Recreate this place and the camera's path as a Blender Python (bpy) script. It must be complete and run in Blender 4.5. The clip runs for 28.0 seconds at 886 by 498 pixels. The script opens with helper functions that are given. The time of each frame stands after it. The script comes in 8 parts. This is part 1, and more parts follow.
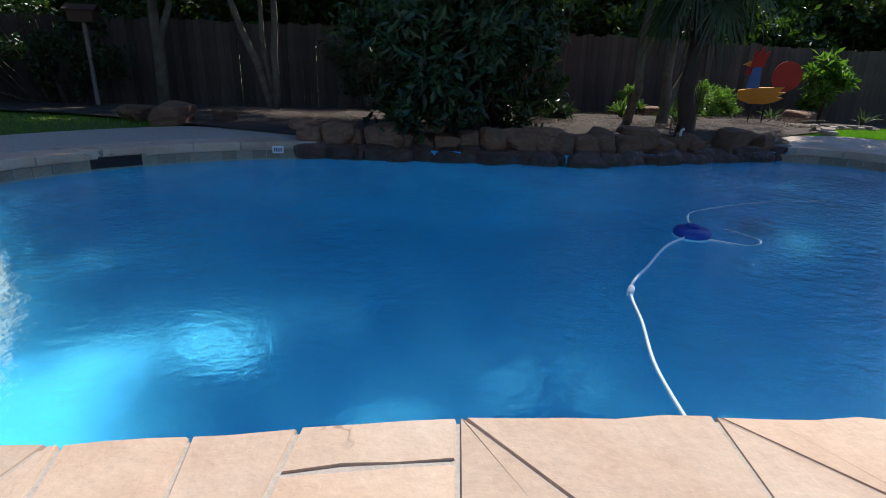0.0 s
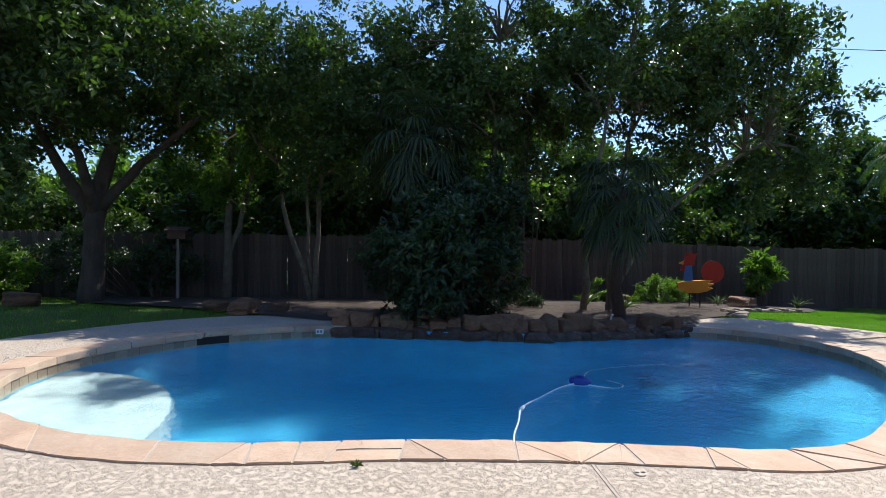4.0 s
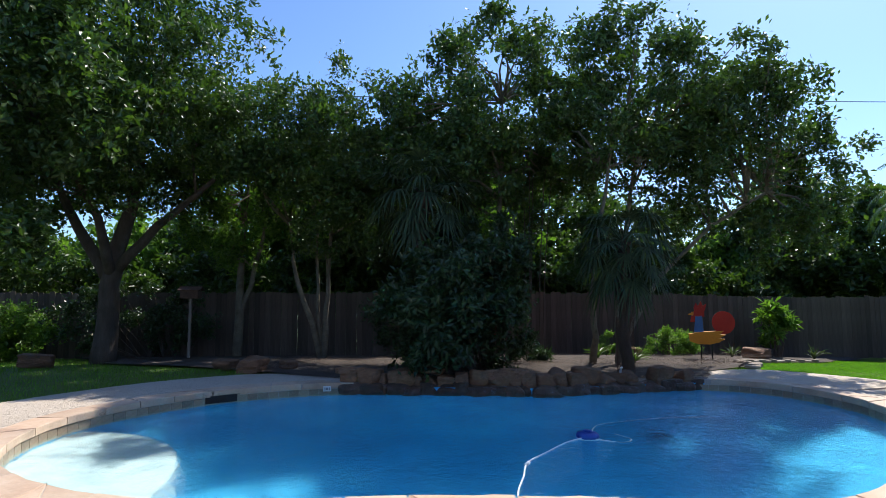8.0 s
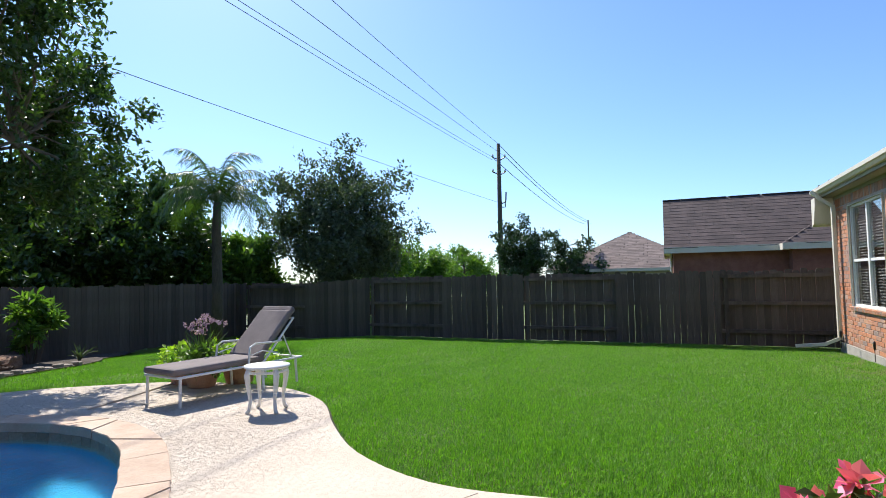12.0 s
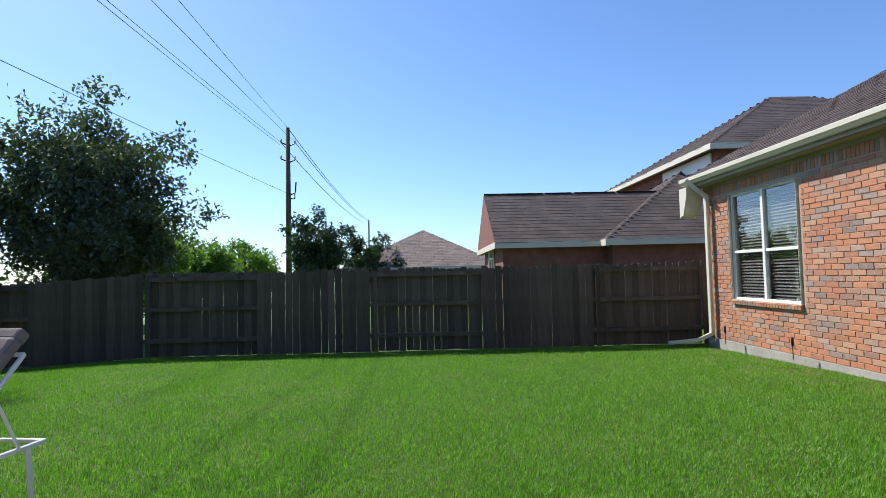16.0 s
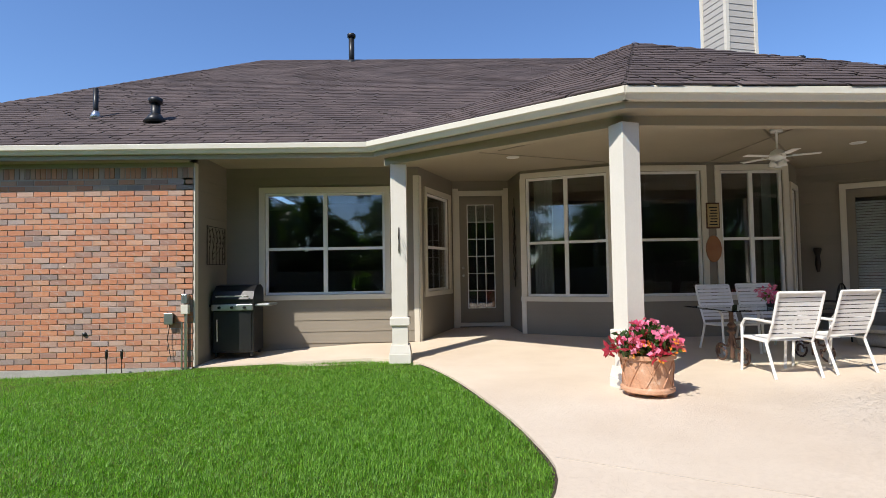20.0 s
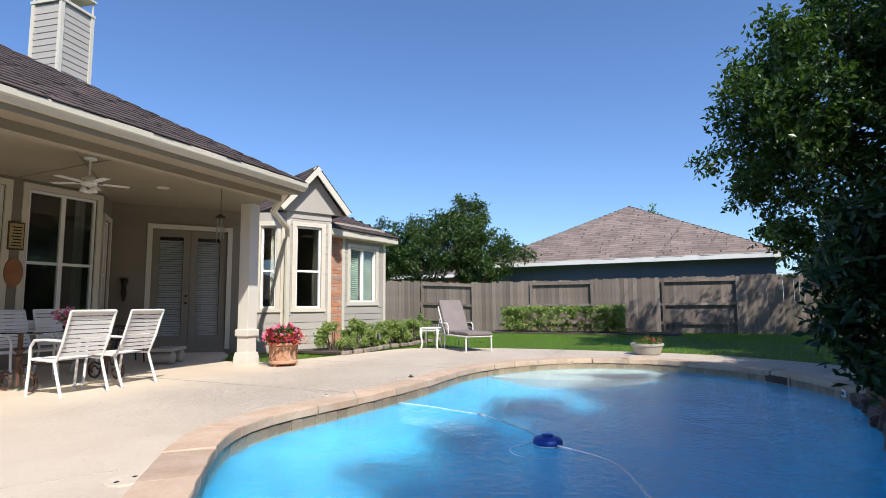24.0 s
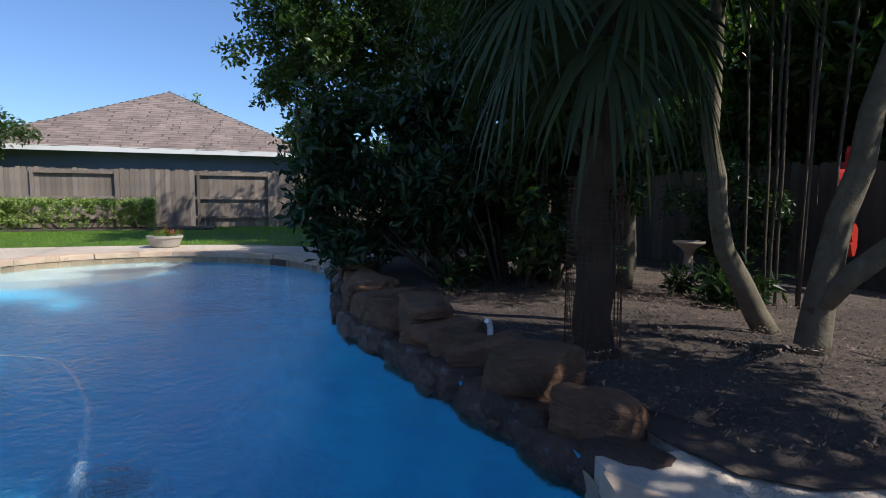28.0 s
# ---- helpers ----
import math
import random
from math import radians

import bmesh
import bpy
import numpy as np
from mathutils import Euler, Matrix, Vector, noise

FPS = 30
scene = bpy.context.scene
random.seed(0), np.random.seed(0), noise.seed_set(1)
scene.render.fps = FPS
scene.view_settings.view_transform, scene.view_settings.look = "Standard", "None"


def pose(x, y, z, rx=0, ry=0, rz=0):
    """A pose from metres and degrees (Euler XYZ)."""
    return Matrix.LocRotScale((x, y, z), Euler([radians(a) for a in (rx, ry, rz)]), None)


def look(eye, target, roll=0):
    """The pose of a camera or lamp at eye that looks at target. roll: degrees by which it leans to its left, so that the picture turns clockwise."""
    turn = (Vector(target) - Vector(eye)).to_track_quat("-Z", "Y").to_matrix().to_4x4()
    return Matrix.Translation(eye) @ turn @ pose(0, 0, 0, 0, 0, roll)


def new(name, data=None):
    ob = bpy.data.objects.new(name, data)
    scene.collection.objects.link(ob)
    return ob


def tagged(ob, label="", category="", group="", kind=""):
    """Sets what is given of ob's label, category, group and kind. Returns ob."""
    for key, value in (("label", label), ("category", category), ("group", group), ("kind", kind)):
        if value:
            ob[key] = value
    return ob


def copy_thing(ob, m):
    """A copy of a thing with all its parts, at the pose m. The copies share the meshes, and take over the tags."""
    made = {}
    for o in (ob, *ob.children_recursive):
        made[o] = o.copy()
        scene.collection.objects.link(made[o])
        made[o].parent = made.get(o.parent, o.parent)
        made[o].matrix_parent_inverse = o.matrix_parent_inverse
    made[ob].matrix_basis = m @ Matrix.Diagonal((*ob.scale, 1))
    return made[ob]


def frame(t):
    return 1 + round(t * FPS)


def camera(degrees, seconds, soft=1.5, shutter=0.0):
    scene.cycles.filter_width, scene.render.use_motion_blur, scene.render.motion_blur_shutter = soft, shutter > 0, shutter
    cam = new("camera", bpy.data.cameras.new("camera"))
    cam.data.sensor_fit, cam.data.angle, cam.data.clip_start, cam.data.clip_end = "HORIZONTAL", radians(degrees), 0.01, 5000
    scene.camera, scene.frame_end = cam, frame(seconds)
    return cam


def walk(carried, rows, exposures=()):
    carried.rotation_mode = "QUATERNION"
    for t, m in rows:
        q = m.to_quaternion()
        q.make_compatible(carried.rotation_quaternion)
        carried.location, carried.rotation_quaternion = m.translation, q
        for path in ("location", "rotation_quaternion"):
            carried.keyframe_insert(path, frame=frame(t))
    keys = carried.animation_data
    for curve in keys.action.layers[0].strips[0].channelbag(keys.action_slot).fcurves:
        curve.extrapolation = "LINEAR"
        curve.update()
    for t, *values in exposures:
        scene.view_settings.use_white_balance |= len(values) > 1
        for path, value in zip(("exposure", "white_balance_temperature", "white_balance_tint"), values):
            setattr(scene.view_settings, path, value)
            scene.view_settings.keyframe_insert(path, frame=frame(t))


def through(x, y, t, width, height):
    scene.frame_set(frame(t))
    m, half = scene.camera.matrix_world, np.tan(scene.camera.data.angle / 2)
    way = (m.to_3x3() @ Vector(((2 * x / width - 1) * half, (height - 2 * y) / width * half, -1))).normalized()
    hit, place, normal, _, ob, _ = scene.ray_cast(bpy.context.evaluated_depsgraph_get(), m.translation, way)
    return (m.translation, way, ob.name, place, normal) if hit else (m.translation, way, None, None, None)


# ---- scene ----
cam = camera(78.4, 28.0, soft=0.9)
PATH = [
    (0, (-0.861, 0.393, 0.994), (-0.632, 2.26, 0.312), 1.9),
    (0.5, (-0.614, 0.181, 1.047), (-0.411, 2.062, 0.398), 1.8),
    (1, (-0.491, -0.064, 1.066), (-0.32, 1.843, 0.489), 2.0),
    (1.5, (-0.353, -0.356, 1.116), (-0.219, 1.563, 0.569), 2.0),
    (2, (-0.337, -0.768, 1.222), (-0.212, 1.162, 0.712), 1.6),
    (2.5, (-0.523, -1.187, 1.299), (-0.386, 0.778, 0.952), 1.6),
    (3, (-0.624, -1.485, 1.311), (-0.479, 0.501, 1.12), 1.4),
    (3.5, (-0.653, -1.796, 1.349), (-0.504, 0.196, 1.248), 1.2),
    (4, (-0.695, -2.092, 1.405), (-0.545, -0.097, 1.371), 1.0),
    (4.5, (-0.719, -2.347, 1.459), (-0.566, -0.353, 1.463), 0.8),
    (6.5, (-0.722, -2.824, 1.442), (-0.643, -0.833, 1.609), 0.2),
    (7, (-0.71, -2.698, 1.427), (-0.629, -0.707, 1.591), 0.1),
    (7.5, (-0.628, -2.468, 1.418), (-0.542, -0.478, 1.593), -0.0),
    (8, (-0.608, -2.241, 1.398), (-0.503, -0.251, 1.567), -0.0),
    (8.5, (-0.436, -1.904, 1.368), (-0.036, 0.049, 1.527), -0.3),
    (9, (-0.01, -1.55, 1.401), (0.896, 0.227, 1.546), -0.8),
    (9.5, (0.251, -1.174, 1.374), (1.435, 0.433, 1.501), -0.6),
    (10, (0.579, -0.921, 1.389), (1.967, 0.513, 1.509), -0.8),
    (10.5, (0.919, -0.783, 1.396), (2.399, 0.556, 1.518), -0.8),
    (11, (1.171, -0.685, 1.408), (2.792, 0.481, 1.525), -0.8),
    (11.5, (1.461, -0.565, 1.377), (3.226, 0.368, 1.491), -1.1),
    (12, (1.776, -0.399, 1.378), (3.622, 0.363, 1.488), -1.0),
    (12.5, (2.124, -0.111, 1.36), (4.031, 0.482, 1.47), -0.9),
    (13, (2.491, 0.098, 1.33), (4.429, 0.579, 1.444), -1.0),
    (13.5, (2.844, 0.301, 1.291), (4.791, 0.742, 1.408), -1.0),
    (15.5, (4.32, 1.599, 1.293), (6.312, 1.758, 1.384), -1.3),
    (16, (4.662, 2.006, 1.293), (6.659, 1.955, 1.388), -1.3),
    (16.5, (4.966, 2.458, 1.312), (6.93, 2.093, 1.393), -1.5),
    (17, (5.295, 2.762, 1.293), (7.199, 2.153, 1.363), -1.4),
    (17.5, (5.552, 3.191, 1.289), (7.35, 2.317, 1.353), -1.4),
    (18, (5.859, 3.473, 1.261), (7.524, 2.367, 1.318), -1.4),
    (18.5, (6.024, 3.656, 1.198), (7.494, 2.302, 1.278), -0.9),
    (19, (6.086, 3.985, 1.122), (6.903, 2.162, 1.22), -0.6),
    (19.5, (5.929, 4.318, 1.23), (6.23, 2.342, 1.306), -0.8),
    (20, (5.986, 4.533, 1.288), (5.941, 2.535, 1.368), -0.9),
    (20.5, (6.158, 4.721, 1.304), (5.83, 2.751, 1.41), -0.6),
    (22.5, (6.049, 4.932, 1.218), (4.946, 3.274, 1.403), 0.1),
    (23, (6.048, 4.966, 1.187), (4.731, 3.474, 1.386), 0.2),
    (23.5, (6.075, 5.058, 1.121), (4.507, 3.834, 1.328), -0.0),
    (24, (5.94, 4.998, 1.005), (4.139, 4.154, 1.213), -0.5),
    (24.5, (6.046, 4.999, 0.97), (4.117, 4.499, 1.142), -0.6),
    (25, (6.02, 4.957, 0.968), (4.032, 4.748, 1.03), -0.7),
    (25.5, (5.988, 5.032, 0.955), (3.988, 5.033, 0.961), -1.0),
    (26, (5.92, 5.153, 0.919), (3.926, 5.307, 0.924), -0.7),
    (26.5, (5.897, 5.224, 0.904), (3.914, 5.49, 0.88), -0.3),
    (27, (5.811, 5.317, 0.869), (3.852, 5.715, 0.798), -0.0),
    (27.5, (5.728, 5.458, 0.866), (3.797, 5.958, 0.722), -0.1),
    (28, (5.685, 5.575, 0.862), (3.805, 6.236, 0.692), 0.2),
]
walk(cam, [(t, look(eye, target, roll)) for t, eye, target, roll in PATH],
     exposures=[(0, 0.26), (1, 0.34), (2, 0.40), (4, 0.40), (8, 0.50), (11, 0.55), (13, 0.51), (17, 0.38), (20, 0.30), (24, 0.30), (28, 0.22)])

# ---- world, sun, exposure ----
SUN_AZ, SUN_EL = radians(49), radians(48)
world = bpy.data.worlds.new("sky")
scene.world = world
world.use_nodes = True
wn, wl = world.node_tree.nodes, world.node_tree.links
wbg = wn["Background"]
sky = wn.new("ShaderNodeTexSky")
sky.sky_type, sky.sun_disc = "NISHITA", False
sky.sun_elevation, sky.sun_rotation = SUN_EL, math.pi / 2 - SUN_AZ
sky.air_density, sky.dust_density, sky.ozone_density = 1.0, 0.5, 4.0
tint = wn.new("ShaderNodeMix")
tint.data_type, tint.blend_type = "RGBA", "MULTIPLY"
tint.inputs[0].default_value = 1.0
tint.inputs[7].default_value = (0.80, 0.94, 1.15, 1)
wl.new(sky.outputs["Color"], tint.inputs[6])
wl.new(tint.outputs[2], wbg.inputs["Color"])
wbg.inputs["Strength"].default_value = 0.13
sun = new("sun", bpy.data.lights.new("sun", "SUN"))
sun.data.energy, sun.data.angle, sun.data.color = 4.8, radians(0.5), (1.0, 0.95, 0.87)
sun.matrix_world = look((0, 0, 30), (-math.cos(SUN_EL) * math.cos(SUN_AZ), -math.cos(SUN_EL) * math.sin(SUN_AZ), 30 - math.sin(SUN_EL)))

# ---- materials ----
def material(name, base, rough=0.7, metal=0.0, spec=0.5):
    m = bpy.data.materials.new(name)
    m.use_nodes = True
    b = m.node_tree.nodes["Principled BSDF"]
    b.inputs["Base Color"].default_value = (*base, 1)
    b.inputs["Roughness"].default_value = rough
    b.inputs["Metallic"].default_value = metal
    b.inputs["Specular IOR Level"].default_value = spec
    return m, m.node_tree.nodes, m.node_tree.links, b


def ramp(nodes, stops):
    r = nodes.new("ShaderNodeValToRGB")
    els = r.color_ramp.elements
    while len(els) < len(stops):
        els.new(0.5)
    for e, (p, c) in zip(els, stops):
        e.position, e.color = p, (*c, 1)
    return r


def noise_tex(nodes, links, scale, detail=4.0, rough=0.6, stretch=None, space="Object"):
    tc = nodes.new("ShaderNodeTexCoord")
    mp = nodes.new("ShaderNodeMapping")
    if stretch:
        mp.inputs["Scale"].default_value = stretch
    links.new(tc.outputs[space], mp.inputs["Vector"])
    n = nodes.new("ShaderNodeTexNoise")
    n.inputs["Scale"].default_value = scale
    n.inputs["Detail"].default_value = detail
    n.inputs["Roughness"].default_value = rough
    links.new(mp.outputs["Vector"], n.inputs["Vector"])
    return n


def mixed(nodes, links, a, b, fac, mode="MULTIPLY"):
    m = nodes.new("ShaderNodeMix")
    m.data_type, m.blend_type = "RGBA", mode
    for sock, v in ((6, a), (7, b), (0, fac)):
        if isinstance(v, bpy.types.NodeSocket):
            links.new(v, m.inputs[sock])
        else:
            m.inputs[sock].default_value = (*v, 1) if isinstance(v, tuple) else v
    return m.outputs[2]


def surface(name, c0, c1, scale=6.0, fine=60.0, rough=0.75, bump=0.3, vary=0.0, island=False, stretch=None, metal=0.0, spec=0.4, bump_dist=0.01, stain=None, grain=0.8):
    """Two colours in large soft patches, fine grain over them, relief, and a shift per piece."""
    m, n, l, b = material(name, c0, rough, metal, spec)
    big = noise_tex(n, l, scale, 5.0, 0.65, stretch)
    r = ramp(n, [(0.3, c0), (0.7, c1)])
    l.new(big.outputs["Fac"], r.inputs["Fac"])
    small = noise_tex(n, l, fine, 6.0, 0.7, stretch)
    g = ramp(n, [(0.25, (0.72, 0.72, 0.72)), (0.75, (1.15, 1.15, 1.15))])
    l.new(small.outputs["Fac"], g.inputs["Fac"])
    col = mixed(n, l, r.outputs["Color"], g.outputs["Color"], grain)
    if stain:
        st = noise_tex(n, l, stain[1], 6.0, 0.7)
        sr = ramp(n, [(stain[2], (0, 0, 0)), (stain[2] + 0.14, (1, 1, 1))])
        l.new(st.outputs["Fac"], sr.inputs["Fac"])
        col = mixed(n, l, col, stain[0], sr.outputs["Color"], "MIX")
    if vary:
        if island:
            src = n.new("ShaderNodeNewGeometry").outputs["Random Per Island"]
        else:
            src = n.new("ShaderNodeObjectInfo").outputs["Random"]
        vr = ramp(n, [(0.0, (1 - vary, 1 - vary, 1 - vary)), (1.0, (1 + vary, 1 + vary * 0.95, 1 + vary * 0.9))])
        l.new(src, vr.inputs["Fac"])
        col = mixed(n, l, col, vr.outputs["Color"], 1.0)
    l.new(col, b.inputs["Base Color"])
    bp = n.new("ShaderNodeBump")
    bp.inputs["Strength"].default_value, bp.inputs["Distance"].default_value = bump, bump_dist
    l.new(small.outputs["Fac"], bp.inputs["Height"])
    l.new(bp.outputs["Normal"], b.inputs["Normal"])
    return m


def leaf_material(name, c0, c1, rough=0.45, through=0.35):
    m, n, l, b = material(name, c0, rough, 0, 0.5)
    r = ramp(n, [(0.0, c0), (1.0, c1)])
    l.new(n.new("ShaderNodeNewGeometry").outputs["Random Per Island"], r.inputs["Fac"])
    l.new(r.outputs["Color"], b.inputs["Base Color"])
    t = n.new("ShaderNodeBsdfTranslucent")
    tint = mixed(n, l, r.outputs["Color"], (1.2, 1.5, 0.5), 1.0)
    l.new(tint, t.inputs["Color"])
    mix = n.new("ShaderNodeMixShader")
    mix.inputs[0].default_value = through
    l.new(b.outputs[0], mix.inputs[1])
    l.new(t.outputs[0], mix.inputs[2])
    l.new(mix.outputs[0], n["Material Output"].inputs["Surface"])
    return m


def deck_material():
    """Cool-deck spray: cream coat with knocked-down splatter relief; crevice shade and a greyer tone are put into the
    colour.
    """
    m, n, l, b = material("textured_deck", (0.6, 0.5, 0.4), 0.85)
    tc = noise_tex(n, l, 92.0, 7.0, 0.66)
    line = ramp(n, [(0.465, (1, 1, 1)), (0.487, (0, 0, 0)), (0.506, (0.15, 0.15, 0.15)), (0.522, (1, 1, 1))])
    l.new(tc.outputs["Fac"], line.inputs["Fac"])
    where = noise_tex(n, l, 24.0, 4.0, 0.62)
    patch = ramp(n, [(0.43, (0, 0, 0)), (0.52, (1, 1, 1))])
    l.new(where.outputs["Fac"], patch.inputs["Fac"])
    lace = n.new("ShaderNodeMix")
    lace.data_type, lace.blend_type = "RGBA", "MIX"
    l.new(patch.outputs["Color"], lace.inputs[0])
    lace.inputs[6].default_value = (1, 1, 1, 1)
    l.new(line.outputs["Color"], lace.inputs[7])
    big = noise_tex(n, l, 0.7, 5.0, 0.6)
    tone = ramp(n, [(0.3, (0.60, 0.485, 0.365)), (0.7, (0.70, 0.59, 0.46))])
    l.new(big.outputs["Fac"], tone.inputs["Fac"])
    # lace lines darkened to stand for the shaded edges of the relief
    crevice_shade = mixed(n, l, tone.outputs["Color"], (0.70, 0.67, 0.65), 1.0)
    # by position: where the painted relief shade and greyer tint show
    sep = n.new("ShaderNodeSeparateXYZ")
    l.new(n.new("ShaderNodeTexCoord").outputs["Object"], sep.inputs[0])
    worn_or_shaded = n.new("ShaderNodeMapRange")
    worn_or_shaded.inputs[1].default_value, worn_or_shaded.inputs[2].default_value, worn_or_shaded.inputs[3].default_value, worn_or_shaded.inputs[4].default_value = -2.0, -0.6, 0.05, 1.0
    l.new(sep.outputs["Y"], worn_or_shaded.inputs[0])
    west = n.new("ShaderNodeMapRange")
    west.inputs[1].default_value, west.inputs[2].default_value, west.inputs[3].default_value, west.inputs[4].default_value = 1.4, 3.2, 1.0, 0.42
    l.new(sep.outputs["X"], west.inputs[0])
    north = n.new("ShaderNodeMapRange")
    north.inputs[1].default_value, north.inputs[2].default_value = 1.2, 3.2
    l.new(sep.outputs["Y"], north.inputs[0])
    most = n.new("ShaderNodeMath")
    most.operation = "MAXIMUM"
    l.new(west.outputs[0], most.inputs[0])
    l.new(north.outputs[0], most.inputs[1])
    relief_shade = n.new("ShaderNodeMath")
    relief_shade.operation = "MULTIPLY"
    l.new(worn_or_shaded.outputs[0], relief_shade.inputs[0])
    l.new(most.outputs[0], relief_shade.inputs[1])
    rough_col = mixed(n, l, crevice_shade, tone.outputs["Color"], lace.outputs[2], "MIX")
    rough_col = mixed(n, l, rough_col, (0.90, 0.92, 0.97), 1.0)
    col = mixed(n, l, tone.outputs["Color"], rough_col, relief_shade.outputs[0], "MIX")
    l.new(col, b.inputs["Base Color"])
    bp = n.new("ShaderNodeBump")
    bp.inputs["Strength"].default_value, bp.inputs["Distance"].default_value = 0.5, 0.0035
    l.new(lace.outputs[2], bp.inputs["Height"])
    l.new(relief_shade.outputs[0], bp.inputs["Strength"])
    l.new(bp.outputs["Normal"], b.inputs["Normal"])
    return m


def brick_material():
    m, n, l, b = material("fired_brick", (0.4, 0.15, 0.09), 0.88, 0, 0.3)
    info = n.new("ShaderNodeObjectInfo").outputs["Random"]
    geo = n.new("ShaderNodeNewGeometry").outputs["Random Per Island"]
    add = n.new("ShaderNodeMath")
    add.operation = "ADD"
    l.new(info, add.inputs[0])
    l.new(geo, add.inputs[1])
    fr = n.new("ShaderNodeMath")
    fr.operation = "FRACT"
    l.new(add.outputs[0], fr.inputs[0])
    r = ramp(n, [(0.0, (0.50, 0.205, 0.11)), (0.22, (0.56, 0.25, 0.135)), (0.42, (0.44, 0.19, 0.115)), (0.6, (0.56, 0.31, 0.195)), (0.75, (0.35, 0.20, 0.15)), (0.86, (0.50, 0.335, 0.255)), (0.95, (0.27, 0.20, 0.175)), (1.0, (0.40, 0.31, 0.27))])
    l.new(fr.outputs[0], r.inputs["Fac"])
    sp = noise_tex(n, l, 14.0, 6.0, 0.7)
    pr = ramp(n, [(0.57, (0, 0, 0)), (0.76, (1, 1, 1))])
    l.new(sp.outputs["Fac"], pr.inputs["Fac"])
    col = mixed(n, l, r.outputs["Color"], (0.52, 0.42, 0.36), pr.outputs["Color"], "MIX")
    fine = noise_tex(n, l, 90.0, 5.0, 0.7)
    fg = ramp(n, [(0.3, (0.75, 0.75, 0.75)), (0.7, (1.1, 1.1, 1.1))])
    l.new(fine.outputs["Fac"], fg.inputs["Fac"])
    col = mixed(n, l, col, fg.outputs["Color"], 0.8)
    l.new(col, b.inputs["Base Color"])
    bp = n.new("ShaderNodeBump")
    bp.inputs["Strength"].default_value, bp.inputs["Distance"].default_value = 0.5, 0.004
    l.new(fine.outputs["Fac"], bp.inputs["Height"])
    l.new(bp.outputs["Normal"], b.inputs["Normal"])
    return m


def water_material():
    m, n, l, b = material("pool_water", (1, 1, 1), 0.0)
    b.inputs["Transmission Weight"].default_value = 1.0
    b.inputs["IOR"].default_value = 1.33
    b.inputs["Base Color"].default_value = (0.60, 0.95, 1.0, 1)
    n1 = noise_tex(n, l, 11.0, 5.0, 0.6)
    n2 = noise_tex(n, l, 1.1, 2.0, 0.5)
    bp = n.new("ShaderNodeBump")
    bp.inputs["Strength"].default_value, bp.inputs["Distance"].default_value = 1.0, 0.017
    l.new(n1.outputs["Fac"], bp.inputs["Height"])
    b2 = n.new("ShaderNodeBump")
    b2.inputs["Strength"].default_value, b2.inputs["Distance"].default_value = 0.6, 0.06
    l.new(n2.outputs["Fac"], b2.inputs["Height"])
    l.new(b2.outputs["Normal"], bp.inputs["Normal"])
    l.new(bp.outputs["Normal"], b.inputs["Normal"])
    return m


def glass_material(name, tint=(0.9, 0.95, 0.95), rough=0.0, ior=1.5):
    m, n, l, b = material(name, tint, rough)
    b.inputs["Transmission Weight"].default_value = 1.0
    b.inputs["IOR"].default_value = ior
    return m


def grass_material():
    m, n, l, b = material("lawn_grass", (0.08, 0.2, 0.02), 0.6, 0, 0.3)
    big = noise_tex(n, l, 0.9, 6.0, 0.7)
    r = ramp(n, [(0.28, (0.065, 0.13, 0.008)), (0.5, (0.11, 0.185, 0.012)), (0.68, (0.16, 0.22, 0.025)), (0.82, (0.26, 0.23, 0.09))])
    l.new(big.outputs["Fac"], r.inputs["Fac"])
    fine = noise_tex(n, l, 70.0, 5.0, 0.8)
    fg = ramp(n, [(0.3, (0.3, 0.3, 0.3)), (0.7, (1.2, 1.2, 1.2))])
    l.new(fine.outputs["Fac"], fg.inputs["Fac"])
    col = mixed(n, l, r.outputs["Color"], fg.outputs["Color"], 1.0)
    l.new(col, b.inputs["Base Color"])
    bp = n.new("ShaderNodeBump")
    bp.inputs["Strength"].default_value, bp.inputs["Distance"].default_value = 0.8, 0.03
    l.new(fine.outputs["Fac"], bp.inputs["Height"])
    l.new(bp.outputs["Normal"], b.inputs["Normal"])
    return m


DECK = deck_material()
BRICK = brick_material()
WATER = water_material()
GLASS = glass_material("window_glass", (0.66, 0.69, 0.69), 0.0, 1.85)
TABLE_GLASS = glass_material("table_glass", (0.42, 0.5, 0.48))
CLEAR_GLASS = glass_material("clear_glass", (0.92, 0.94, 0.94))
GRASS = grass_material()
BLADE = leaf_material("grass_blades", (0.05, 0.15, 0.010), (0.24, 0.46, 0.05), 0.55, 0.4)
MORTAR = surface("mortar", (0.41, 0.31, 0.245), (0.50, 0.39, 0.31), 4, 80, 0.95, 0.4)
CONCRETE = surface("foundation_concrete", (0.33, 0.31, 0.28), (0.45, 0.42, 0.38), 2.5, 50, 0.9, 0.4, stain=((0.17, 0.15, 0.13), 1.8, 0.6))
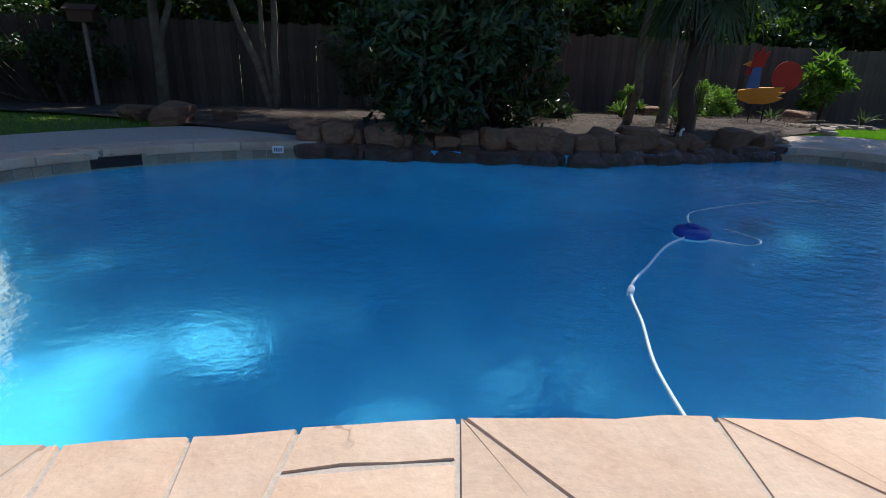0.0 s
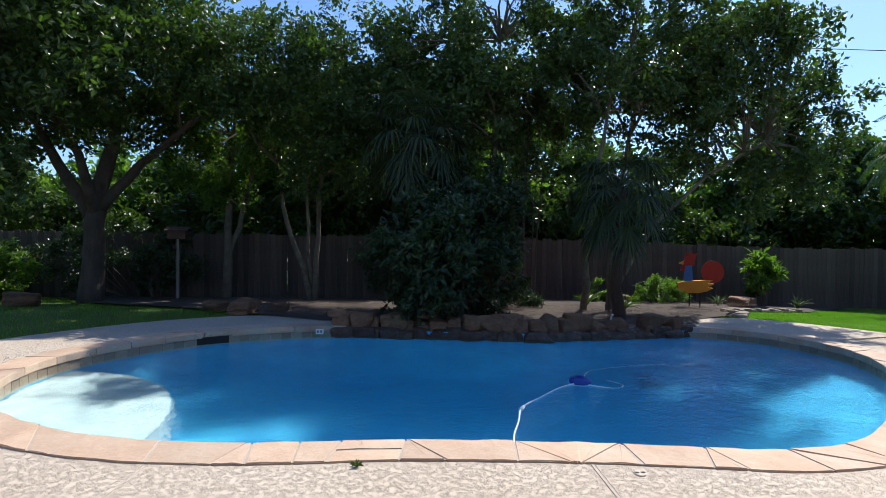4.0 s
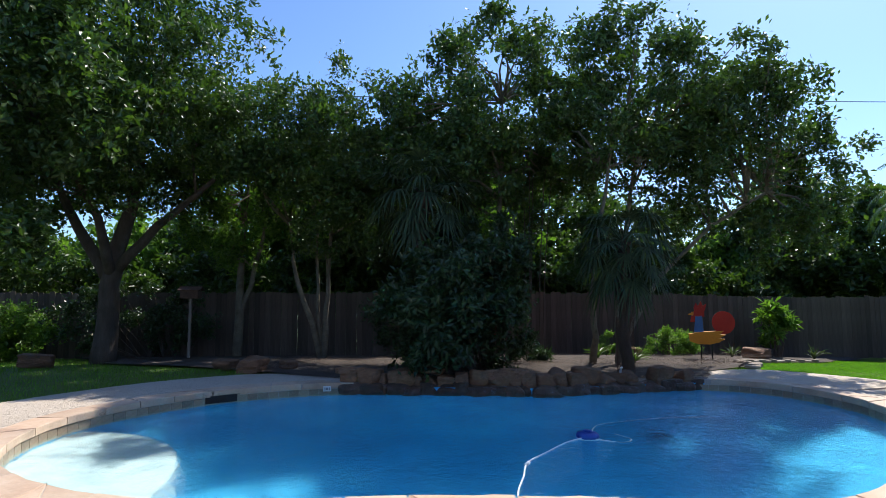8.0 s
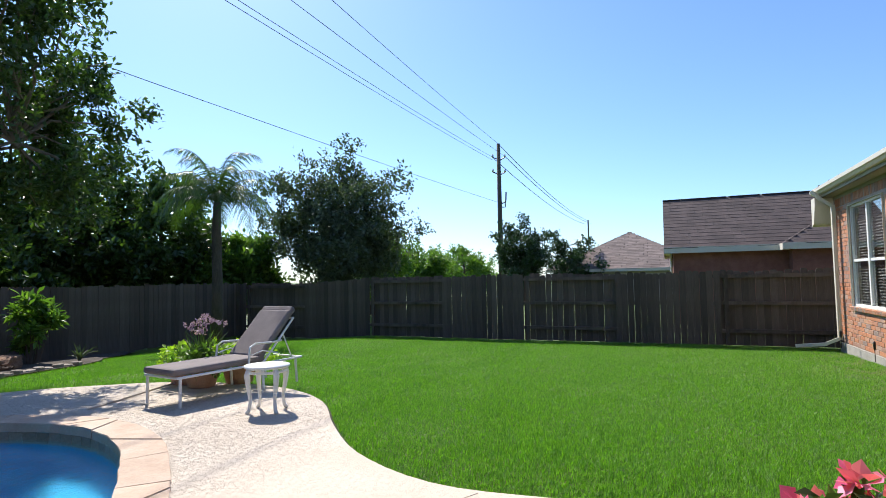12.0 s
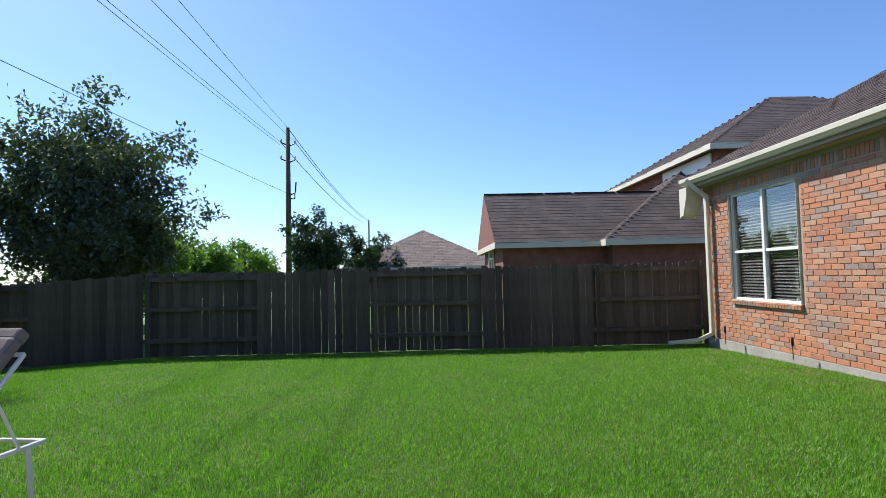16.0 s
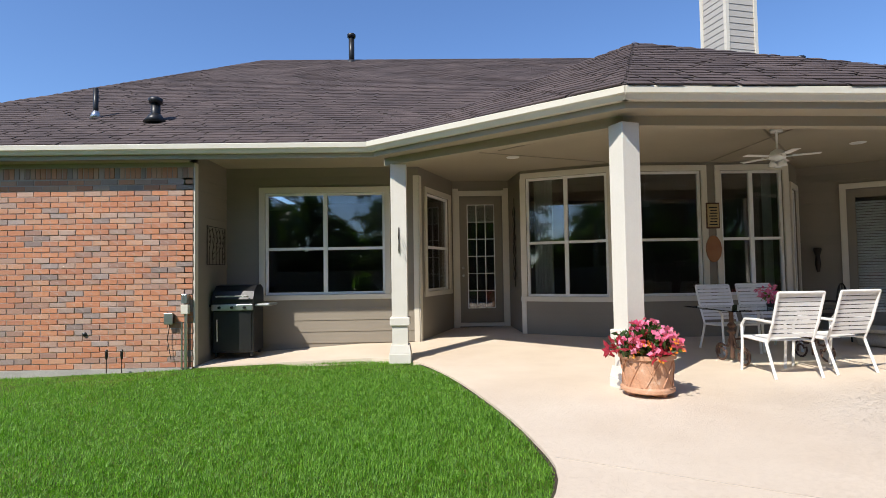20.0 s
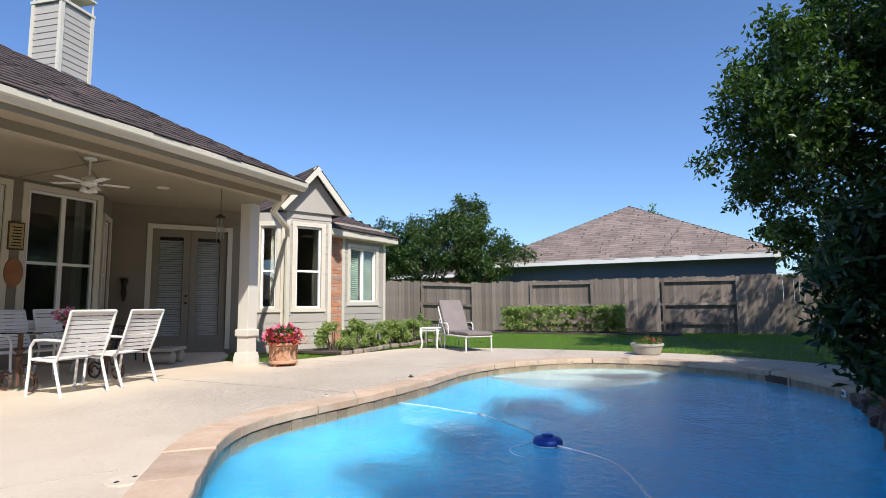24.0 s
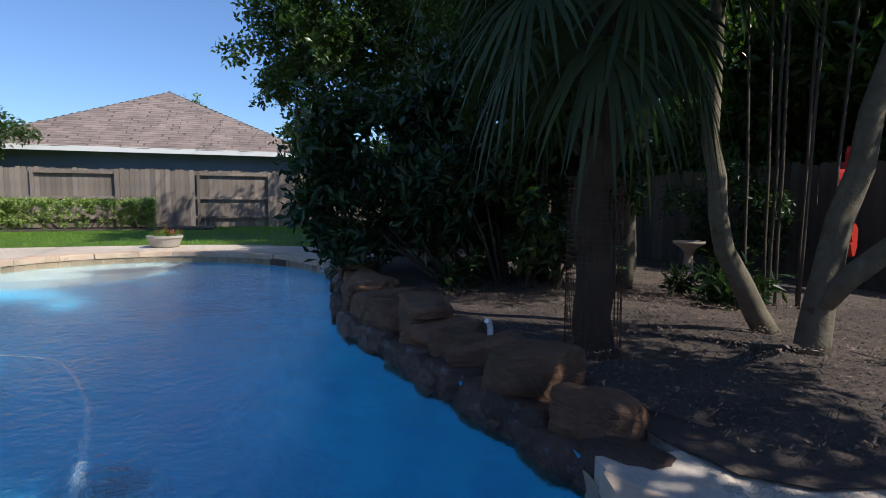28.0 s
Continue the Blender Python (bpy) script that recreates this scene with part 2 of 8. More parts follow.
def flagstone_material():
    """Cleft sandstone: soft tan and rose patches, fine grain, and a few broken hairline cracks."""
    m, n, l, b = material("flagstone", (0.5, 0.36, 0.27), 0.8)
    big = noise_tex(n, l, 2.2, 5.0, 0.6)
    r = ramp(n, [(0.3, (0.49, 0.335, 0.235)), (0.52, (0.56, 0.415, 0.305)), (0.72, (0.60, 0.475, 0.37))])
    l.new(big.outputs["Fac"], r.inputs["Fac"])
    vr = ramp(n, [(0.0, (0.86, 0.84, 0.82)), (0.5, (1.0, 1.0, 1.0)), (1.0, (1.10, 1.06, 1.02))])
    l.new(n.new("ShaderNodeObjectInfo").outputs["Random"], vr.inputs["Fac"])
    col = mixed(n, l, r.outputs["Color"], vr.outputs["Color"], 1.0)
    fine = noise_tex(n, l, 40.0, 6.0, 0.7)
    g = ramp(n, [(0.25, (0.84, 0.84, 0.84)), (0.75, (1.1, 1.1, 1.1))])
    l.new(fine.outputs["Fac"], g.inputs["Fac"])
    col = mixed(n, l, col, g.outputs["Color"], 0.8)
    ck = noise_tex(n, l, 2.2, 4.0, 0.5)
    line = ramp(n, [(0.4945, (0, 0, 0)), (0.5, (1, 1, 1)), (0.5055, (0, 0, 0))])
    l.new(ck.outputs["Fac"], line.inputs["Fac"])
    where = noise_tex(n, l, 1.6, 2.0, 0.5)
    wr = ramp(n, [(0.56, (0, 0, 0)), (0.63, (1, 1, 1))])
    l.new(where.outputs["Fac"], wr.inputs["Fac"])
    crack = mixed(n, l, line.outputs["Color"], wr.outputs["Color"], 1.0)
    col = mixed(n, l, col, (0.16, 0.11, 0.075), crack, "MIX")
    l.new(col, b.inputs["Base Color"])
    cleft = noise_tex(n, l, 7.0, 7.0, 0.6)
    bp = n.new("ShaderNodeBump")
    bp.inputs["Strength"].default_value, bp.inputs["Distance"].default_value = 0.55, 0.02
    l.new(cleft.outputs["Fac"], bp.inputs["Height"])
    l.new(bp.outputs["Normal"], b.inputs["Normal"])
    return m


FLAGSTONE = flagstone_material()
EDGE_STONE = surface("edging_stone", (0.24, 0.20, 0.16), (0.36, 0.30, 0.24), 4, 30, 0.9, 0.5, vary=0.2)
LID = surface("cream_plastic_lid", (0.60, 0.51, 0.40), (0.66, 0.57, 0.45), 3, 60, 0.6, 0.1, grain=0.3)
JOINT = surface("stone_joint", (0.44, 0.38, 0.32), (0.52, 0.45, 0.38), 8, 70, 0.95, 0.3)
TILE = surface("waterline_tile", (0.30, 0.23, 0.16), (0.38, 0.29, 0.2), 4, 30, 0.35, 0.1, vary=0.2)
# blue plaster; its lighter mottling stands in for rippled light on the floor
PLASTER = surface("dappled_pool_plaster", (0.034, 0.34, 0.63), (0.075, 0.49, 0.75), 2.6, 12, 0.8, 0.1)
LEDGE = surface("white_plaster", (0.44, 0.48, 0.50), (0.62, 0.64, 0.64), 4.0, 30, 0.8, 0.4)
WET_ROCK = surface("wet_rock", (0.055, 0.032, 0.022), (0.13, 0.075, 0.05), 4.5, 24, 0.45, 0.9, vary=0.25, bump_dist=0.03, stain=((0.26, 0.25, 0.32), 7.0, 0.60))
ROCK = surface("boulder_rock", (0.17, 0.085, 0.045), (0.32, 0.175, 0.10), 3.5, 22, 0.85, 0.9, vary=0.22, bump_dist=0.03, stretch=(1, 1, 2.6), stain=((0.13, 0.085, 0.06), 4.0, 0.55))
MULCH = surface("mulch", (0.042, 0.033, 0.028), (0.125, 0.096, 0.078), 1.4, 70, 0.95, 1.0, bump_dist=0.012, stain=((0.16, 0.125, 0.10), 1.1, 0.6))
CHIP = surface("mulch_chips", (0.055, 0.042, 0.035), (0.22, 0.165, 0.13), 2.0, 40, 0.95, 0.3, vary=0.75, island=True)
FENCE = surface("weathered_fence", (0.175, 0.142, 0.12), (0.32, 0.265, 0.22), 2.2, 26, 0.92, 0.5, vary=0.3, stretch=(1, 1, 0.12), stain=((0.09, 0.08, 0.07), 1.2, 0.6))
SOIL = surface("bare_soil", (0.03, 0.022, 0.016), (0.07, 0.05, 0.036), 5, 60, 0.95, 0.8)
# weathered boards like FENCE, darkened in colour for the shaded north and east sides
SHADED_FENCE = surface("shaded_weathered_fence", (0.085, 0.064, 0.052), (0.165, 0.128, 0.102), 2.2, 26, 0.92, 0.5, vary=0.3, stretch=(1, 1, 0.12), stain=((0.055, 0.048, 0.042), 1.2, 0.56))
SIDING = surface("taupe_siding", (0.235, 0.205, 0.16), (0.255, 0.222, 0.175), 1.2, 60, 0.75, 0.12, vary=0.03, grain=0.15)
GREY_SIDING = surface("grey_siding", (0.40, 0.37, 0.33), (0.44, 0.405, 0.36), 1.2, 60, 0.75, 0.12, vary=0.04, grain=0.15)
TRIM = surface("cream_trim", (0.62, 0.57, 0.47), (0.67, 0.62, 0.52), 1.5, 50, 0.6, 0.08, grain=0.15)
WHITE = surface("white_paint", (0.76, 0.75, 0.72), (0.82, 0.81, 0.78), 2.0, 50, 0.45, 0.06, grain=0.15)
COLUMN_PAINT = surface("column_paint", (0.66, 0.62, 0.54), (0.71, 0.67, 0.59), 2.0, 50, 0.5, 0.06, grain=0.15)
GUTTER = surface("painted_gutter", (0.66, 0.61, 0.49), (0.72, 0.67, 0.56), 1.5, 40, 0.45, 0.06, grain=0.15)
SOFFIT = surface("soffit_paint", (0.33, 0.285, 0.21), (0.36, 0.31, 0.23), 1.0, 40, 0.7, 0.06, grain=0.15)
SHINGLE = surface("asphalt_shingle", (0.058, 0.043, 0.041), (0.115, 0.085, 0.078), 1.2, 45, 0.92, 0.7, vary=0.13, island=True)
SHINGLE_BASE = surface("roof_felt", (0.07, 0.055, 0.05), (0.10, 0.08, 0.072), 1.5, 50, 0.95, 0.4)
TAN_SHINGLE = surface("weathered_shingle", (0.19, 0.145, 0.125), (0.27, 0.21, 0.18), 1.0, 45, 0.92, 0.6, vary=0.2, island=True)
DARK_BRICK = surface("dark_brick_wall", (0.18, 0.07, 0.055), (0.27, 0.12, 0.09), 3.0, 30, 0.9, 0.4)
BLUE_WALL = surface("slate_blue_wall", (0.11, 0.13, 0.18), (0.13, 0.15, 0.20), 1.0, 40, 0.8, 0.1)
TAN_WALL = surface("tan_wall", (0.42, 0.39, 0.33), (0.48, 0.45, 0.39), 1.0, 40, 0.8, 0.1)
BLACK = surface("black_paint", (0.012, 0.012, 0.013), (0.02, 0.02, 0.02), 4, 60, 0.4, 0.1)
IRON = surface("wrought_iron", (0.03, 0.022, 0.018), (0.06, 0.042, 0.032), 8, 60, 0.6, 0.3, metal=0.5)
RUST = surface("rusty_iron", (0.09, 0.05, 0.035), (0.16, 0.09, 0.06), 10, 60, 0.75, 0.4, metal=0.3)
STEEL = surface("brushed_steel", (0.5, 0.5, 0.5), (0.62, 0.62, 0.62), 4, 80, 0.3, 0.05, metal=0.9)
TERRACOTTA = surface("terracotta", (0.50, 0.25, 0.14), (0.60, 0.36, 0.23), 5.0, 50, 0.85, 0.3, stain=((0.62, 0.50, 0.40), 5.0, 0.6))
SLING = surface("white_sling", (0.72, 0.71, 0.69), (0.80, 0.79, 0.77), 5, 90, 0.6, 0.1, grain=0.15)
CUSHION = surface("taupe_cushion", (0.20, 0.168, 0.16), (0.26, 0.22, 0.21), 3, 90, 0.9, 0.25)
BARK = surface("tree_bark", (0.07, 0.055, 0.042), (0.14, 0.11, 0.085), 5, 28, 0.95, 0.9, stretch=(1, 1, 0.3), bump_dist=0.03)
PALE_BARK = surface("pale_bark", (0.10, 0.084, 0.06), (0.23, 0.195, 0.135), 3.5, 25, 0.9, 0.7, bump_dist=0.015, stain=((0.10, 0.085, 0.05), 4.0, 0.55))
PALM_BARK = surface("palm_fibre", (0.06, 0.042, 0.03), (0.13, 0.09, 0.062), 6, 40, 0.95, 1.0, stretch=(1, 1, 0.4), bump_dist=0.03)
OAK_LEAF = leaf_material("oak_leaf", (0.028, 0.060, 0.014), (0.085, 0.14, 0.034), 0.36, 0.34)
DARK_LEAF = leaf_material("dark_leaf", (0.016, 0.038, 0.013), (0.05, 0.092, 0.028), 0.34, 0.24)
BRIGHT_LEAF = leaf_material("bright_leaf", (0.065, 0.13, 0.024), (0.17, 0.27, 0.06), 0.4, 0.5)
SILVER_LEAF = leaf_material("silver_leaf", (0.045, 0.068, 0.04), (0.11, 0.14, 0.085), 0.5, 0.3)
LIME_LEAF = leaf_material("lime_leaf", (0.25, 0.38, 0.03), (0.42, 0.55, 0.06), 0.5, 0.4)
PALM_LEAF = leaf_material("palm_leaf", (0.024, 0.048, 0.018), (0.06, 0.092, 0.036), 0.72, 0.2)
FROND_LEAF = leaf_material("frond_leaf", (0.06, 0.11, 0.03), (0.13, 0.19, 0.05), 0.45, 0.35)
PLUME_LEAF = leaf_material("plume_leaf", (0.035, 0.075, 0.02), (0.09, 0.145, 0.04), 0.45, 0.35)
HEDGE_LEAF = leaf_material("variegated_leaf", (0.12, 0.20, 0.04), (0.40, 0.46, 0.16), 0.5, 0.3)
PINK = leaf_material("pink_petal", (0.75, 0.09, 0.25), (0.85, 0.30, 0.45), 0.5, 0.3)
ORANGE_PETAL = leaf_material("orange_petal", (0.8, 0.2, 0.03), (0.8, 0.35, 0.05), 0.5, 0.3)
RED_LEAF = leaf_material("red_leaf", (0.28, 0.015, 0.03), (0.45, 0.03, 0.06), 0.5, 0.3)
PURPLE = leaf_material("purple_petal", (0.35, 0.20, 0.42), (0.5, 0.32, 0.55), 0.6, 0.3)
CURTAIN = surface("curtain_cloth", (0.60, 0.60, 0.52), (0.70, 0.70, 0.62), 3, 60, 0.9, 0.1)
BLIND = surface("window_blind", (0.075, 0.078, 0.085), (0.10, 0.103, 0.11), 3, 60, 0.6, 0.05)
SHUTTER = surface("green_shutter", (0.22, 0.32, 0.27), (0.28, 0.38, 0.33), 3, 60, 0.5, 0.05)
ROOM = surface("room_wall", (0.20, 0.17, 0.14), (0.24, 0.20, 0.17), 1, 30, 0.9, 0.05)

# ---- building helpers ----
def finish(name, bm, mat, parent=None, label="", smooth=False):
    me = bpy.data.meshes.new(name)
    bm.to_mesh(me)
    bm.free()
    me.materials.append(mat)
    if smooth:
        me.shade_smooth()
    ob = new(name, me)
    if parent is not None:
        ob.parent = parent
    if label:
        ob["label"] = label
    return ob


def part(name, bm, mat, parent, label="", smooth=False):
    return finish(name, bm, mat, parent, label, smooth)


def thing(name, m, label, category, group="", kind=""):
    ob = new(name)
    ob.empty_display_size = 0.2
    ob.matrix_world = m
    return tagged(ob, label, category, group, kind)


def array_mesh(name, verts, faces, mat, parent=None, smooth=False):
    """A mesh object from numpy arrays of corners and of faces with equal corner counts."""
    me = bpy.data.meshes.new(name)
    k = faces.shape[1]
    me.vertices.add(len(verts))
    me.vertices.foreach_set("co", np.ascontiguousarray(verts, dtype=np.float32).ravel())
    me.loops.add(faces.size)
    me.loops.foreach_set("vertex_index", np.ascontiguousarray(faces, dtype=np.int32).ravel())
    me.polygons.add(len(faces))
    me.polygons.foreach_set("loop_start", np.arange(0, faces.size, k, dtype=np.int32))
    me.update(calc_edges=True)
    me.validate()
    me.materials.append(mat)
    if smooth:
        me.shade_smooth()
    else:
        me.shade_flat()
    ob = new(name, me)
    if parent is not None:
        ob.parent = parent
    return ob


def bx(bm, x0, x1, y0, y1, z0, z1, bevel=0.0, m=None):
    r = bmesh.ops.create_cube(bm, size=1.0)
    vs = r["verts"]
    for v in vs:
        v.co = Vector((x0 + (v.co.x + 0.5) * (x1 - x0), y0 + (v.co.y + 0.5) * (y1 - y0), z0 + (v.co.z + 0.5) * (z1 - z0)))
    if bevel:
        es = list({e for v in vs for e in v.link_edges})
        rb = bmesh.ops.bevel(bm, geom=es, offset=bevel, segments=2, affect="EDGES", profile=0.5)
        vs = list({v for f in rb["faces"] for v in f.verts} | {v for v in vs if v.is_valid})
    if m is not None:
        bmesh.ops.transform(bm, matrix=m, verts=[v for v in vs if v.is_valid])
    return vs


def box_bm(*a, **k):
    bm = bmesh.new()
    bx(bm, *a, **k)
    return bm


def tube(bm, pts, radii, seg=8, cap=True):
    """A tapered tube along points."""
    pts = [Vector(p) for p in pts]
    if not hasattr(radii, "__len__"):
        radii = [radii] * len(pts)
    rings = []
    side = None
    for i, p in enumerate(pts):
        d = (pts[min(i + 1, len(pts) - 1)] - pts[max(i - 1, 0)])
        d = d.normalized() if d.length > 1e-9 else Vector((0, 0, 1))
        if side is None:
            side = d.orthogonal().normalized()
        else:
            side = (side - d * side.dot(d))
            side = side.normalized() if side.length > 1e-6 else d.orthogonal().normalized()
        up = d.cross(side)
        rings.append([bm.verts.new(p + (side * math.cos(a) + up * math.sin(a)) * radii[i]) for a in (2 * math.pi * k / seg for k in range(seg))])
    for a, b in zip(rings, rings[1:]):
        for k in range(seg):
            bm.faces.new((a[k], a[(k + 1) % seg], b[(k + 1) % seg], b[k]))
    if cap:
        bm.faces.new(rings[0][::-1])
        bm.faces.new(rings[-1])


def lathe(bm, profile, seg=24, m=None):
    """Turns (radius, z) pairs about z."""
    rings = [[bm.verts.new((r * math.cos(a), r * math.sin(a), z)) for a in (2 * math.pi * k / seg for k in range(seg))] for r, z in profile]
    for a, b in zip(rings, rings[1:]):
        for k in range(seg):
            bm.faces.new((a[k], a[(k + 1) % seg], b[(k + 1) % seg], b[k]))
    bm.faces.new(rings[0][::-1])
    bm.faces.new(rings[-1])
    if m is not None:
        bmesh.ops.transform(bm, matrix=m, verts=[v for r in rings for v in r])


def smooth_loop(pts, n=4):
    """A closed Catmull-Rom curve through points."""
    out, k = [], len(pts)
    for i in range(k):
        p0, p1, p2, p3 = (Vector(pts[(i + j - 1) % k]) for j in range(4))
        for s in range(n):
            t = s / n
            out.append(0.5 * ((2 * p1) + (p2 - p0) * t + (2 * p0 - 5 * p1 + 4 * p2 - p3) * t * t + (3 * p1 - p0 - 3 * p2 + p3) * t ** 3))
    return out


def inside(x, y, poly):
    hit = False
    j = len(poly) - 1
    for i in range(len(poly)):
        xi, yi, xj, yj = poly[i][0], poly[i][1], poly[j][0], poly[j][1]
        if (yi > y) != (yj > y) and x < (xj - xi) * (y - yi) / (yj - yi) + xi:
            hit = not hit
        j = i
    return hit


def inside_many(px, py, poly):
    hit = np.zeros(len(px), bool)
    j = len(poly) - 1
    for i in range(len(poly)):
        xi, yi, xj, yj = poly[i][0], poly[i][1], poly[j][0], poly[j][1]
        if yi != yj:
            hit ^= ((yi > py) != (yj > py)) & (px < (xj - xi) * (py - yi) / (yj - yi) + xi)
        j = i
    return hit


def offset_loop(loop, d):
    """A closed counter-clockwise loop moved outwards by d."""
    out, k = [], len(loop)
    for i in range(k):
        t = (Vector(loop[(i + 1) % k]) - Vector(loop[i - 1])).normalized()
        out.append(Vector(loop[i]) + Vector((t.y, -t.x)) * d)
    return out


def ground_z(x, y):
    """The yard falls gently to the east and north and rises a little to the house."""
    z = -0.03 * max(0.0, min(x, 17.0) - 6.0) - 0.06 * max(0.0, min(y, 14.0) - 8.0)
    z += 0.045 * max(0.0, min(-y, 7.2) - 3.4) * (1.0 if x < 9.6 else 0.0)
    return max(z, -0.45)


def area(pts):
    return 0.5 * sum(pts[i - 1][0] * p[1] - p[0] * pts[i - 1][1] for i, p in enumerate(pts))


# ---- pool and deck outlines ----
POOL = [(-2.6, 1.72), (-1.8, 1.61), (-1.2, 1.62), (-0.7, 1.64), (0.0, 1.6), (0.6, 1.55), (1.2, 1.47), (1.9, 1.38), (2.5, 1.48), (3.0, 1.78), (3.5, 2.2), (4.07, 2.72), (4.65, 3.38), (5.08, 3.98), (5.33, 4.65), (5.33, 5.35), (5.08, 6.05), (4.6, 6.5), (4.05, 6.68), (3.5, 6.62), (2.9, 6.52), (2.2, 6.39), (1.5, 6.29), (0.7, 6.31), (-0.2, 6.46), (-1.1, 6.57), (-2.0, 6.56), (-2.8, 6.32), (-3.5, 5.92), (-4.1, 5.3), (-4.5, 4.55), (-4.58, 3.85), (-4.42, 3.15), (-4.0, 2.5), (-3.35, 2.02)]
pool_in = smooth_loop(POOL, 4)
DECK_EDGE = [(9.6, -3.85), (6.9, -3.75), (6.3, -3.45), (5.78, -2.2), (5.42, -0.75), (5.24, 0.3), (5.22, 1.15), (5.62, 1.97), (6.3, 2.65), (7.2, 3.4), (7.75, 4.25), (7.9, 5.2), (7.65, 6.3), (6.9, 7.2), (6.1, 7.75), (5.4, 7.85), (4.7, 7.6), (4.35, 7.3), (3.4, 7.15), (2.0, 6.95), (0.4, 6.92), (-1.4, 7.2), (-2.6, 7.6), (-3.4, 7.75), (-4.6, 7.1), (-5.5, 6.1), (-6.1, 5.0), (-6.35, 3.5), (-6.4, 1.5), (-6.2, -0.2), (-5.6, -1.35), (-4.4, -1.65), (-2.8, -2.0), (-2.0, -2.25), (-1.75, -2.7), (-1.85, -3.4), (-2.6, -4.0), (-3.4, -5.2), (4.0, -8.4), (8.0, -8.4), (9.6, -5.4)]
deck_loop = [Vector(p) for p in DECK_EDGE]
deck_fine = []
for i in range(len(deck_loop)):
    a, b = deck_loop[i], deck_loop[(i + 1) % len(deck_loop)]
    if 2 <= i <= 34:
        p0, p3 = deck_loop[i - 1], deck_loop[(i + 2) % len(deck_loop)]
        for s in range(4):
            t = s / 4
            deck_fine.append(0.5 * ((2 * a) + (b - p0) * t + (2 * p0 - 5 * a + 4 * b - p3) * t * t + (3 * a - p0 - 3 * b + p3) * t ** 3))
    else:
        deck_fine.append(a)


def slab(name, outer, hole, mat, top, depth, bump=0.0):
    """A paved sheet with an edge, between an outer outline and a hole; it follows the yard's fall."""
    bm = bmesh.new()
    edges = []
    for loop in (outer, hole) if hole else (outer,):
        vs = [bm.verts.new((p[0], p[1], 0)) for p in loop]
        edges += [bm.edges.new((vs[i - 1], vs[i])) for i in range(len(vs))]
    bmesh.ops.triangle_fill(bm, edges=edges, use_beauty=True, use_dissolve=False)
    r = bmesh.ops.extrude_face_region(bm, geom=bm.faces[:])
    low = {v for v in r["geom"] if isinstance(v, bmesh.types.BMVert)}
    for v in bm.verts:
        v.co.z = top + ground_z(v.co.x, v.co.y) - (depth if v in low else 0.0)
    bmesh.ops.recalc_face_normals(bm, faces=bm.faces[:])
    return finish(name, bm, mat)


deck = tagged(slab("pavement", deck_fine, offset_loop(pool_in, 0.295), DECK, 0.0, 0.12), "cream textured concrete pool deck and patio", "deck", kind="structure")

# lawn sheet: fine near the house, one sheet out to the horizon
xs = np.concatenate([[-600, -200, -80, -40], np.arange(-22, 26.01, 0.3), [45, 90, 220, 600]])
ys = np.concatenate([[-600, -200, -80, -35], np.arange(-14, 18.01, 0.3), [35, 80, 220, 600]])
gx, gy = np.meshgrid(xs, ys)
gx, gy = gx.ravel(), gy.ravel()
in_deck = inside_many(gx, gy, deck_fine)
gz = np.array([ground_z(a, b) for a, b in zip(gx, gy)]) - 0.03 - 0.06 * in_deck
gz -= np.where((gx > 18) | (gx < -17) | (gy > 15) | (gy < -12), 0.1, 0.0)
nx, ny = len(xs), len(ys)
ii, jj = np.meshgrid(np.arange(nx - 1), np.arange(ny - 1))
base = (jj * nx + ii).ravel()
quads = np.stack([base, base + 1, base + nx + 1, base + nx], 1)
hole = offset_loop(pool_in, 0.2)
keep = ~inside_many(gx, gy, hole)[quads].any(1)
ground = tagged(array_mesh("ground", np.stack([gx, gy, gz], 1), quads[keep], GRASS, smooth=True), "green mown lawn", "lawn", kind="structure")

# bare soil edge between lawn and deck
bm = bmesh.new()
soil_in, soil_out = offset_loop(deck_fine, -0.01), offset_loop(deck_fine, 0.028)
prev = None
for a, b in zip(soil_in, soil_out):
    pair = None
    if a.x > 5 and -3.4 < a.y < 7.0:
        pair = (bm.verts.new((a.x, a.y, ground_z(a.x, a.y) - 0.022)), bm.verts.new((b.x, b.y, ground_z(b.x, b.y) - 0.022)))
        if prev:
            bm.faces.new((prev[0], prev[1], pair[1], pair[0]))
    prev = pair
tagged(finish("lawn_edge", bm, SOIL), "dark soil edge between lawn and deck", "soil", kind="structure")

# mulch bed behind the pool
BED = [(4.45, 7.0), (4.75, 7.55), (5.4, 7.95), (6.15, 8.5), (6.6, 9.6), (7.8, 10.3), (9.6, 11.0), (10.8, 12.2), (11.2, 13.5), (-8, 13.5), (-8.6, 12.0), (-7.5, 10.6), (-5.5, 9.6), (-4.2, 8.6), (-3.3, 7.9), (-2.2, 7.3), (-1.2, 6.9), (0.4, 6.7), (2.0, 6.75), (3.4, 6.95)]
bed_loop = smooth_loop(BED, 3)
bm = bmesh.new()
vs = [bm.verts.new((p[0], p[1], 0)) for p in bed_loop]
bmesh.ops.triangle_fill(bm, edges=[bm.edges.new((vs[i - 1], vs[i])) for i in range(len(vs))], use_beauty=True)
bmesh.ops.subdivide_edges(bm, edges=[e for e in bm.edges if e.calc_length() > 0.8], cuts=3, use_grid_fill=True)
for v in bm.verts:
    v.co.z = ground_z(v.co.x, v.co.y) + (0.015 if v.is_boundary else 0.06 + 0.04 * noise.noise((v.co.x * 1.5, v.co.y * 1.5, 0)))
bmesh.ops.recalc_face_normals(bm, faces=bm.faces[:])
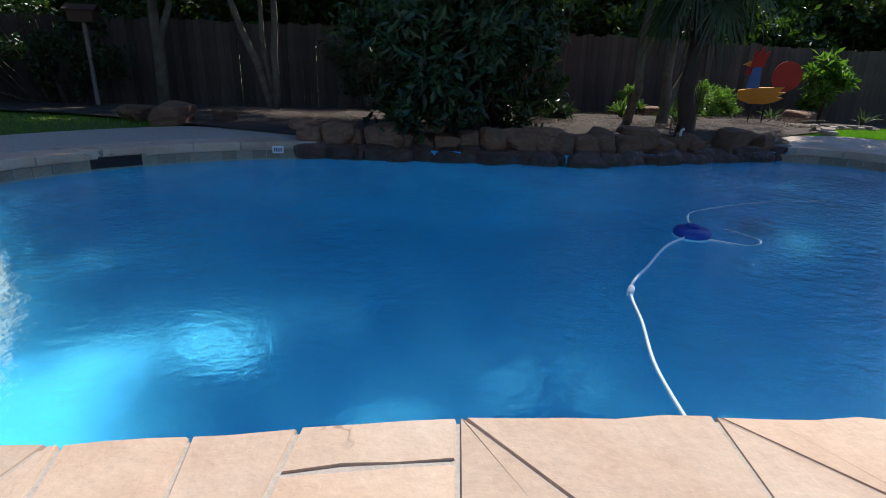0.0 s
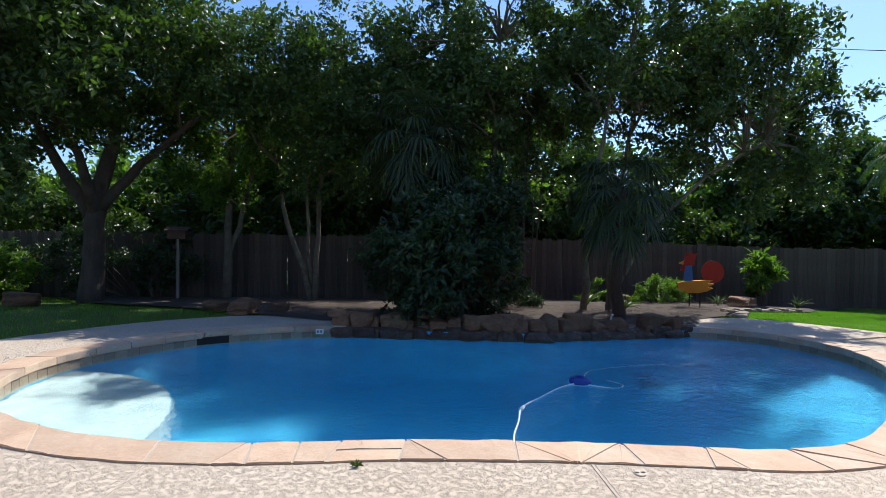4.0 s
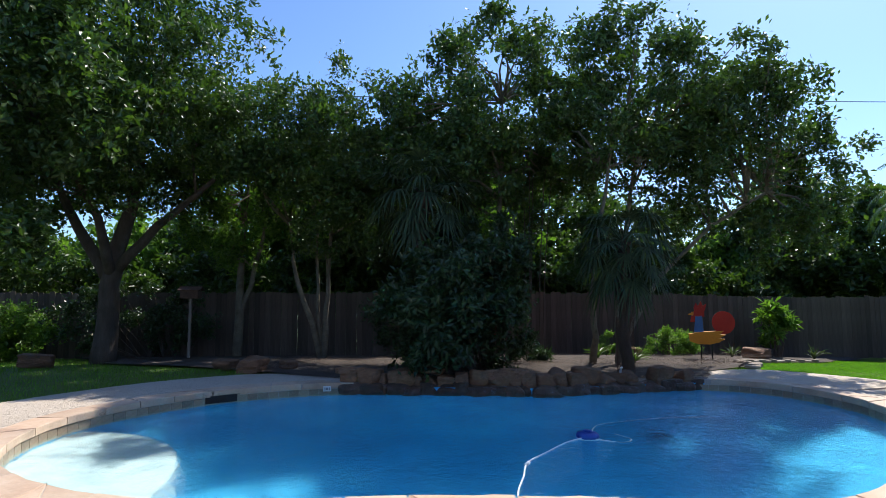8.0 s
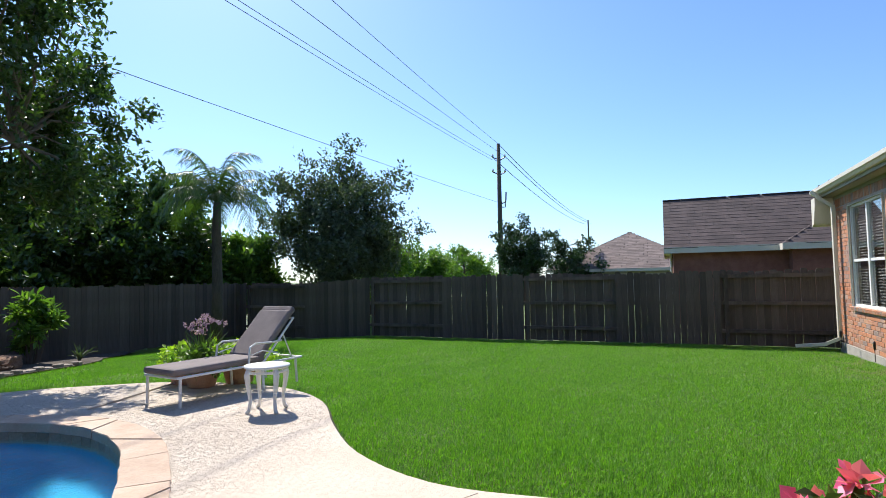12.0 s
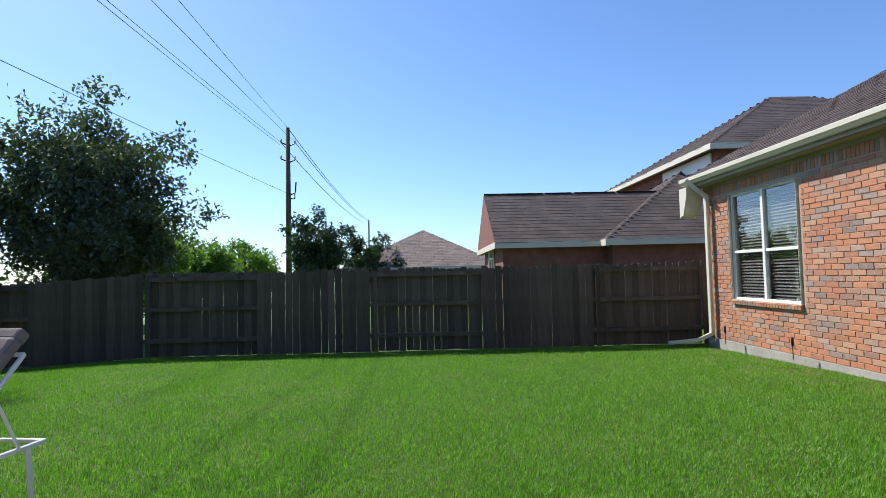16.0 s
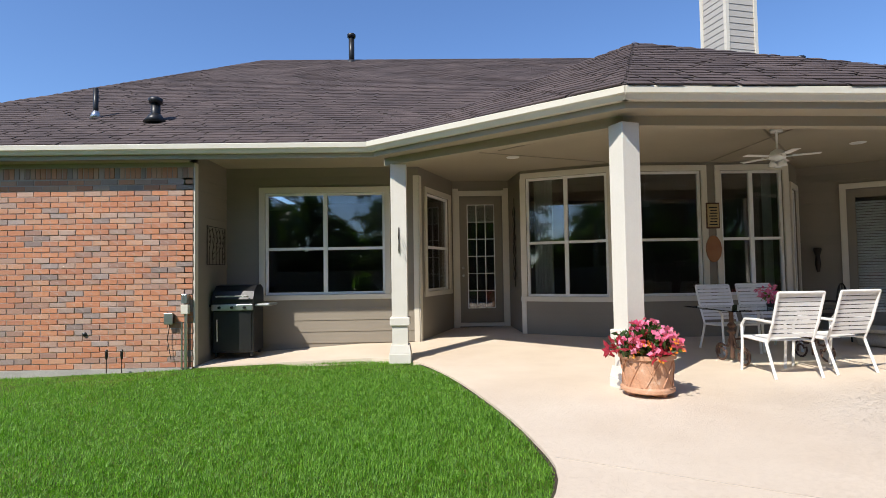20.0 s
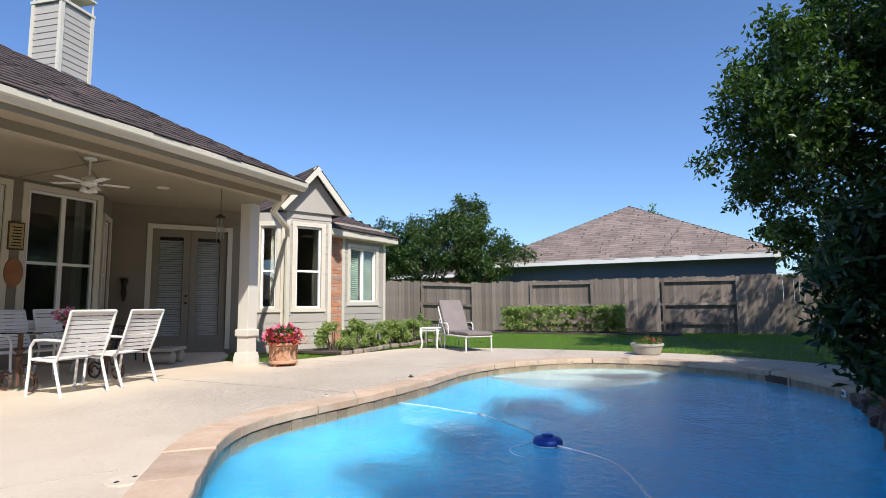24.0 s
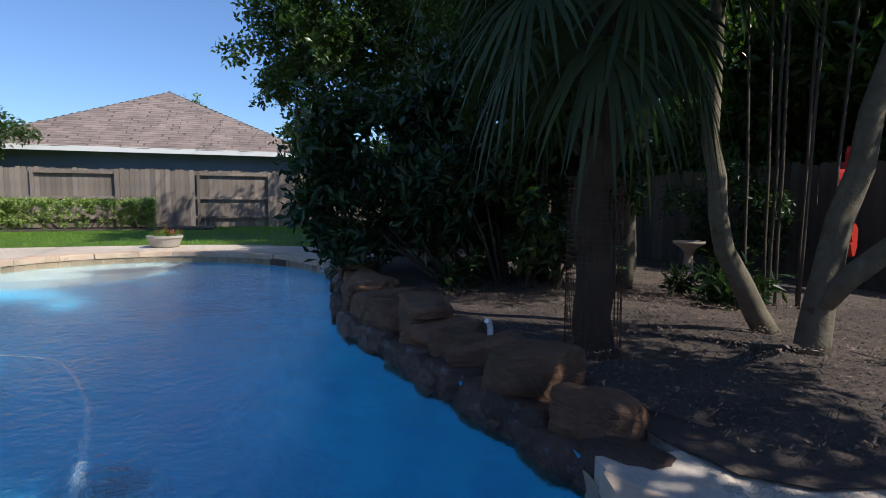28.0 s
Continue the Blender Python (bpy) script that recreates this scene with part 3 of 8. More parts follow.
for f in bm.faces:
    if f.normal.z < 0:
        f.normal_flip()
mulch = tagged(finish("mulch_bed", bm, MULCH), "dark shredded bark mulch planting bed", "mulch bed", kind="structure")

# ---- pool basin ----
WATER_Z = -0.15
def basin_depth(x, y):
    t = min(1.0, max(0.0, (x + 4.3) / 9.0))
    return -0.74 - 0.95 * math.sin(t * math.pi) ** 1.6

bm = bmesh.new()
rings = [(0.0, -0.05), (0.0, -0.52), (-0.25, -0.66), (-0.7, None), (-1.5, None), (-2.3, None)]
prev = None
for d, z in rings:
    loop = offset_loop(pool_in, d) if d > -0.4 else [Vector((0.55, 4.1)) + (p - Vector((0.55, 4.1))) * (1 + d / 2.9) for p in pool_in]
    ring = [bm.verts.new((p[0], p[1], z if z is not None else basin_depth(p[0], p[1]))) for p in loop]
    if prev:
        for i in range(len(ring)):
            bm.faces.new((prev[i - 1], prev[i], ring[i], ring[i - 1]))
    prev = ring
bm.faces.new(prev)
basin = tagged(finish("pool_basin", bm, PLASTER, smooth=True), "blue plastered swimming pool basin", "swimming pool", kind="structure")

bm = bmesh.new()
bm.faces.new([bm.verts.new((p[0], p[1], WATER_Z)) for p in offset_loop(pool_in, -0.002)])
water = tagged(finish("water", bm, WATER), "clear blue rippled swimming pool water", "water", kind="structure")
water.visible_shadow = False

# sunning ledge at the shallow end
bm = bmesh.new()
shape = []
for a in np.linspace(0, 2 * math.pi, 48, endpoint=False):
    q = Vector((-4.45 + 1.75 * math.cos(a), 2.35 + 2.1 * math.sin(a)))
    for k in range(40):
        if inside(q.x, q.y, pool_in):
            break
        q = q.lerp(Vector((-3.45, 3.0)), 0.06)
    shape.append(q)
top = bm.faces.new([bm.verts.new((p.x, p.y, -0.32)) for p in shape])
ext = bmesh.ops.extrude_face_region(bm, geom=[top])
for v in ext["geom"]:
    if isinstance(v, bmesh.types.BMVert):
        v.co.z = -1.2
bmesh.ops.recalc_face_normals(bm, faces=bm.faces[:])
ledge = tagged(finish("pool_ledge", bm, LEDGE), "white plaster sunning ledge under shallow water", "pool ledge", kind="structure")

# ---- house walls ----
WALL_TOP = 3.17
def wall_frame(p0, p1):
    d = (Vector(p1) - Vector(p0))
    length = d.length
    d.normalize()
    m = Matrix(((d.x, -d.y, 0, p0[0]), (d.y, d.x, 0, p0[1]), (0, 0, 1, 0), (0, 0, 0, 1)))
    return m, length


def wall(name, p0, p1, openings, mat, label, z0=-0.6, z1=WALL_TOP, thick=0.18):
    """An upright wall from p0 to p1, outside on the left of that way, with openings (u0, u1, za, zb)."""
    m, length = wall_frame(p0, p1)
    bm = bmesh.new()
    u = 0.0
    for u0, u1, za, zb in sorted(openings):
        if u0 > u:
            bx(bm, u, u0, -thick, 0, z0, z1)
        bx(bm, u0, u1, -thick, 0, z0, za)
        if zb < z1:
            bx(bm, u0, u1, -thick, 0, zb, z1)
        u = u1
    if u < length:
        bx(bm, u, length, -thick, 0, z0, z1)
    ob = finish(name, bm, mat)
    ob.matrix_world = m
    return tagged(ob, label, "wall", kind="structure"), m, length


def window(name, m, u0, u1, za, zb, cols, split, label, trim=0.1, frame_mat=None, sill=True, rail=0.45, blind=False, curtain=None):
    """A sash window in an opening: casing, sash frame, meeting rails, one pane for each light."""
    frame_mat = frame_mat or WHITE
    w = thing(name, m @ pose(u0, 0, za), label, "window", kind="structure")
    W, H = u1 - u0, zb - za
    bm = bmesh.new()
    for a in ((-trim, 0, 0, H), (W, W + trim, 0, H), (-trim, W + trim, H, H + trim), (-trim - 0.02, W + trim + 0.02, -trim * 0.9, 0)):
        bx(bm, a[0], a[1], 0.003, 0.035, a[2], a[3], 0.004)
    part("casing", bm, TRIM, w)
    bm = bmesh.new()
    s = 0.045
    for a in ((0, s, 0, H), (W - s, W, 0, H), (s, W - s, 0, s), (s, W - s, H - s, H)):
        bx(bm, a[0], a[1], -0.09, -0.02, a[2], a[3], 0.004)
    part("sash_frame", bm, frame_mat, w)
    cw = (W - 2 * s) / cols
    for c in range(cols):
        if c:
            part("mullion", box_bm(s + cw * c - 0.035, s + cw * c + 0.035, -0.085, -0.015, s, H - s, bevel=0.004), frame_mat, w)
        x0, x1 = s + cw * c + (0.035 if c else 0), s + cw * (c + 1) - (0.035 if c < cols - 1 else 0)
        zs = [s] + ([H * rail] if split else []) + [H - s]
        for k in range(len(zs) - 1):
            pane = part("pane", box_bm(x0, x1, -0.062, -0.056, zs[k], zs[k + 1]), CLEAR_GLASS if blind is SHUTTER else GLASS, w)
            pane.visible_shadow = False
        if split:
            part("meeting_rail", box_bm(x0, x1, -0.08, -0.03, H * rail - 0.025, H * rail + 0.025, bevel=0.004), frame_mat, w)
        if blind:
            bm = bmesh.new()
            k = 0
            while s + k * 0.055 < H - s:
                bx(bm, x0 + 0.01, x1 - 0.01, -0.026, 0.026, -0.003, 0.003, m=pose(0, -0.13, s + k * 0.055 + 0.02, -50))
                k += 1
            part("blind", bm, BLIND if blind is True else blind, w, "slatted window blind")
    if curtain:
        for a, b in curtain:
            bm = bmesh.new()
            n = 24
            lo = [bm.verts.new((a + (b - a) * i / n, -0.22 + 0.03 * math.sin(i * 1.7), 0.02)) for i in range(n + 1)]
            hi = [bm.verts.new((a + (b - a) * i / n, -0.22 + 0.02 * math.sin(i * 1.7 + 0.4), H - 0.02)) for i in range(n + 1)]
            for i in range(n):
                bm.faces.new((lo[i], lo[i + 1], hi[i + 1], hi[i]))
            part("curtain", bm, CURTAIN, w, "pale hanging curtain", True)
    return w


P = {"e": (15.9, -3.8), "b": (9.6, -3.8), "r": (9.6, -5.15), "s": (6.2, -5.15), "d1": (5.52, -6.8), "d0": (4.35, -6.8), "t": (4.26, -5.7), "c1": (2.74, -5.0), "c0": (-0.42, -5.0), "f1": (-1.1, -5.75), "f0": (-3.35, -4.2), "g1": (-3.69, -3.48), "g0": (-4.74, -3.0), "w2": (-5.0, -3.55), "w1": (-5.6, -3.3), "w0": (-7.4, -3.1), "n": (-7.4, -10.5)}
wall_brick, M_BR, L_BR = wall("wall_1", P["b"], P["e"], [(3.41, 5.34, 0.70, 2.70)], MORTAR, "red and brown brick house wall")
window("window_1", M_BR, 3.41, 5.34, 0.70, 2.70, 2, True, "white aluminium twin sash window in a brick wall", trim=0.002, blind=True)
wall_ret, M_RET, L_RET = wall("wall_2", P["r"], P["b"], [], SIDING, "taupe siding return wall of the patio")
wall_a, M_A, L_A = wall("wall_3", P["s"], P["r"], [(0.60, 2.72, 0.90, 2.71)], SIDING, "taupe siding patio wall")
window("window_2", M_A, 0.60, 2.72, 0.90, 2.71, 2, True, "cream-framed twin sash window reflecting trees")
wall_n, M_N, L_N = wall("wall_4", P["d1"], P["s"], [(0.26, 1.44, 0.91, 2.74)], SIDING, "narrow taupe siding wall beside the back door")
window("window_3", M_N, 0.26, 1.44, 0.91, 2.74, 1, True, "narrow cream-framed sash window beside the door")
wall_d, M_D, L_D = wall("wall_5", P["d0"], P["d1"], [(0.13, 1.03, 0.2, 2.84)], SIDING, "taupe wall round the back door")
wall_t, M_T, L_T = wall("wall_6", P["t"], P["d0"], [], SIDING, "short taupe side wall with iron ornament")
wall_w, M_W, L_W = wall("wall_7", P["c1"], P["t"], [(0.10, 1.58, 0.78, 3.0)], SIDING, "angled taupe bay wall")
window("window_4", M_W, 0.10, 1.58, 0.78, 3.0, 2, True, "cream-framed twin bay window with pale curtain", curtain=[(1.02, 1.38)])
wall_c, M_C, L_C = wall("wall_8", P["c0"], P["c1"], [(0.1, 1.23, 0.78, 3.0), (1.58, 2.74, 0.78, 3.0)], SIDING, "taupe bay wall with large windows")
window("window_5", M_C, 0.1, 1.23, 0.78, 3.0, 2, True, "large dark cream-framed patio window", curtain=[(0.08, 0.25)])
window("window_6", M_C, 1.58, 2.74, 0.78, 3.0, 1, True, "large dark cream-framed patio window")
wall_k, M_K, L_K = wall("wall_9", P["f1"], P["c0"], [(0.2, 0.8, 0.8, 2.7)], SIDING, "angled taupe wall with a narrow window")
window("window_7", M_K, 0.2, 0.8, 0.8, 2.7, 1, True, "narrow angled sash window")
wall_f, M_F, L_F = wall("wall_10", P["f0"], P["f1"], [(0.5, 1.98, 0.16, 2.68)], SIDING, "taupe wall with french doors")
wall_g1, M_G1, L_G1 = wall("wall_11", P["g1"], P["f0"], [(0.2, 0.56, 0.98, 2.86)], GREY_SIDING, "grey lap siding bay side")
window("window_8", M_G1, 0.2, 0.56, 0.98, 2.86, 1, True, "tall cream-framed bay side window", curtain=[(0.05, 0.2)])
wall_g, M_G, L_G = wall("wall_12", P["g0"], P["g1"], [(0.26, 0.90, 0.98, 2.88)], GREY_SIDING, "grey lap siding gabled bay front", z1=3.25)
window("window_9", M_G, 0.26, 0.90, 0.98, 2.88, 1, True, "tall cream-framed gable window with curtain", curtain=[(0.5, 0.72)])
wall_j, M_J, L_J = wall("wall_13", P["w2"], P["g0"], [], GREY_SIDING, "grey siding bay return")
wall_q, M_Q, L_Q = wall("wall_14", P["w1"], P["w2"], [], MORTAR, "narrow brick wall strip")
wall_wing, M_WG, L_WG = wall("wall_15", P["w0"], P["w1"], [(0.42, 1.50, 1.12, 2.56)], GREY_SIDING, "grey lap siding wing wall")
window("window_10", M_WG, 0.42, 1.50, 1.12, 2.56, 2, False, "cream-framed window with green slatted shutters", blind=SHUTTER)
wall("wall_16", P["n"], P["w0"], [], GREY_SIDING, "grey siding end wall")
wall("wall_17", P["e"], (15.9, -14.0), [], MORTAR, "brick house end wall")
wall("wall_18", (15.9, -10.5), (-7.4, -10.5), [], ROOM, "plain inner wall of the house")

def poly_slab(name, pts, z0, z1, mat):
    bm = bmesh.new()
    f = bm.faces.new([bm.verts.new((p[0], p[1], z0)) for p in pts])
    r = bmesh.ops.extrude_face_region(bm, geom=[f])
    for v in r["geom"]:
        if isinstance(v, bmesh.types.BMVert):
            v.co.z = z1
    bmesh.ops.recalc_face_normals(bm, faces=bm.faces[:])
    return finish(name, bm, mat)


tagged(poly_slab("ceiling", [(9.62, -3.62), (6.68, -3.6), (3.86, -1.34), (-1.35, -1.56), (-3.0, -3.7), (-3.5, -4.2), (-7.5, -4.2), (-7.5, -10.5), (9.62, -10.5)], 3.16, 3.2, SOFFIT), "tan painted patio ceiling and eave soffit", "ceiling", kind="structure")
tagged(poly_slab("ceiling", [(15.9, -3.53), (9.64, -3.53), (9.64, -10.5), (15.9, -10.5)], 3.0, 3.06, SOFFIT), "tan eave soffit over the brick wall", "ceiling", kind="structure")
tagged(poly_slab("floor", [(15.7, -4.1), (9.7, -5.4), (6.3, -5.4), (5.4, -7.1), (4.4, -7.1), (4.1, -5.9), (2.7, -5.25), (-0.5, -5.25), (-1.1, -5.95), (-3.5, -4.4), (-7.2, -3.6), (-7.3, -10.4), (15.7, -10.4)], -0.1, 0.19, ROOM), "dark inner floor of the house", "floor", kind="structure")

# ---- roofs ----
def roof_plane(name, pts, mat, base_mat, label, run=0.3, rise=0.15, parent=None):
    """A roof slope: felt below and rows of overlapping shingle tabs above, within an outline of 3D points; the first edge is the eave."""
    P3 = [Vector(p) for p in pts]
    o, ex = P3[0], (P3[1] - P3[0]).normalized()
    nrm = Vector((0, 0, 0))
    for i in range(1, len(P3) - 1):
        nrm += (P3[i] - o).cross(P3[i + 1] - o)
    nrm.normalize()
    if nrm.z < 0:
        nrm = -nrm
    ey = nrm.cross(ex)
    if sum((p - o).dot(ey) for p in P3) < 0:
        ey = -ey
    flat = [((p - o).dot(ex), (p - o).dot(ey)) for p in P3]
    bm = bmesh.new()
    lo = [bm.verts.new(o + ex * a + ey * b - nrm * 0.03) for a, b in flat]
    f = bm.faces.new(lo)
    r = bmesh.ops.extrude_face_region(bm, geom=[f])
    for v in r["geom"]:
        if isinstance(v, bmesh.types.BMVert):
            v.co += nrm * 0.025
    bmesh.ops.recalc_face_normals(bm, faces=bm.faces[:])
    ob = finish(name, bm, base_mat, parent)
    rng = np.random.default_rng(len(name) + int(abs(o.x) * 10))
    u0, u1 = min(a for a, b in flat), max(a for a, b in flat)
    v1 = max(b for a, b in flat)
    rows = int(v1 / rise) + 1
    verts, faces = [], []
    for k in range(rows):
        n = int((u1 - u0) / run) + 2
        us = u0 + (np.arange(n) + (0.5 if k % 2 else 0) - 1) * run + rng.uniform(-0.05, 0.05, n)
        vv = k * rise
        cut = []
        for (a0, b0), (a1, b1) in zip(flat, flat[1:] + flat[:1]):
            vq = vv + rise * 0.45
            if (b0 > vq) != (b1 > vq):
                cut.append(a0 + (a1 - a0) * (vq - b0) / (b1 - b0))
        if len(cut) < 2:
            continue
        for u in us:
            ua, ub = max(u, min(cut)), min(u + run - 0.008, max(cut))
            if ub - ua < 0.02:
                continue
            u, w = ua, ub - ua
            h = 0.009 + rng.uniform(0, 0.004)
            dv = rng.uniform(-0.012, 0.012)
            q = [(u, vv - 0.02 + dv, h), (u + w, vv - 0.02 + dv, h), (u + w, vv + rise + 0.01, 0.001), (u, vv + rise + 0.01, 0.001), (u, vv - 0.02 + dv, -0.004), (u + w, vv - 0.02 + dv, -0.004)]
            b0 = len(verts)
            verts += [tuple(o + ex * a + ey * b + nrm * c) for a, b, c in q]
            faces += [(b0, b0 + 1, b0 + 2, b0 + 3), (b0 + 4, b0 + 5, b0 + 1, b0)]
    tabs = array_mesh("shingles", np.array(verts), np.array(faces), mat, ob)
    tagged(tabs, kind="stuff")
    if parent is None:
        tagged(ob, label, "roof", kind="structure")
    return ob


EV = 3.22
R1, R2 = (10.7, -11.0, 7.36), (1.2, -10.9, 7.5)
roof_plane("roof_1", [(16.2, -3.49, EV + 0.01), (6.6, -3.49, EV + 0.01), (-1.0, -3.6, EV + 0.1), R2, R1], SHINGLE, SHINGLE_BASE, "brown-black asphalt shingle main roof slope")
roof_plane("roof_2", [(16.2, -18, EV), (16.2, -3.49, EV), R1, (10.6, -13, 7.2)], SHINGLE, SHINGLE_BASE, "brown-black shingle roof hip end")
AP = (2.87, -3.46, 4.68)
EP = 3.17
roof_plane("roof_3", [(3.99, -0.9, EP), (-1.52, -1.1, EP), AP], SHINGLE, SHINGLE_BASE, "brown shingle patio roof front slope")
roof_plane("roof_4", [(6.8, -3.2, EP), (3.99, -0.9, EP), AP], SHINGLE, SHINGLE_BASE, "brown shingle patio roof angled slope")
bm = bmesh.new()
back = [bm.verts.new(p) for p in ((-1.48, -1.14, 3.15), (2.86, -3.5, 4.65), (2.86, -6.1, 4.65), (-2.6, -5.2, 3.3))]
for i in range(1, 3):
    bm.faces.new((back[0], back[i], back[i + 1]))
tagged(finish("roof_5", bm, SHINGLE_BASE), "brown shingle rear slope of the patio roof", "roof", kind="structure")

roof_plane("roof_8", [(6.78, -3.3, 3.15), (2.87, -3.48, 4.66), (2.87, -6.1, 4.66)], SHINGLE, SHINGLE_BASE, "brown shingle saddle behind the patio roof")

# ---- fences ----
def fence(name, p0, p1, h, facing_rails, label, mat, step=0.152):
    """Upright board fence: posts, rails and separate pickets; the ground is followed."""
    m, length = wall_frame(p0, p1)
    f = thing(name, m, label, "fence", kind="structure")
    rng = random.Random(len(label))
    def gz_at(u):
        q = m @ Vector((u, 0, 0))
        return ground_z(q.x, q.y)
    n = int(length / step)
    meshes = []
    for k in range(6):
        bm = bmesh.new()
        w, hh = step - 0.001 - 0.003 * (k % 3), h + 0.012 * (k - 3)
        pts = [(0, 0), (w, 0), (w, hh - 0.03), (w - 0.03, hh), (0.03, hh), (0, hh - 0.03)]
        face = bm.faces.new([bm.verts.new((x, 0, z)) for x, z in pts])
        r = bmesh.ops.extrude_face_region(bm, geom=[face])
        for v in r["geom"]:
            if isinstance(v, bmesh.types.BMVert):
                v.co.y += 0.016
        bmesh.ops.recalc_face_normals(bm, faces=bm.faces[:])
        me = bpy.data.meshes.new("picket")
        bm.to_mesh(me)
        bm.free()
        me.materials.append(mat)
        meshes.append(me)
    bay = 2.44
    def rails_show(u):
        return facing_rails(int(u / bay))
    for i in range(n):
        u = i * step
        pk = new("picket", meshes[rng.randrange(6)])
        pk.parent = f
        pk.matrix_basis = pose(u, -0.025 if rails_show(u) else 0.072, gz_at(u) - 0.02 + rng.uniform(-0.01, 0.01), 0, rng.uniform(-0.22, 0.22), 0)
    for k in range(int(length / bay) + 1):
        u = min(k * bay, length - 0.05)
        z = gz_at(u)
        part("post", box_bm(u - 0.045, u + 0.045, -0.005, 0.069, z - 0.2, z + h - 0.06), mat, f)
        if k * bay + 0.2 < length:
            for zz in (0.28, 0.95, h - 0.2):
                e = min(u + bay, length)
                bm = box_bm(u, e, 0.0, 0.066, 0, 0.09)
                for v in bm.verts:
                    v.co.z += gz_at(v.co.x) + zz
                part("rail", bm, mat, f)
    return f


fence("fence_north", (16.6, 13.6), (-15.2, 13.6), 1.83, lambda k: False, "weathered grey wooden board fence behind the trees", SHADED_FENCE)
fence("fence_east", (16.6, -9.0), (16.6, 13.6), 1.8, lambda k: k % 2 == 0, "weathered grey wooden board fence along the lawn", SHADED_FENCE)
fence("fence_west", (-15.2, 13.6), (-15.2, -9.0), 1.98, lambda k: k % 2 == 1, "weathered grey wooden board fence with rails showing", FENCE)

# ---- plants ----
def leaf_cloud(centres, per, spread, size, mat, parent, seed, name="crown", aspect=0.5, up=0.35, droop=0.0):
    """Folded leaf blades scattered round clump centres (an N x 3 array)."""
    rng = np.random.default_rng(seed)
    n = len(centres) * per
    twig = rng.normal(0, 1, (len(centres), 3)) + np.array([0, 0, 0.35])
    twig /= np.linalg.norm(twig, axis=1, keepdims=True)
    along = rng.uniform(-1.5, 1.5, (n, 1)) * np.repeat(twig, per, 0)
    c = np.repeat(centres, per, 0) + (along + np.clip(rng.normal(0, 0.36, (n, 3)), -0.8, 0.8)) * np.asarray(spread)
    s = size * rng.uniform(0.6, 1.3, (n, 1))
    d = rng.normal(0, 1, (n, 3))
    d[:, 2] -= droop
    d /= np.linalg.norm(d, axis=1, keepdims=True)
    nrm = rng.normal(0, 1, (n, 3)) + np.array([0, 0, up * 3])
    w = np.cross(d, nrm)
    w /= np.linalg.norm(w, axis=1, keepdims=True) + 1e-9
    nn = np.cross(w, d)
    mid = c + d * s * 0.5
    v = np.stack([c, mid + w * s * aspect * 0.5 + nn * s * 0.08, c + d * s, mid - w * s * aspect * 0.5 + nn * s * 0.08], 1).reshape(-1, 3)
    f = np.arange(n * 4).reshape(n, 4)
    return tagged(array_mesh(name, v, f, mat, parent), kind="stuff")


def blob_points(blobs, rng, gap=0.0):
    """Clump centres through ellipsoids (x, y, z, rx, ry, rz, count), denser near the skin."""
    out = []
    for x, y, z, rx, ry, rz, k in blobs:
        g = max(1, k // 7)
        d = rng.normal(0, 1, (g, 3))
        d /= np.linalg.norm(d, axis=1, keepdims=True)
        r = rng.uniform(0.2, 1.0, (g, 1)) ** 0.45
        bump = 1 + 0.22 * np.sin(d[:, :1] * 5.1 + x) * np.cos(d[:, 1:2] * 4.3 + y) + 0.12 * np.sin(d[:, 2:3] * 9 + z)
        hub = np.array([x, y, z]) + d * r * bump * np.array([rx, ry, rz])
        spray = np.clip(rng.normal(0, 1, (g * 6, 3)), -1.3, 1.3) * np.array([0.118, 0.118, 0.085]) * (rx + ry + rz) / 3
        out.append(np.repeat(hub, 6, 0) + spray)
    return np.concatenate(out)


def tree(x, y, label, stems, blobs, per, spread, leaf, mat, bark, seed, category="tree", aspect=0.5, z=None, limbs=24, group="", droop=0.0, limb_r=0.035):
    """Stems are (points, radii) about the foot; limbs run from them into the crown."""
    z = ground_z(x, y) if z is None else z
    t = thing("tree", pose(x, y, z), label, category, group)
    rng = np.random.default_rng(seed)
    pts = blob_points(blobs, rng) - np.array([x, y, z])
    tips = []
    for p, r in stems:
        bm = bmesh.new()
        fine, fr = [], []
        for i in range(len(p) - 1):
            for s in range(3):
                a = s / 3
                q = Vector(p[i]).lerp(Vector(p[i + 1]), a)
                q += Vector((noise.noise(q * 2.0 + Vector((seed, 0, 0))), noise.noise(q * 2.0 + Vector((0, seed, 0))), 0)) * min(0.06, r[0])
                fine.append(q)
                fr.append(r[i] + (r[i + 1] - r[i]) * a)
        fine.append(Vector(p[-1]))
        fr.append(r[-1])
        tube(bm, fine, fr, 10)
        part("trunk", bm, bark, t, smooth=True)
        tips += [Vector(q) for q in fine[len(fine) // 2:]]
    pick = pts[rng.choice(len(pts), min(limbs, len(pts)), replace=False)]
    bm = bmesh.new()
    for q in pick:
        q = Vector(q)
        a = min(tips, key=lambda s: (s - q).length + rng.uniform(0, 0.6))
        m1 = a.lerp(q, 0.4) + Vector(rng.normal(0, 0.12, 3)) + Vector((0, 0, 0.15))
        m2 = a.lerp(q, 0.75) + Vector(rng.normal(0, 0.1, 3)) + Vector((0, 0, 0.1))
        tube(bm, [a, m1, m2, q], [limb_r, limb_r * 0.7, limb_r * 0.4, 0.006], 5, False)
    tagged(part("branchwork", bm, bark, t), kind="stuff")
    leaf_cloud(pts, per, spread, leaf, mat, t, seed + 1, aspect=aspect, droop=droop)
    return t


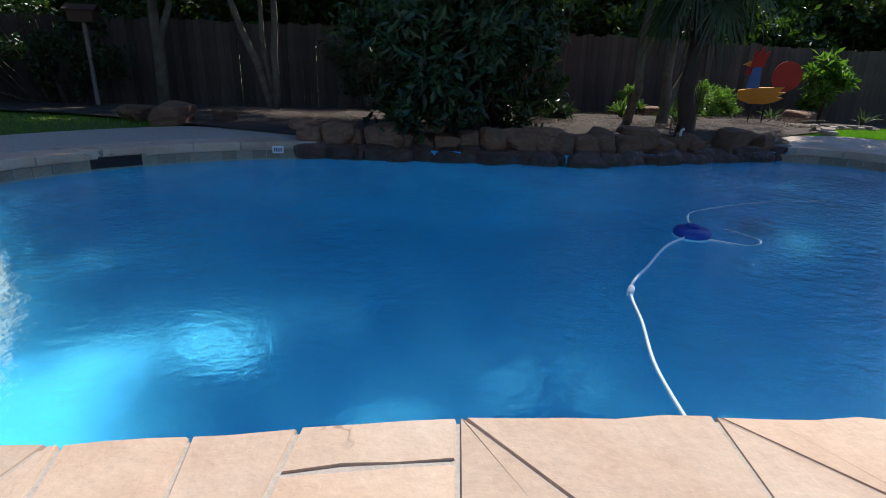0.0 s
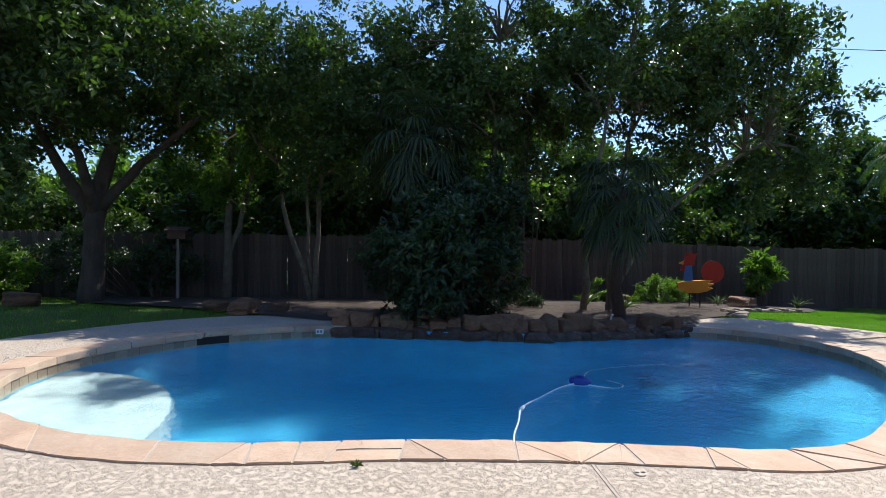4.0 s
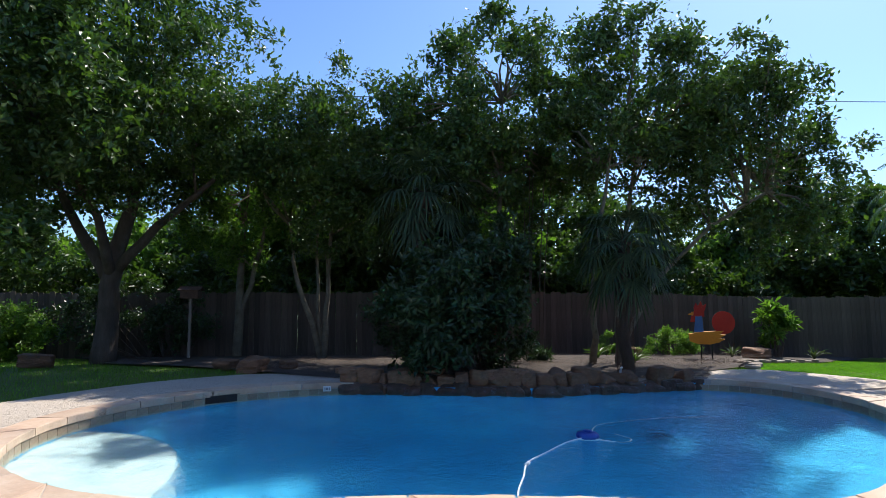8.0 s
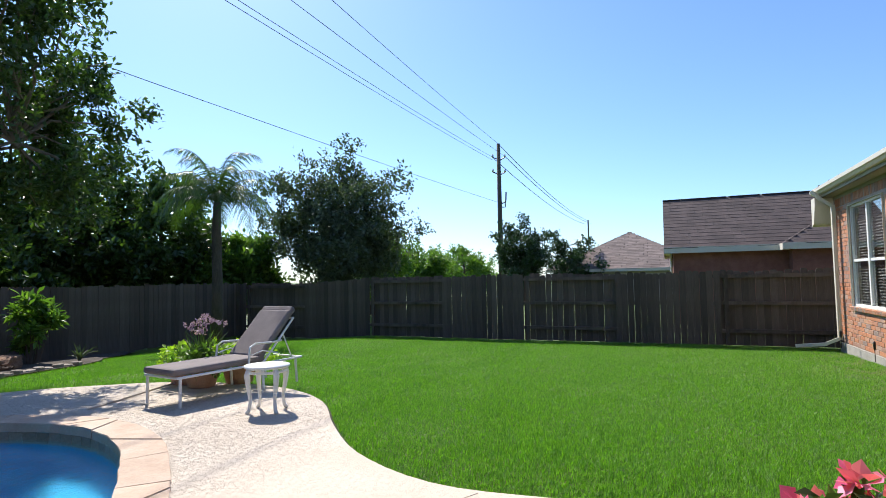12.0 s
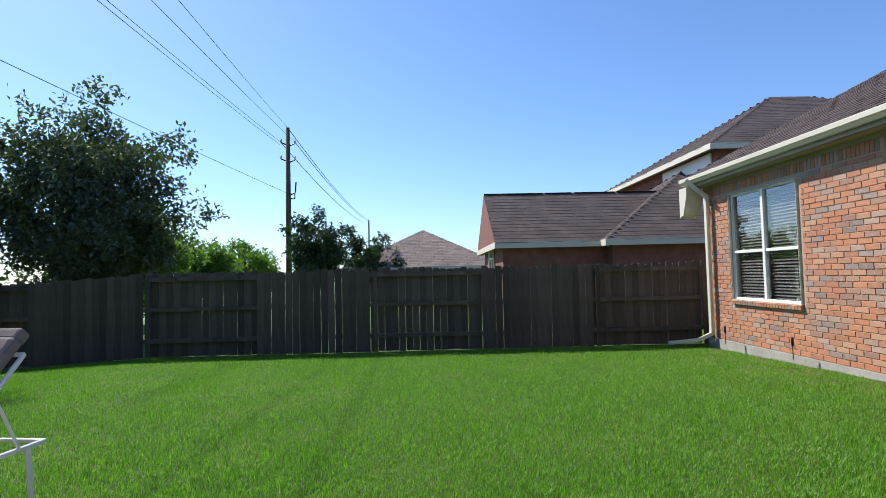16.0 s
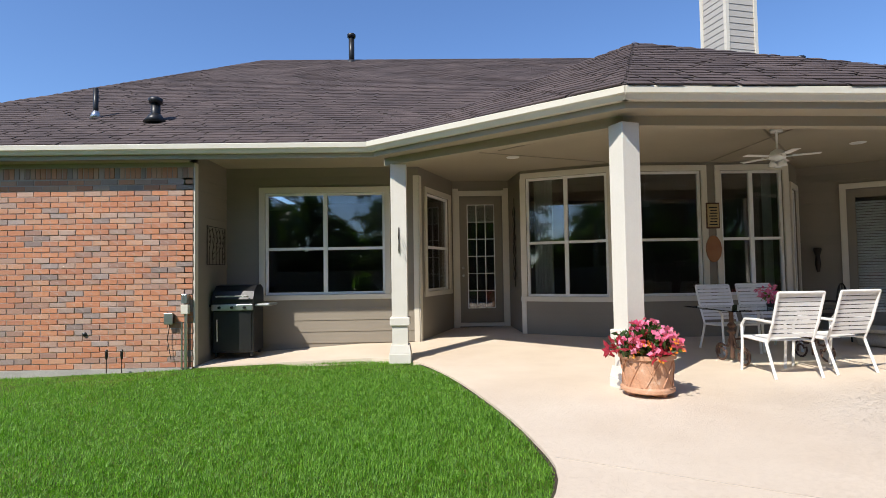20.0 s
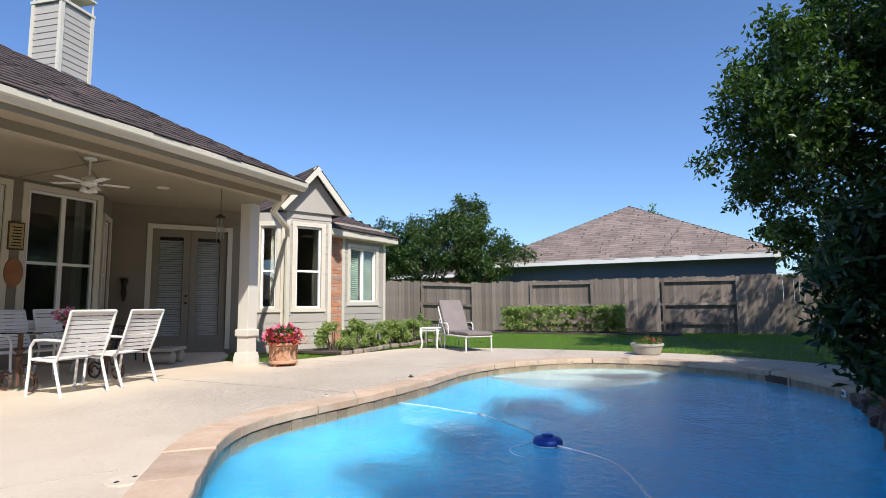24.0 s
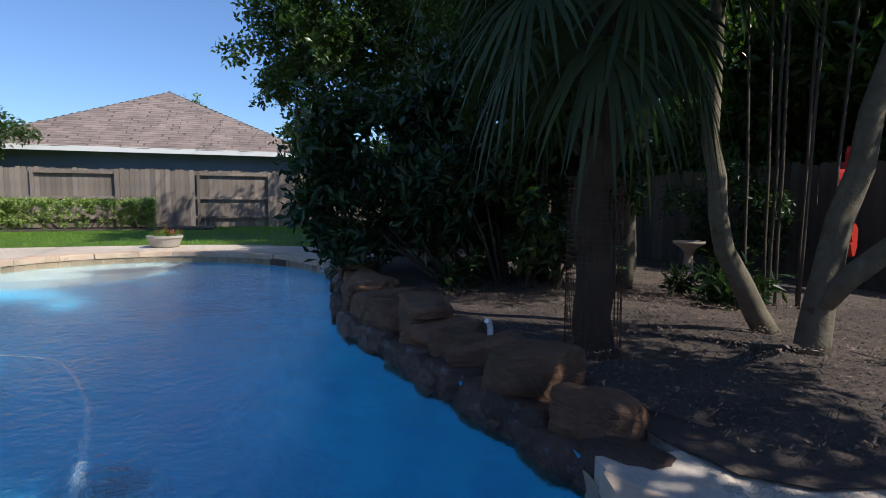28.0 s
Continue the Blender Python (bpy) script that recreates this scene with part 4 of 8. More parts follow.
# oak beside the west lawn
tree(-7.9, 11.1, "large dark oak with a spreading crown in shade", [([(0, 0, -0.1), (0.05, 0, 1.0), (0.1, 0, 2.2), (0.5, -0.1, 3.6), (0.9, -0.3, 5.5)], [0.30, 0.24, 0.21, 0.15, 0.07]), ([(0.08, 0, 1.9), (-0.8, 0.1, 3.2), (-1.6, 0, 5.0)], [0.17, 0.12, 0.05]), ([(0.1, 0, 2.1), (1.2, -0.2, 3.2), (2.6, -0.5, 4.3)], [0.15, 0.1, 0.05]), ([(0.1, 0, 2.0), (0.2, -0.9, 3.3), (0.1, -2.2, 4.6)], [0.14, 0.09, 0.04])], [(-8.1, 10.9, 6.6, 3.7, 4.0, 3.9, 1000), (-9.2, 12.4, 5.6, 3.0, 2.0, 2.4, 300), (-5.6, 10.2, 5.6, 1.9, 2.0, 2.2, 200), (-9.6, 9.6, 5.0, 2.4, 2.4, 2.0, 260), (-7.5, 7.6, 5.4, 2.2, 1.9, 1.9, 230), (-7.3, 6.7, 4.5, 2.0, 1.4, 2.2, 260), (-10.4, 7.4, 4.2, 2.0, 1.6, 1.6, 160)], 50, 0.24, 0.14, OAK_LEAF, BARK, 11, limbs=60)
# wooded backdrop inside the north fence
tree(-5.3, 12.6, "slender tree with a grey trunk by the fence", [([(0, 0, -0.1), (0.05, 0, 1.3), (0.0, 0.1, 3.0), (0.2, 0, 5.0)], [0.13, 0.11, 0.08, 0.04]), ([(0.03, 0, 1.0), (0.4, 0.1, 2.4), (0.8, 0, 4.2)], [0.08, 0.06, 0.03])], [(-4.8, 12.6, 4.6, 1.9, 1.6, 2.2, 260), (-5.6, 12.4, 3.2, 1.2, 1.0, 0.9, 120)], 56, 0.22, 0.12, BRIGHT_LEAF, PALE_BARK, 21, limbs=26)
tree(-2.9, 11.6, "crape myrtle with several pale leaning stems", [([(0, 0, -0.1), (-0.25, 0, 0.9), (-0.7, 0.1, 2.0), (-0.9, 0.2, 3.4)], [0.09, 0.075, 0.055, 0.03]), ([(0.05, 0, -0.1), (0.08, 0, 1.1), (0.15, 0, 2.6), (0.2, 0.1, 4.2)], [0.08, 0.065, 0.05, 0.03]), ([(0, 0.05, -0.1), (-0.1, 0.05, 1.0), (-0.15, 0, 2.2), (-0.2, 0, 3.6)], [0.06, 0.05, 0.04, 0.025])], [(-2.9, 11.7, 4.4, 1.8, 1.6, 2.0, 300), (-2.4, 10.4, 4.9, 1.9, 1.4, 1.5, 300), (-4.1, 10.0, 4.9, 1.6, 1.3, 1.3, 220), (-1.6, 11.6, 3.6, 1.1, 1.1, 1.3, 140)], 56, 0.22, 0.11, OAK_LEAF, PALE_BARK, 23, limbs=26)
tree(0.95, 9.26, "tall evergreen with one slim pale trunk behind the palm", [([(0, 0, -0.1), (0.04, 0.02, 1.2), (0.2, 0.2, 2.6), (0.4, 0.6, 4.2), (0.5, 0.9, 6)], [0.10, 0.075, 0.06, 0.05, 0.025])], [(1.5, 10.2, 6.0, 2.2, 1.9, 1.9, 440), (0.1, 10.3, 4.6, 1.5, 1.4, 1.6, 250), (2.6, 10.8, 4.0, 1.3, 0.9, 1.3, 190), (0.7, 9.6, 4.3, 1.5, 1.1, 1.1, 180), (-1.0, 10.6, 5.3, 1.5, 1.3, 1.5, 230), (1.0, 9.9, 7.0, 1.3, 1.1, 0.9, 110)], 28, 0.19, 0.13, OAK_LEAF, PALE_BARK, 31, limbs=46)
tree(1.95, 10.2, "clump of thin upright bamboo-like stems", [([(a, b, -0.1), (a * 1.2, b, 2), (a * 1.6, b, 4), (a * 2.2, b * 1.2, 5.2)], [0.015, 0.013, 0.010, 0.005]) for a, b in ((0, 0), (0.14, 0.1), (-0.16, 0.05), (0.28, -0.06), (-0.3, -0.04), (0.4, 0.1), (0.06, -0.16))], [(2.9, 10.2, 4.7, 1.3, 1.3, 1.3, 170), (2.0, 10.2, 4.6, 1.0, 0.9, 0.9, 90)], 38, 0.2, 0.11, OAK_LEAF, BARK, 33, limbs=30, limb_r=0.014)
tree(3.50, 8.58, "multi-trunked yaupon leaning over the deck", [([(0, 0, -0.05), (0.05, 0.05, 0.5), (0.1, 0.25, 1.4), (0.35, 0.5, 2.6), (0.6, 0.4, 4.2)], [0.10, 0.075, 0.062, 0.055, 0.035]), ([(0.02, 0, 0.28), (0.45, 0.25, 0.9), (1.1, 0.5, 1.8), (2.2, 0.4, 2.9), (3.3, 0.1, 3.6)], [0.066, 0.055, 0.048, 0.04, 0.025]), ([(-0.45, 0.3, -0.05), (-0.5, -0.12, 0.6), (-0.6, -0.2, 1.3), (-0.5, -0.25, 2.3), (-0.2, -0.2, 4.0)], [0.08, 0.062, 0.053, 0.046, 0.03])], [(4.5, 8.8, 5.4, 1.9, 1.9, 1.8, 420), (6.0, 8.6, 4.6, 1.6, 1.7, 1.6, 320), (8.1, 9.0, 4.1, 1.1, 1.0, 1.3, 170), (7.2, 8.8, 3.5, 1.2, 1.1, 1.3, 220), (3.2, 8.4, 4.7, 1.3, 1.3, 1.2, 190), (5.3, 9.5, 5.2, 1.6, 1.0, 1.3, 200), (2.8, 8.8, 6.3, 1.2, 1.1, 0.9, 130), (3.9, 8.7, 6.7, 1.0, 1.0, 0.8, 90), (5.6, 8.0, 5.9, 1.2, 1.2, 0.9, 110), (6.5, 8.9, 5.6, 0.9, 1.0, 0.8, 80), (4.7, 9.7, 3.6, 1.6, 0.9, 1.1, 110), (6.6, 10.0, 4.6, 1.3, 0.9, 1.2, 75)], 30, 0.17, 0.118, OAK_LEAF, PALE_BARK, 41, limbs=80)


def shrub(name, x, y, label, blobs, per, spread, leaf, mat, seed, category="shrub", stems=14, group="", aspect=0.5, z=None):
    z = ground_z(x, y) if z is None else z
    t = thing(name, pose(x, y, z), label, category, group)
    rng = np.random.default_rng(seed)
    pts = blob_points(blobs, rng) - np.array([x, y, z])
    pts[:, 2] = np.maximum(pts[:, 2], 0.06)
    bm = bmesh.new()
    for q in pts[rng.choice(len(pts), min(stems, len(pts)), replace=False)]:
        q = Vector(q)
        a = Vector((q.x * 0.35, q.y * 0.35, -0.02))
        tube(bm, [a, a.lerp(q, 0.5) + Vector((0, 0, 0.08)), q], [0.018, 0.012, 0.005], 5, False)
    tagged(part("stem", bm, BARK, t), kind="stuff")
    leaf_cloud(pts, per, spread, leaf, mat, t, seed + 1, name="foliage", aspect=aspect)
    return t


shrub("large_shrub", 0.8, 8.1, "large dense dark evergreen shrub overhanging the rocks", [(0.55, 8.1, 1.3, 1.3, 1.15, 1.3, 380), (-0.2, 7.5, 1.2, 0.9, 1.0, 1.1, 200), (-0.25, 6.8, 1.1, 0.65, 0.85, 1.0, 170), (0.9, 8.5, 2.2, 0.95, 0.85, 0.8, 130)], 40, 0.16, 0.13, DARK_LEAF, 51, stems=40, aspect=0.42)
shrub("shrub", 6.25, 12.0, "low rounded bright green bush", [(6.25, 12.0, 0.12, 0.72, 0.55, 0.42, 150)], 60, 0.09, 0.06, BRIGHT_LEAF, 61)
shrub("shrub", 4.5, 12.6, "small bright green bush by the fence", [(4.6, 12.6, 0.0, 0.5, 0.4, 0.35, 60)], 50, 0.08, 0.06, BRIGHT_LEAF, 62)
shrub("shrub", 9.3, 12.4, "broad-leaved bright green shrub by the fence", [(9.3, 12.4, 0.45, 0.6, 0.5, 0.62, 72)], 20, 0.1, 0.24, BRIGHT_LEAF, 63, aspect=0.32)
shrub("shrub", -12.0, 12.2, "sunlit yellow-green shrub beyond the west lawn", [(-11.2, 12.4, 0.35, 1.5, 0.8, 0.75, 260), (-13.4, 12.2, 0.35, 1.4, 0.9, 0.7, 200)], 40, 0.13, 0.10, BRIGHT_LEAF, 64)
shrub("shrub", -6.9, 12.4, "dark shrub in the shade of the oak", [(-6.7, 12.4, 0.7, 1.0, 0.7, 0.9, 160), (-8.9, 12.3, 0.8, 1.2, 0.7, 0.9, 150)], 34, 0.14, 0.10, DARK_LEAF, 65)
shrub("shrub", -1.0, 12.4, "dark shrub against the north fence", [(-0.9, 12.6, 0.8, 1.3, 0.6, 0.9, 200)], 34, 0.14, 0.09, DARK_LEAF, 66)
shrub("shrub", 2.2, 9.6, "low fern-like plants in the mulch", [(1.9, 9.5, 0.15, 0.7, 0.4, 0.22, 60)], 30, 0.1, 0.12, DARK_LEAF, 67, aspect=0.25)


def spiky(name, x, y, r, n, mat, label, seed, width=0.05, lean=0.6, category="plant"):
    t = thing(name, pose(x, y, ground_z(x, y) + 0.03), label, category)
    rng = random.Random(seed)
    for i in range(n):
        bm = bmesh.new()
        a, tilt = rng.uniform(0, 6.283), rng.uniform(0.15, lean)
        L = r * rng.uniform(0.7, 1.1)
        prev = None
        for k in range(5):
            s = k / 4
            rad = L * math.sin(tilt * (0.6 + 0.8 * s)) * s
            zz = L * math.cos(tilt * (0.6 + 0.9 * s)) * s
            w = width * (1 - s) ** 0.7 * (0.6 + 0.8 * s)
            c, sn = math.cos(a), math.sin(a)
            pr = [bm.verts.new((rad * c - w * sn * j, rad * sn + w * c * j, zz + 0.012 * abs(j))) for j in (-1, 0, 1)]
            if prev:
                bm.faces.new((prev[0], prev[1], pr[1], pr[0]))
                bm.faces.new((prev[1], prev[2], pr[2], pr[1]))
            prev = pr
        part("leaf", bm, mat, t)
    return t


weed = spiky("weed", -0.95, 1.25, 0.05, 16, FROND_LEAF, "small green weed sprouting beside the coping", 7, 0.006, 1.2)
weed.matrix_world = pose(-0.95, 1.25, -0.004)
spiky("agave", 3.7, 10.5, 0.5, 26, FROND_LEAF, "spiky green foxtail fern in the mulch", 1, 0.045, 0.8)
spiky("agave", 3.95, 8.95, 0.42, 24, FROND_LEAF, "bright green foxtail fern behind the trunk", 2, 0.04, 0.9)
spiky("agave", 7.8, 11.9, 0.42, 18, SILVER_LEAF, "grey-green agave by the fence", 3, 0.04, 0.9)
spiky("agave", 9.9, 11.7, 0.45, 18, SILVER_LEAF, "grey-green agave beside the rocks", 4, 0.04, 0.9)


def fan_palm(x, y, h, label, fronds, reach, seed, mesh_guard=False, r=0.17, blade=1.0):
    t = thing("fan_palm", pose(x, y, ground_z(x, y)), label, "palm tree")
    rng = random.Random(seed)
    bm = bmesh.new()
    pts = [(0.03 * math.sin(k), 0.03 * math.cos(k * 1.7), -0.1 + (h + 0.1) * k / 14) for k in range(15)]
    tube(bm, pts, [r * (1.12 - 0.2 * k / 14 + (0.06 if k % 2 else 0)) for k in range(15)], 14)
    trunk = part("trunk", bm, PALM_BARK, t, smooth=True)
    bm = bmesh.new()
    for k in range(70):
        a, z = rng.uniform(0, 6.283), h * rng.uniform(0.45, 1.0)
        c, s = math.cos(a), math.sin(a)
        tube(bm, [(r * c, r * s, z), ((r + 0.07) * c, (r + 0.07) * s, z + 0.12)], [0.025, 0.008], 4)
    tagged(part("leaf_stub", bm, PALM_BARK, t, "old leaf bases"), kind="stuff")
    for i in range(fronds):
        a = i * 2.399 + rng.uniform(-0.2, 0.2)
        el = 1.2 - 2.3 * (i / fronds) + rng.uniform(-0.12, 0.12)
        stem = reach * rng.uniform(0.55, 0.8)
        d = Vector((math.cos(a) * math.cos(el), math.sin(a) * math.cos(el), math.sin(el)))
        p0 = Vector((0, 0, h))
        p1 = p0 + d * stem * 0.55 + Vector((0, 0, 0.02))
        p2 = p0 + d * stem - Vector((0, 0, 0.16 * stem))
        bm = bmesh.new()
        tube(bm, [p0, p1, p2], [0.016, 0.012, 0.009], 5, False)
        side = d.cross(Vector((0, 0, 1))).normalized()
        fwd = (p2 - p1).normalized()
        up = side.cross(fwd)
        L = reach * 0.62
        limp = rng.uniform(0.55, 1.35)
        for k in range(26):
            th = radians(-112 + 224 * k / 25 + rng.uniform(-3, 3))
            dr = (fwd * math.cos(th) + side * math.sin(th)).normalized()
            ln = L * (0.72 + 0.28 * math.cos(th)) * rng.uniform(0.8, 1.08)
            wv = dr.cross(up).normalized()
            prev = None
            for s, w in ((0.04, 0.005), (0.4, 0.015), (0.72, 0.010), (1.0, 0.001)):
                sag = limp * max(0, s - 0.25) ** 1.5 * ln * (0.8 + 0.4 * math.sin(k * 2.7 + i))
                c = p2 + dr * ln * s * (1 - 0.22 * limp * max(0, s - 0.4)) + up * 0.02 * s - Vector((0, 0, sag))
                q = (bm.verts.new(c - wv * w * blade), bm.verts.new(c + wv * w * blade))
                if prev:
                    bm.faces.new((prev[0], prev[1], q[1], q[0]))
                prev = q
        part("frond", bm, PALM_LEAF, t)
    if mesh_guard:
        bm = bmesh.new()
        for k in range(30):
            a = k / 30 * 6.283
            tube(bm, [((r + 0.06) * math.cos(a), (r + 0.06) * math.sin(a), 0), ((r + 0.05) * math.cos(a), (r + 0.05) * math.sin(a), 1.0)], 0.0022, 3, False)
        for k in range(34):
            z = 1.0 * k / 33
            tube(bm, [((r + 0.06) * math.cos(a), (r + 0.06) * math.sin(a), z) for a in np.linspace(0, 6.283, 21)], 0.0022, 3, False)
        part("wire_mesh", bm, RUST, t, "dull wire mesh guard")
    return t


fan_palm(3.15, 7.35, 2.35, "fan palm with wire mesh round its trunk and drooping fronds", 40, 0.95, 5, True, 0.095, 1.05)
fan_palm(-0.45, 9.0, 3.6, "taller fan palm with a red-brown trunk", 40, 1.15, 6, False, 0.15, 1.25)


def feather_palm(x, y, h, label, n, reach, seed):
    t = thing("feather_palm", pose(x, y, ground_z(x, y)), label, "palm tree")
    rng = random.Random(seed)
    bm = bmesh.new()
    tube(bm, [(0, 0, -0.1), (0.03, 0, h * 0.4), (0.0, 0.02, h * 0.8), (0, 0, h)], [0.17, 0.14, 0.13, 0.1], 12)
    part("trunk", bm, BARK, t, smooth=True)
    for i in range(n):
        a = i * 2.399
        el = 1.45 - 1.0 * i / n
        bm = bmesh.new()
        p, d = Vector((0, 0, h)), Vector((math.cos(a) * math.cos(el), math.sin(a) * math.cos(el), math.sin(el)))
        spine = [p.copy()]
        for k in range(14):
            d = (d + Vector((0, 0, -0.10 - 0.016 * k))).normalized()
            p = p + d * reach / 14
            spine.append(p.copy())
        tube(bm, spine, [0.02 * (1 - k / 16) for k in range(15)], 4, False)
        for k in range(2, 15):
            for j in range(4):
                q = spine[k - 1].lerp(spine[k], j / 4)
                sd = (spine[k] - spine[k - 1]).cross(Vector((0, 0, 1))).normalized()
                for sg in (-1, 1):
                    L = 0.55 * math.sin(math.pi * (k / 17 + 0.1)) * rng.uniform(0.75, 1.2)
                    tip = q + sd * sg * L * 0.75 + Vector((0, 0, -L * rng.uniform(0.5, 0.95))) + (spine[k] - spine[k - 1]) * 1.2
                    md = q.lerp(tip, 0.5) + Vector((0, 0, 0.06))
                    w = (spine[k] - spine[k - 1]).normalized() * 0.011
                    a1, b1, c1, d1, e1 = (bm.verts.new(v) for v in (q - w, q + w, md + w, md - w, tip))
                    bm.faces.new((a1, b1, c1, d1))
                    bm.faces.new((d1, c1, e1))
        part("frond", bm, PLUME_LEAF, t)
    return t


feather_palm(13.55, 11.4, 4.1, "slender feather palm with arching sunlit fronds", 24, 2.25, 9)

# trees beyond the fences
def far_tree(x, y, top, r, mat, label, seed, n=420, leaf=0.22, z=-0.5):
    h = top - z
    return tree(x, y, label, [([(0, 0, 0), (0.1, 0, h * 0.4), (0, 0.1, h * 0.75)], [0.16, 0.12, 0.05])], [(x, y, z + h * 0.60, r, r, h * 0.40, n), (x + r * 0.5, y, z + h * 0.42, r * 0.7, r * 0.7, h * 0.26, n // 3), (x - r * 0.5, y, z + h * 0.45, r * 0.7, r * 0.7, h * 0.28, n // 3)], 32, 0.28, leaf, mat, BARK, seed, z=z, limbs=20, group="trees beyond the fence")


far_tree(21.9, 12.8, 6.9, 2.75, SILVER_LEAF, "grey-green willow-like tree behind the fence", 71, 950, 0.17)
far_tree(33.0, 14.5, 3.8, 2.6, BRIGHT_LEAF, "low green tree beyond the fence", 72, 260)
far_tree(27.5, 14.6, 4.4, 2.4, BRIGHT_LEAF, "green tree beyond the fence", 73, 260)
far_tree(45.0, 15.5, 4.2, 2.6, BRIGHT_LEAF, "distant low green tree", 74, 220)
far_tree(41.5, 9.5, 5.6, 1.9, DARK_LEAF, "rounded dark green tree near the pole", 75, 360)
far_tree(45.5, 6.6, 5.0, 2.2, DARK_LEAF, "dark green tree near the pole", 76, 240)
far_tree(55.0, 20.0, 4.2, 5.0, BRIGHT_LEAF, "distant hedge of trees", 77, 260)
rt = random.Random(5)
for i, (x, y, top, r, mat) in enumerate([(-15.5, 18.0, 5.2, 2.8, OAK_LEAF), (-11.5, 19.5, 4.6, 2.6, BRIGHT_LEAF), (-7.7, 19.0, 4.6, 2.6, OAK_LEAF), (-4.2, 17.4, 7.2, 2.2, BRIGHT_LEAF), (-1.6, 16.0, 7.8, 2.0, OAK_LEAF), (1.0, 17.2, 7.0, 2.6, BRIGHT_LEAF), (4.2, 18.4, 5.6, 2.6, OAK_LEAF), (7.4, 18.0, 5.2, 2.4, OAK_LEAF), (10.8, 18.6, 3.6, 2.3, BRIGHT_LEAF), (13.6, 18.0, 6.2, 2.3, OAK_LEAF), (16.6, 17.2, 5.6, 2.4, OAK_LEAF), (18.6, 15.4, 3.2, 1.6, BRIGHT_LEAF), (-19.5, 14.0, 6.0, 2.6, OAK_LEAF)]):
    far_tree(x, y, top, r, mat, "leafy tree behind the north fence", 80 + i, 390, 0.26)
shrub("hedge", 0, 15.4, "dense hedge growth behind the north fence", [(-14 + 2.1 * k, 15.4, 1.2, 1.5, 0.9, 1.7, 160) for k in range(13)], 26, 0.25, 0.2, OAK_LEAF, 95, stems=30, z=-0.5)
tree(-17.6, -6.9, "crape myrtle with bare reddish stems behind the west fence", [([(0.2 * k, 0.15 * k, 0), (0.35 * k, 0.5 * k, 1.6), (0.6 * k, 0.9 * k, 3.4)], [0.06, 0.045, 0.02]) for k in (-2, -1, 0.3, 1, 2)], [(-17.6, -6.9, 3.7, 2.3, 3.4, 1.7, 520), (-17.4, -9.8, 3.4, 1.7, 2.2, 1.5, 280), (-17.4, -3.8, 3.3, 1.5, 1.9, 1.3, 240), (-17.5, -4.8, 4.9, 1.1, 1.3, 1.0, 110)], 50, 0.24, 0.17, OAK_LEAF, PALE_BARK, 101, z=0.0, limbs=60, aspect=0.4, limb_r=0.022)
far_tree(-32.0, 2.2, 7.4, 2.0, BRIGHT_LEAF, "green tree behind the neighbouring roof", 103, 200)
far_tree(-17.2, 9.4, 3.4, 1.4, DARK_LEAF, "dark tree by the west fence", 104, 160)
far_tree(-30.0, -14.0, 5.2, 3.0, OAK_LEAF, "distant dark green tree", 105, 160)

# hedges
def hedge(x0, x1, y0, y1, h, label, seed, mat, n):
    rng = np.random.default_rng(seed)
    cx, cy = (x0 + x1) / 2, (y0 + y1) / 2
    t = thing("hedge", pose(cx, cy, ground_z(cx, cy)), label, "hedge")
    p = rng.uniform(0, 1, (n, 3))
    ax = rng.integers(0, 3, n)
    sd = rng.uniform(0.82, 1.0, n)
    p[np.arange(n), ax] = np.where((rng.uniform(size=n) < 0.5) & (ax != 2), 1 - sd, sd)
    pts = np.stack([(p[:, 0] - 0.5) * (x1 - x0), (p[:, 1] - 0.5) * (y1 - y0), 0.1 + p[:, 2] * (h - 0.1)], 1)
    bm = bmesh.new()
    for q in pts[:18]:
        tube(bm, [(q[0], q[1] * 0.3, -0.02), (q[0], q[1] * 0.6, h * 0.5), tuple(q)], [0.015, 0.01, 0.004], 5, False)
    tagged(part("stem", bm, BARK, t), kind="stuff")
    leaf_cloud(pts, 34, 0.06, 0.08, mat, t, seed, name="foliage", aspect=0.55)
    return t


hedge(-14.6, -13.6, -1.8, 2.6, 0.9, "clipped variegated hedge along the west fence", 111, HEDGE_LEAF, 520)
for k, (x, y, r) in enumerate([(-4.2, -2.45, 0.42), (-4.9, -2.25, 0.40), (-5.6, -2.2, 0.42), (-6.5, -2.15, 0.36), (-7.1, -2.0, 0.36), (-7.8, -2.1, 0.4)]):
    shrub("shrub", x, y, "clipped variegated yellow-green shrub in a stone-edged bed", [(x, y, 0.34, r * 1.1, r, 0.32, 120)], 50, 0.06, 0.05, HEDGE_LEAF, 120 + k, group="shrubs along the wing")

# ---- pool edge ----
coping = thing("pool_coping", pose(0, 0, 0), "tan flagstone pool coping with cracked irregular stones", "coping", kind="structure")
rs = random.Random(8)
K = len(pool_in)
seg_len = [(pool_in[(i + 1) % K] - pool_in[i]).length for i in range(K)]
total = sum(seg_len)


def loop_at(s):
    """Inner point and outward normal at a length along the pool's edge."""
    s %= total
    for i in range(K):
        if s <= seg_len[i]:
            break
        s -= seg_len[i]
    a, b = pool_in[i], pool_in[(i + 1) % K]
    p = a.lerp(b, s / seg_len[i])
    t0 = (pool_in[(i + 1) % K] - pool_in[i - 1]).normalized()
    t1 = (pool_in[(i + 2) % K] - pool_in[i]).normalized()
    t = t0.lerp(t1, s / seg_len[i]).normalized()
    return p, Vector((t.y, -t.x))


def rocky(p):
    return -1.75 < p.x < 4.12 and p.y > 6.0


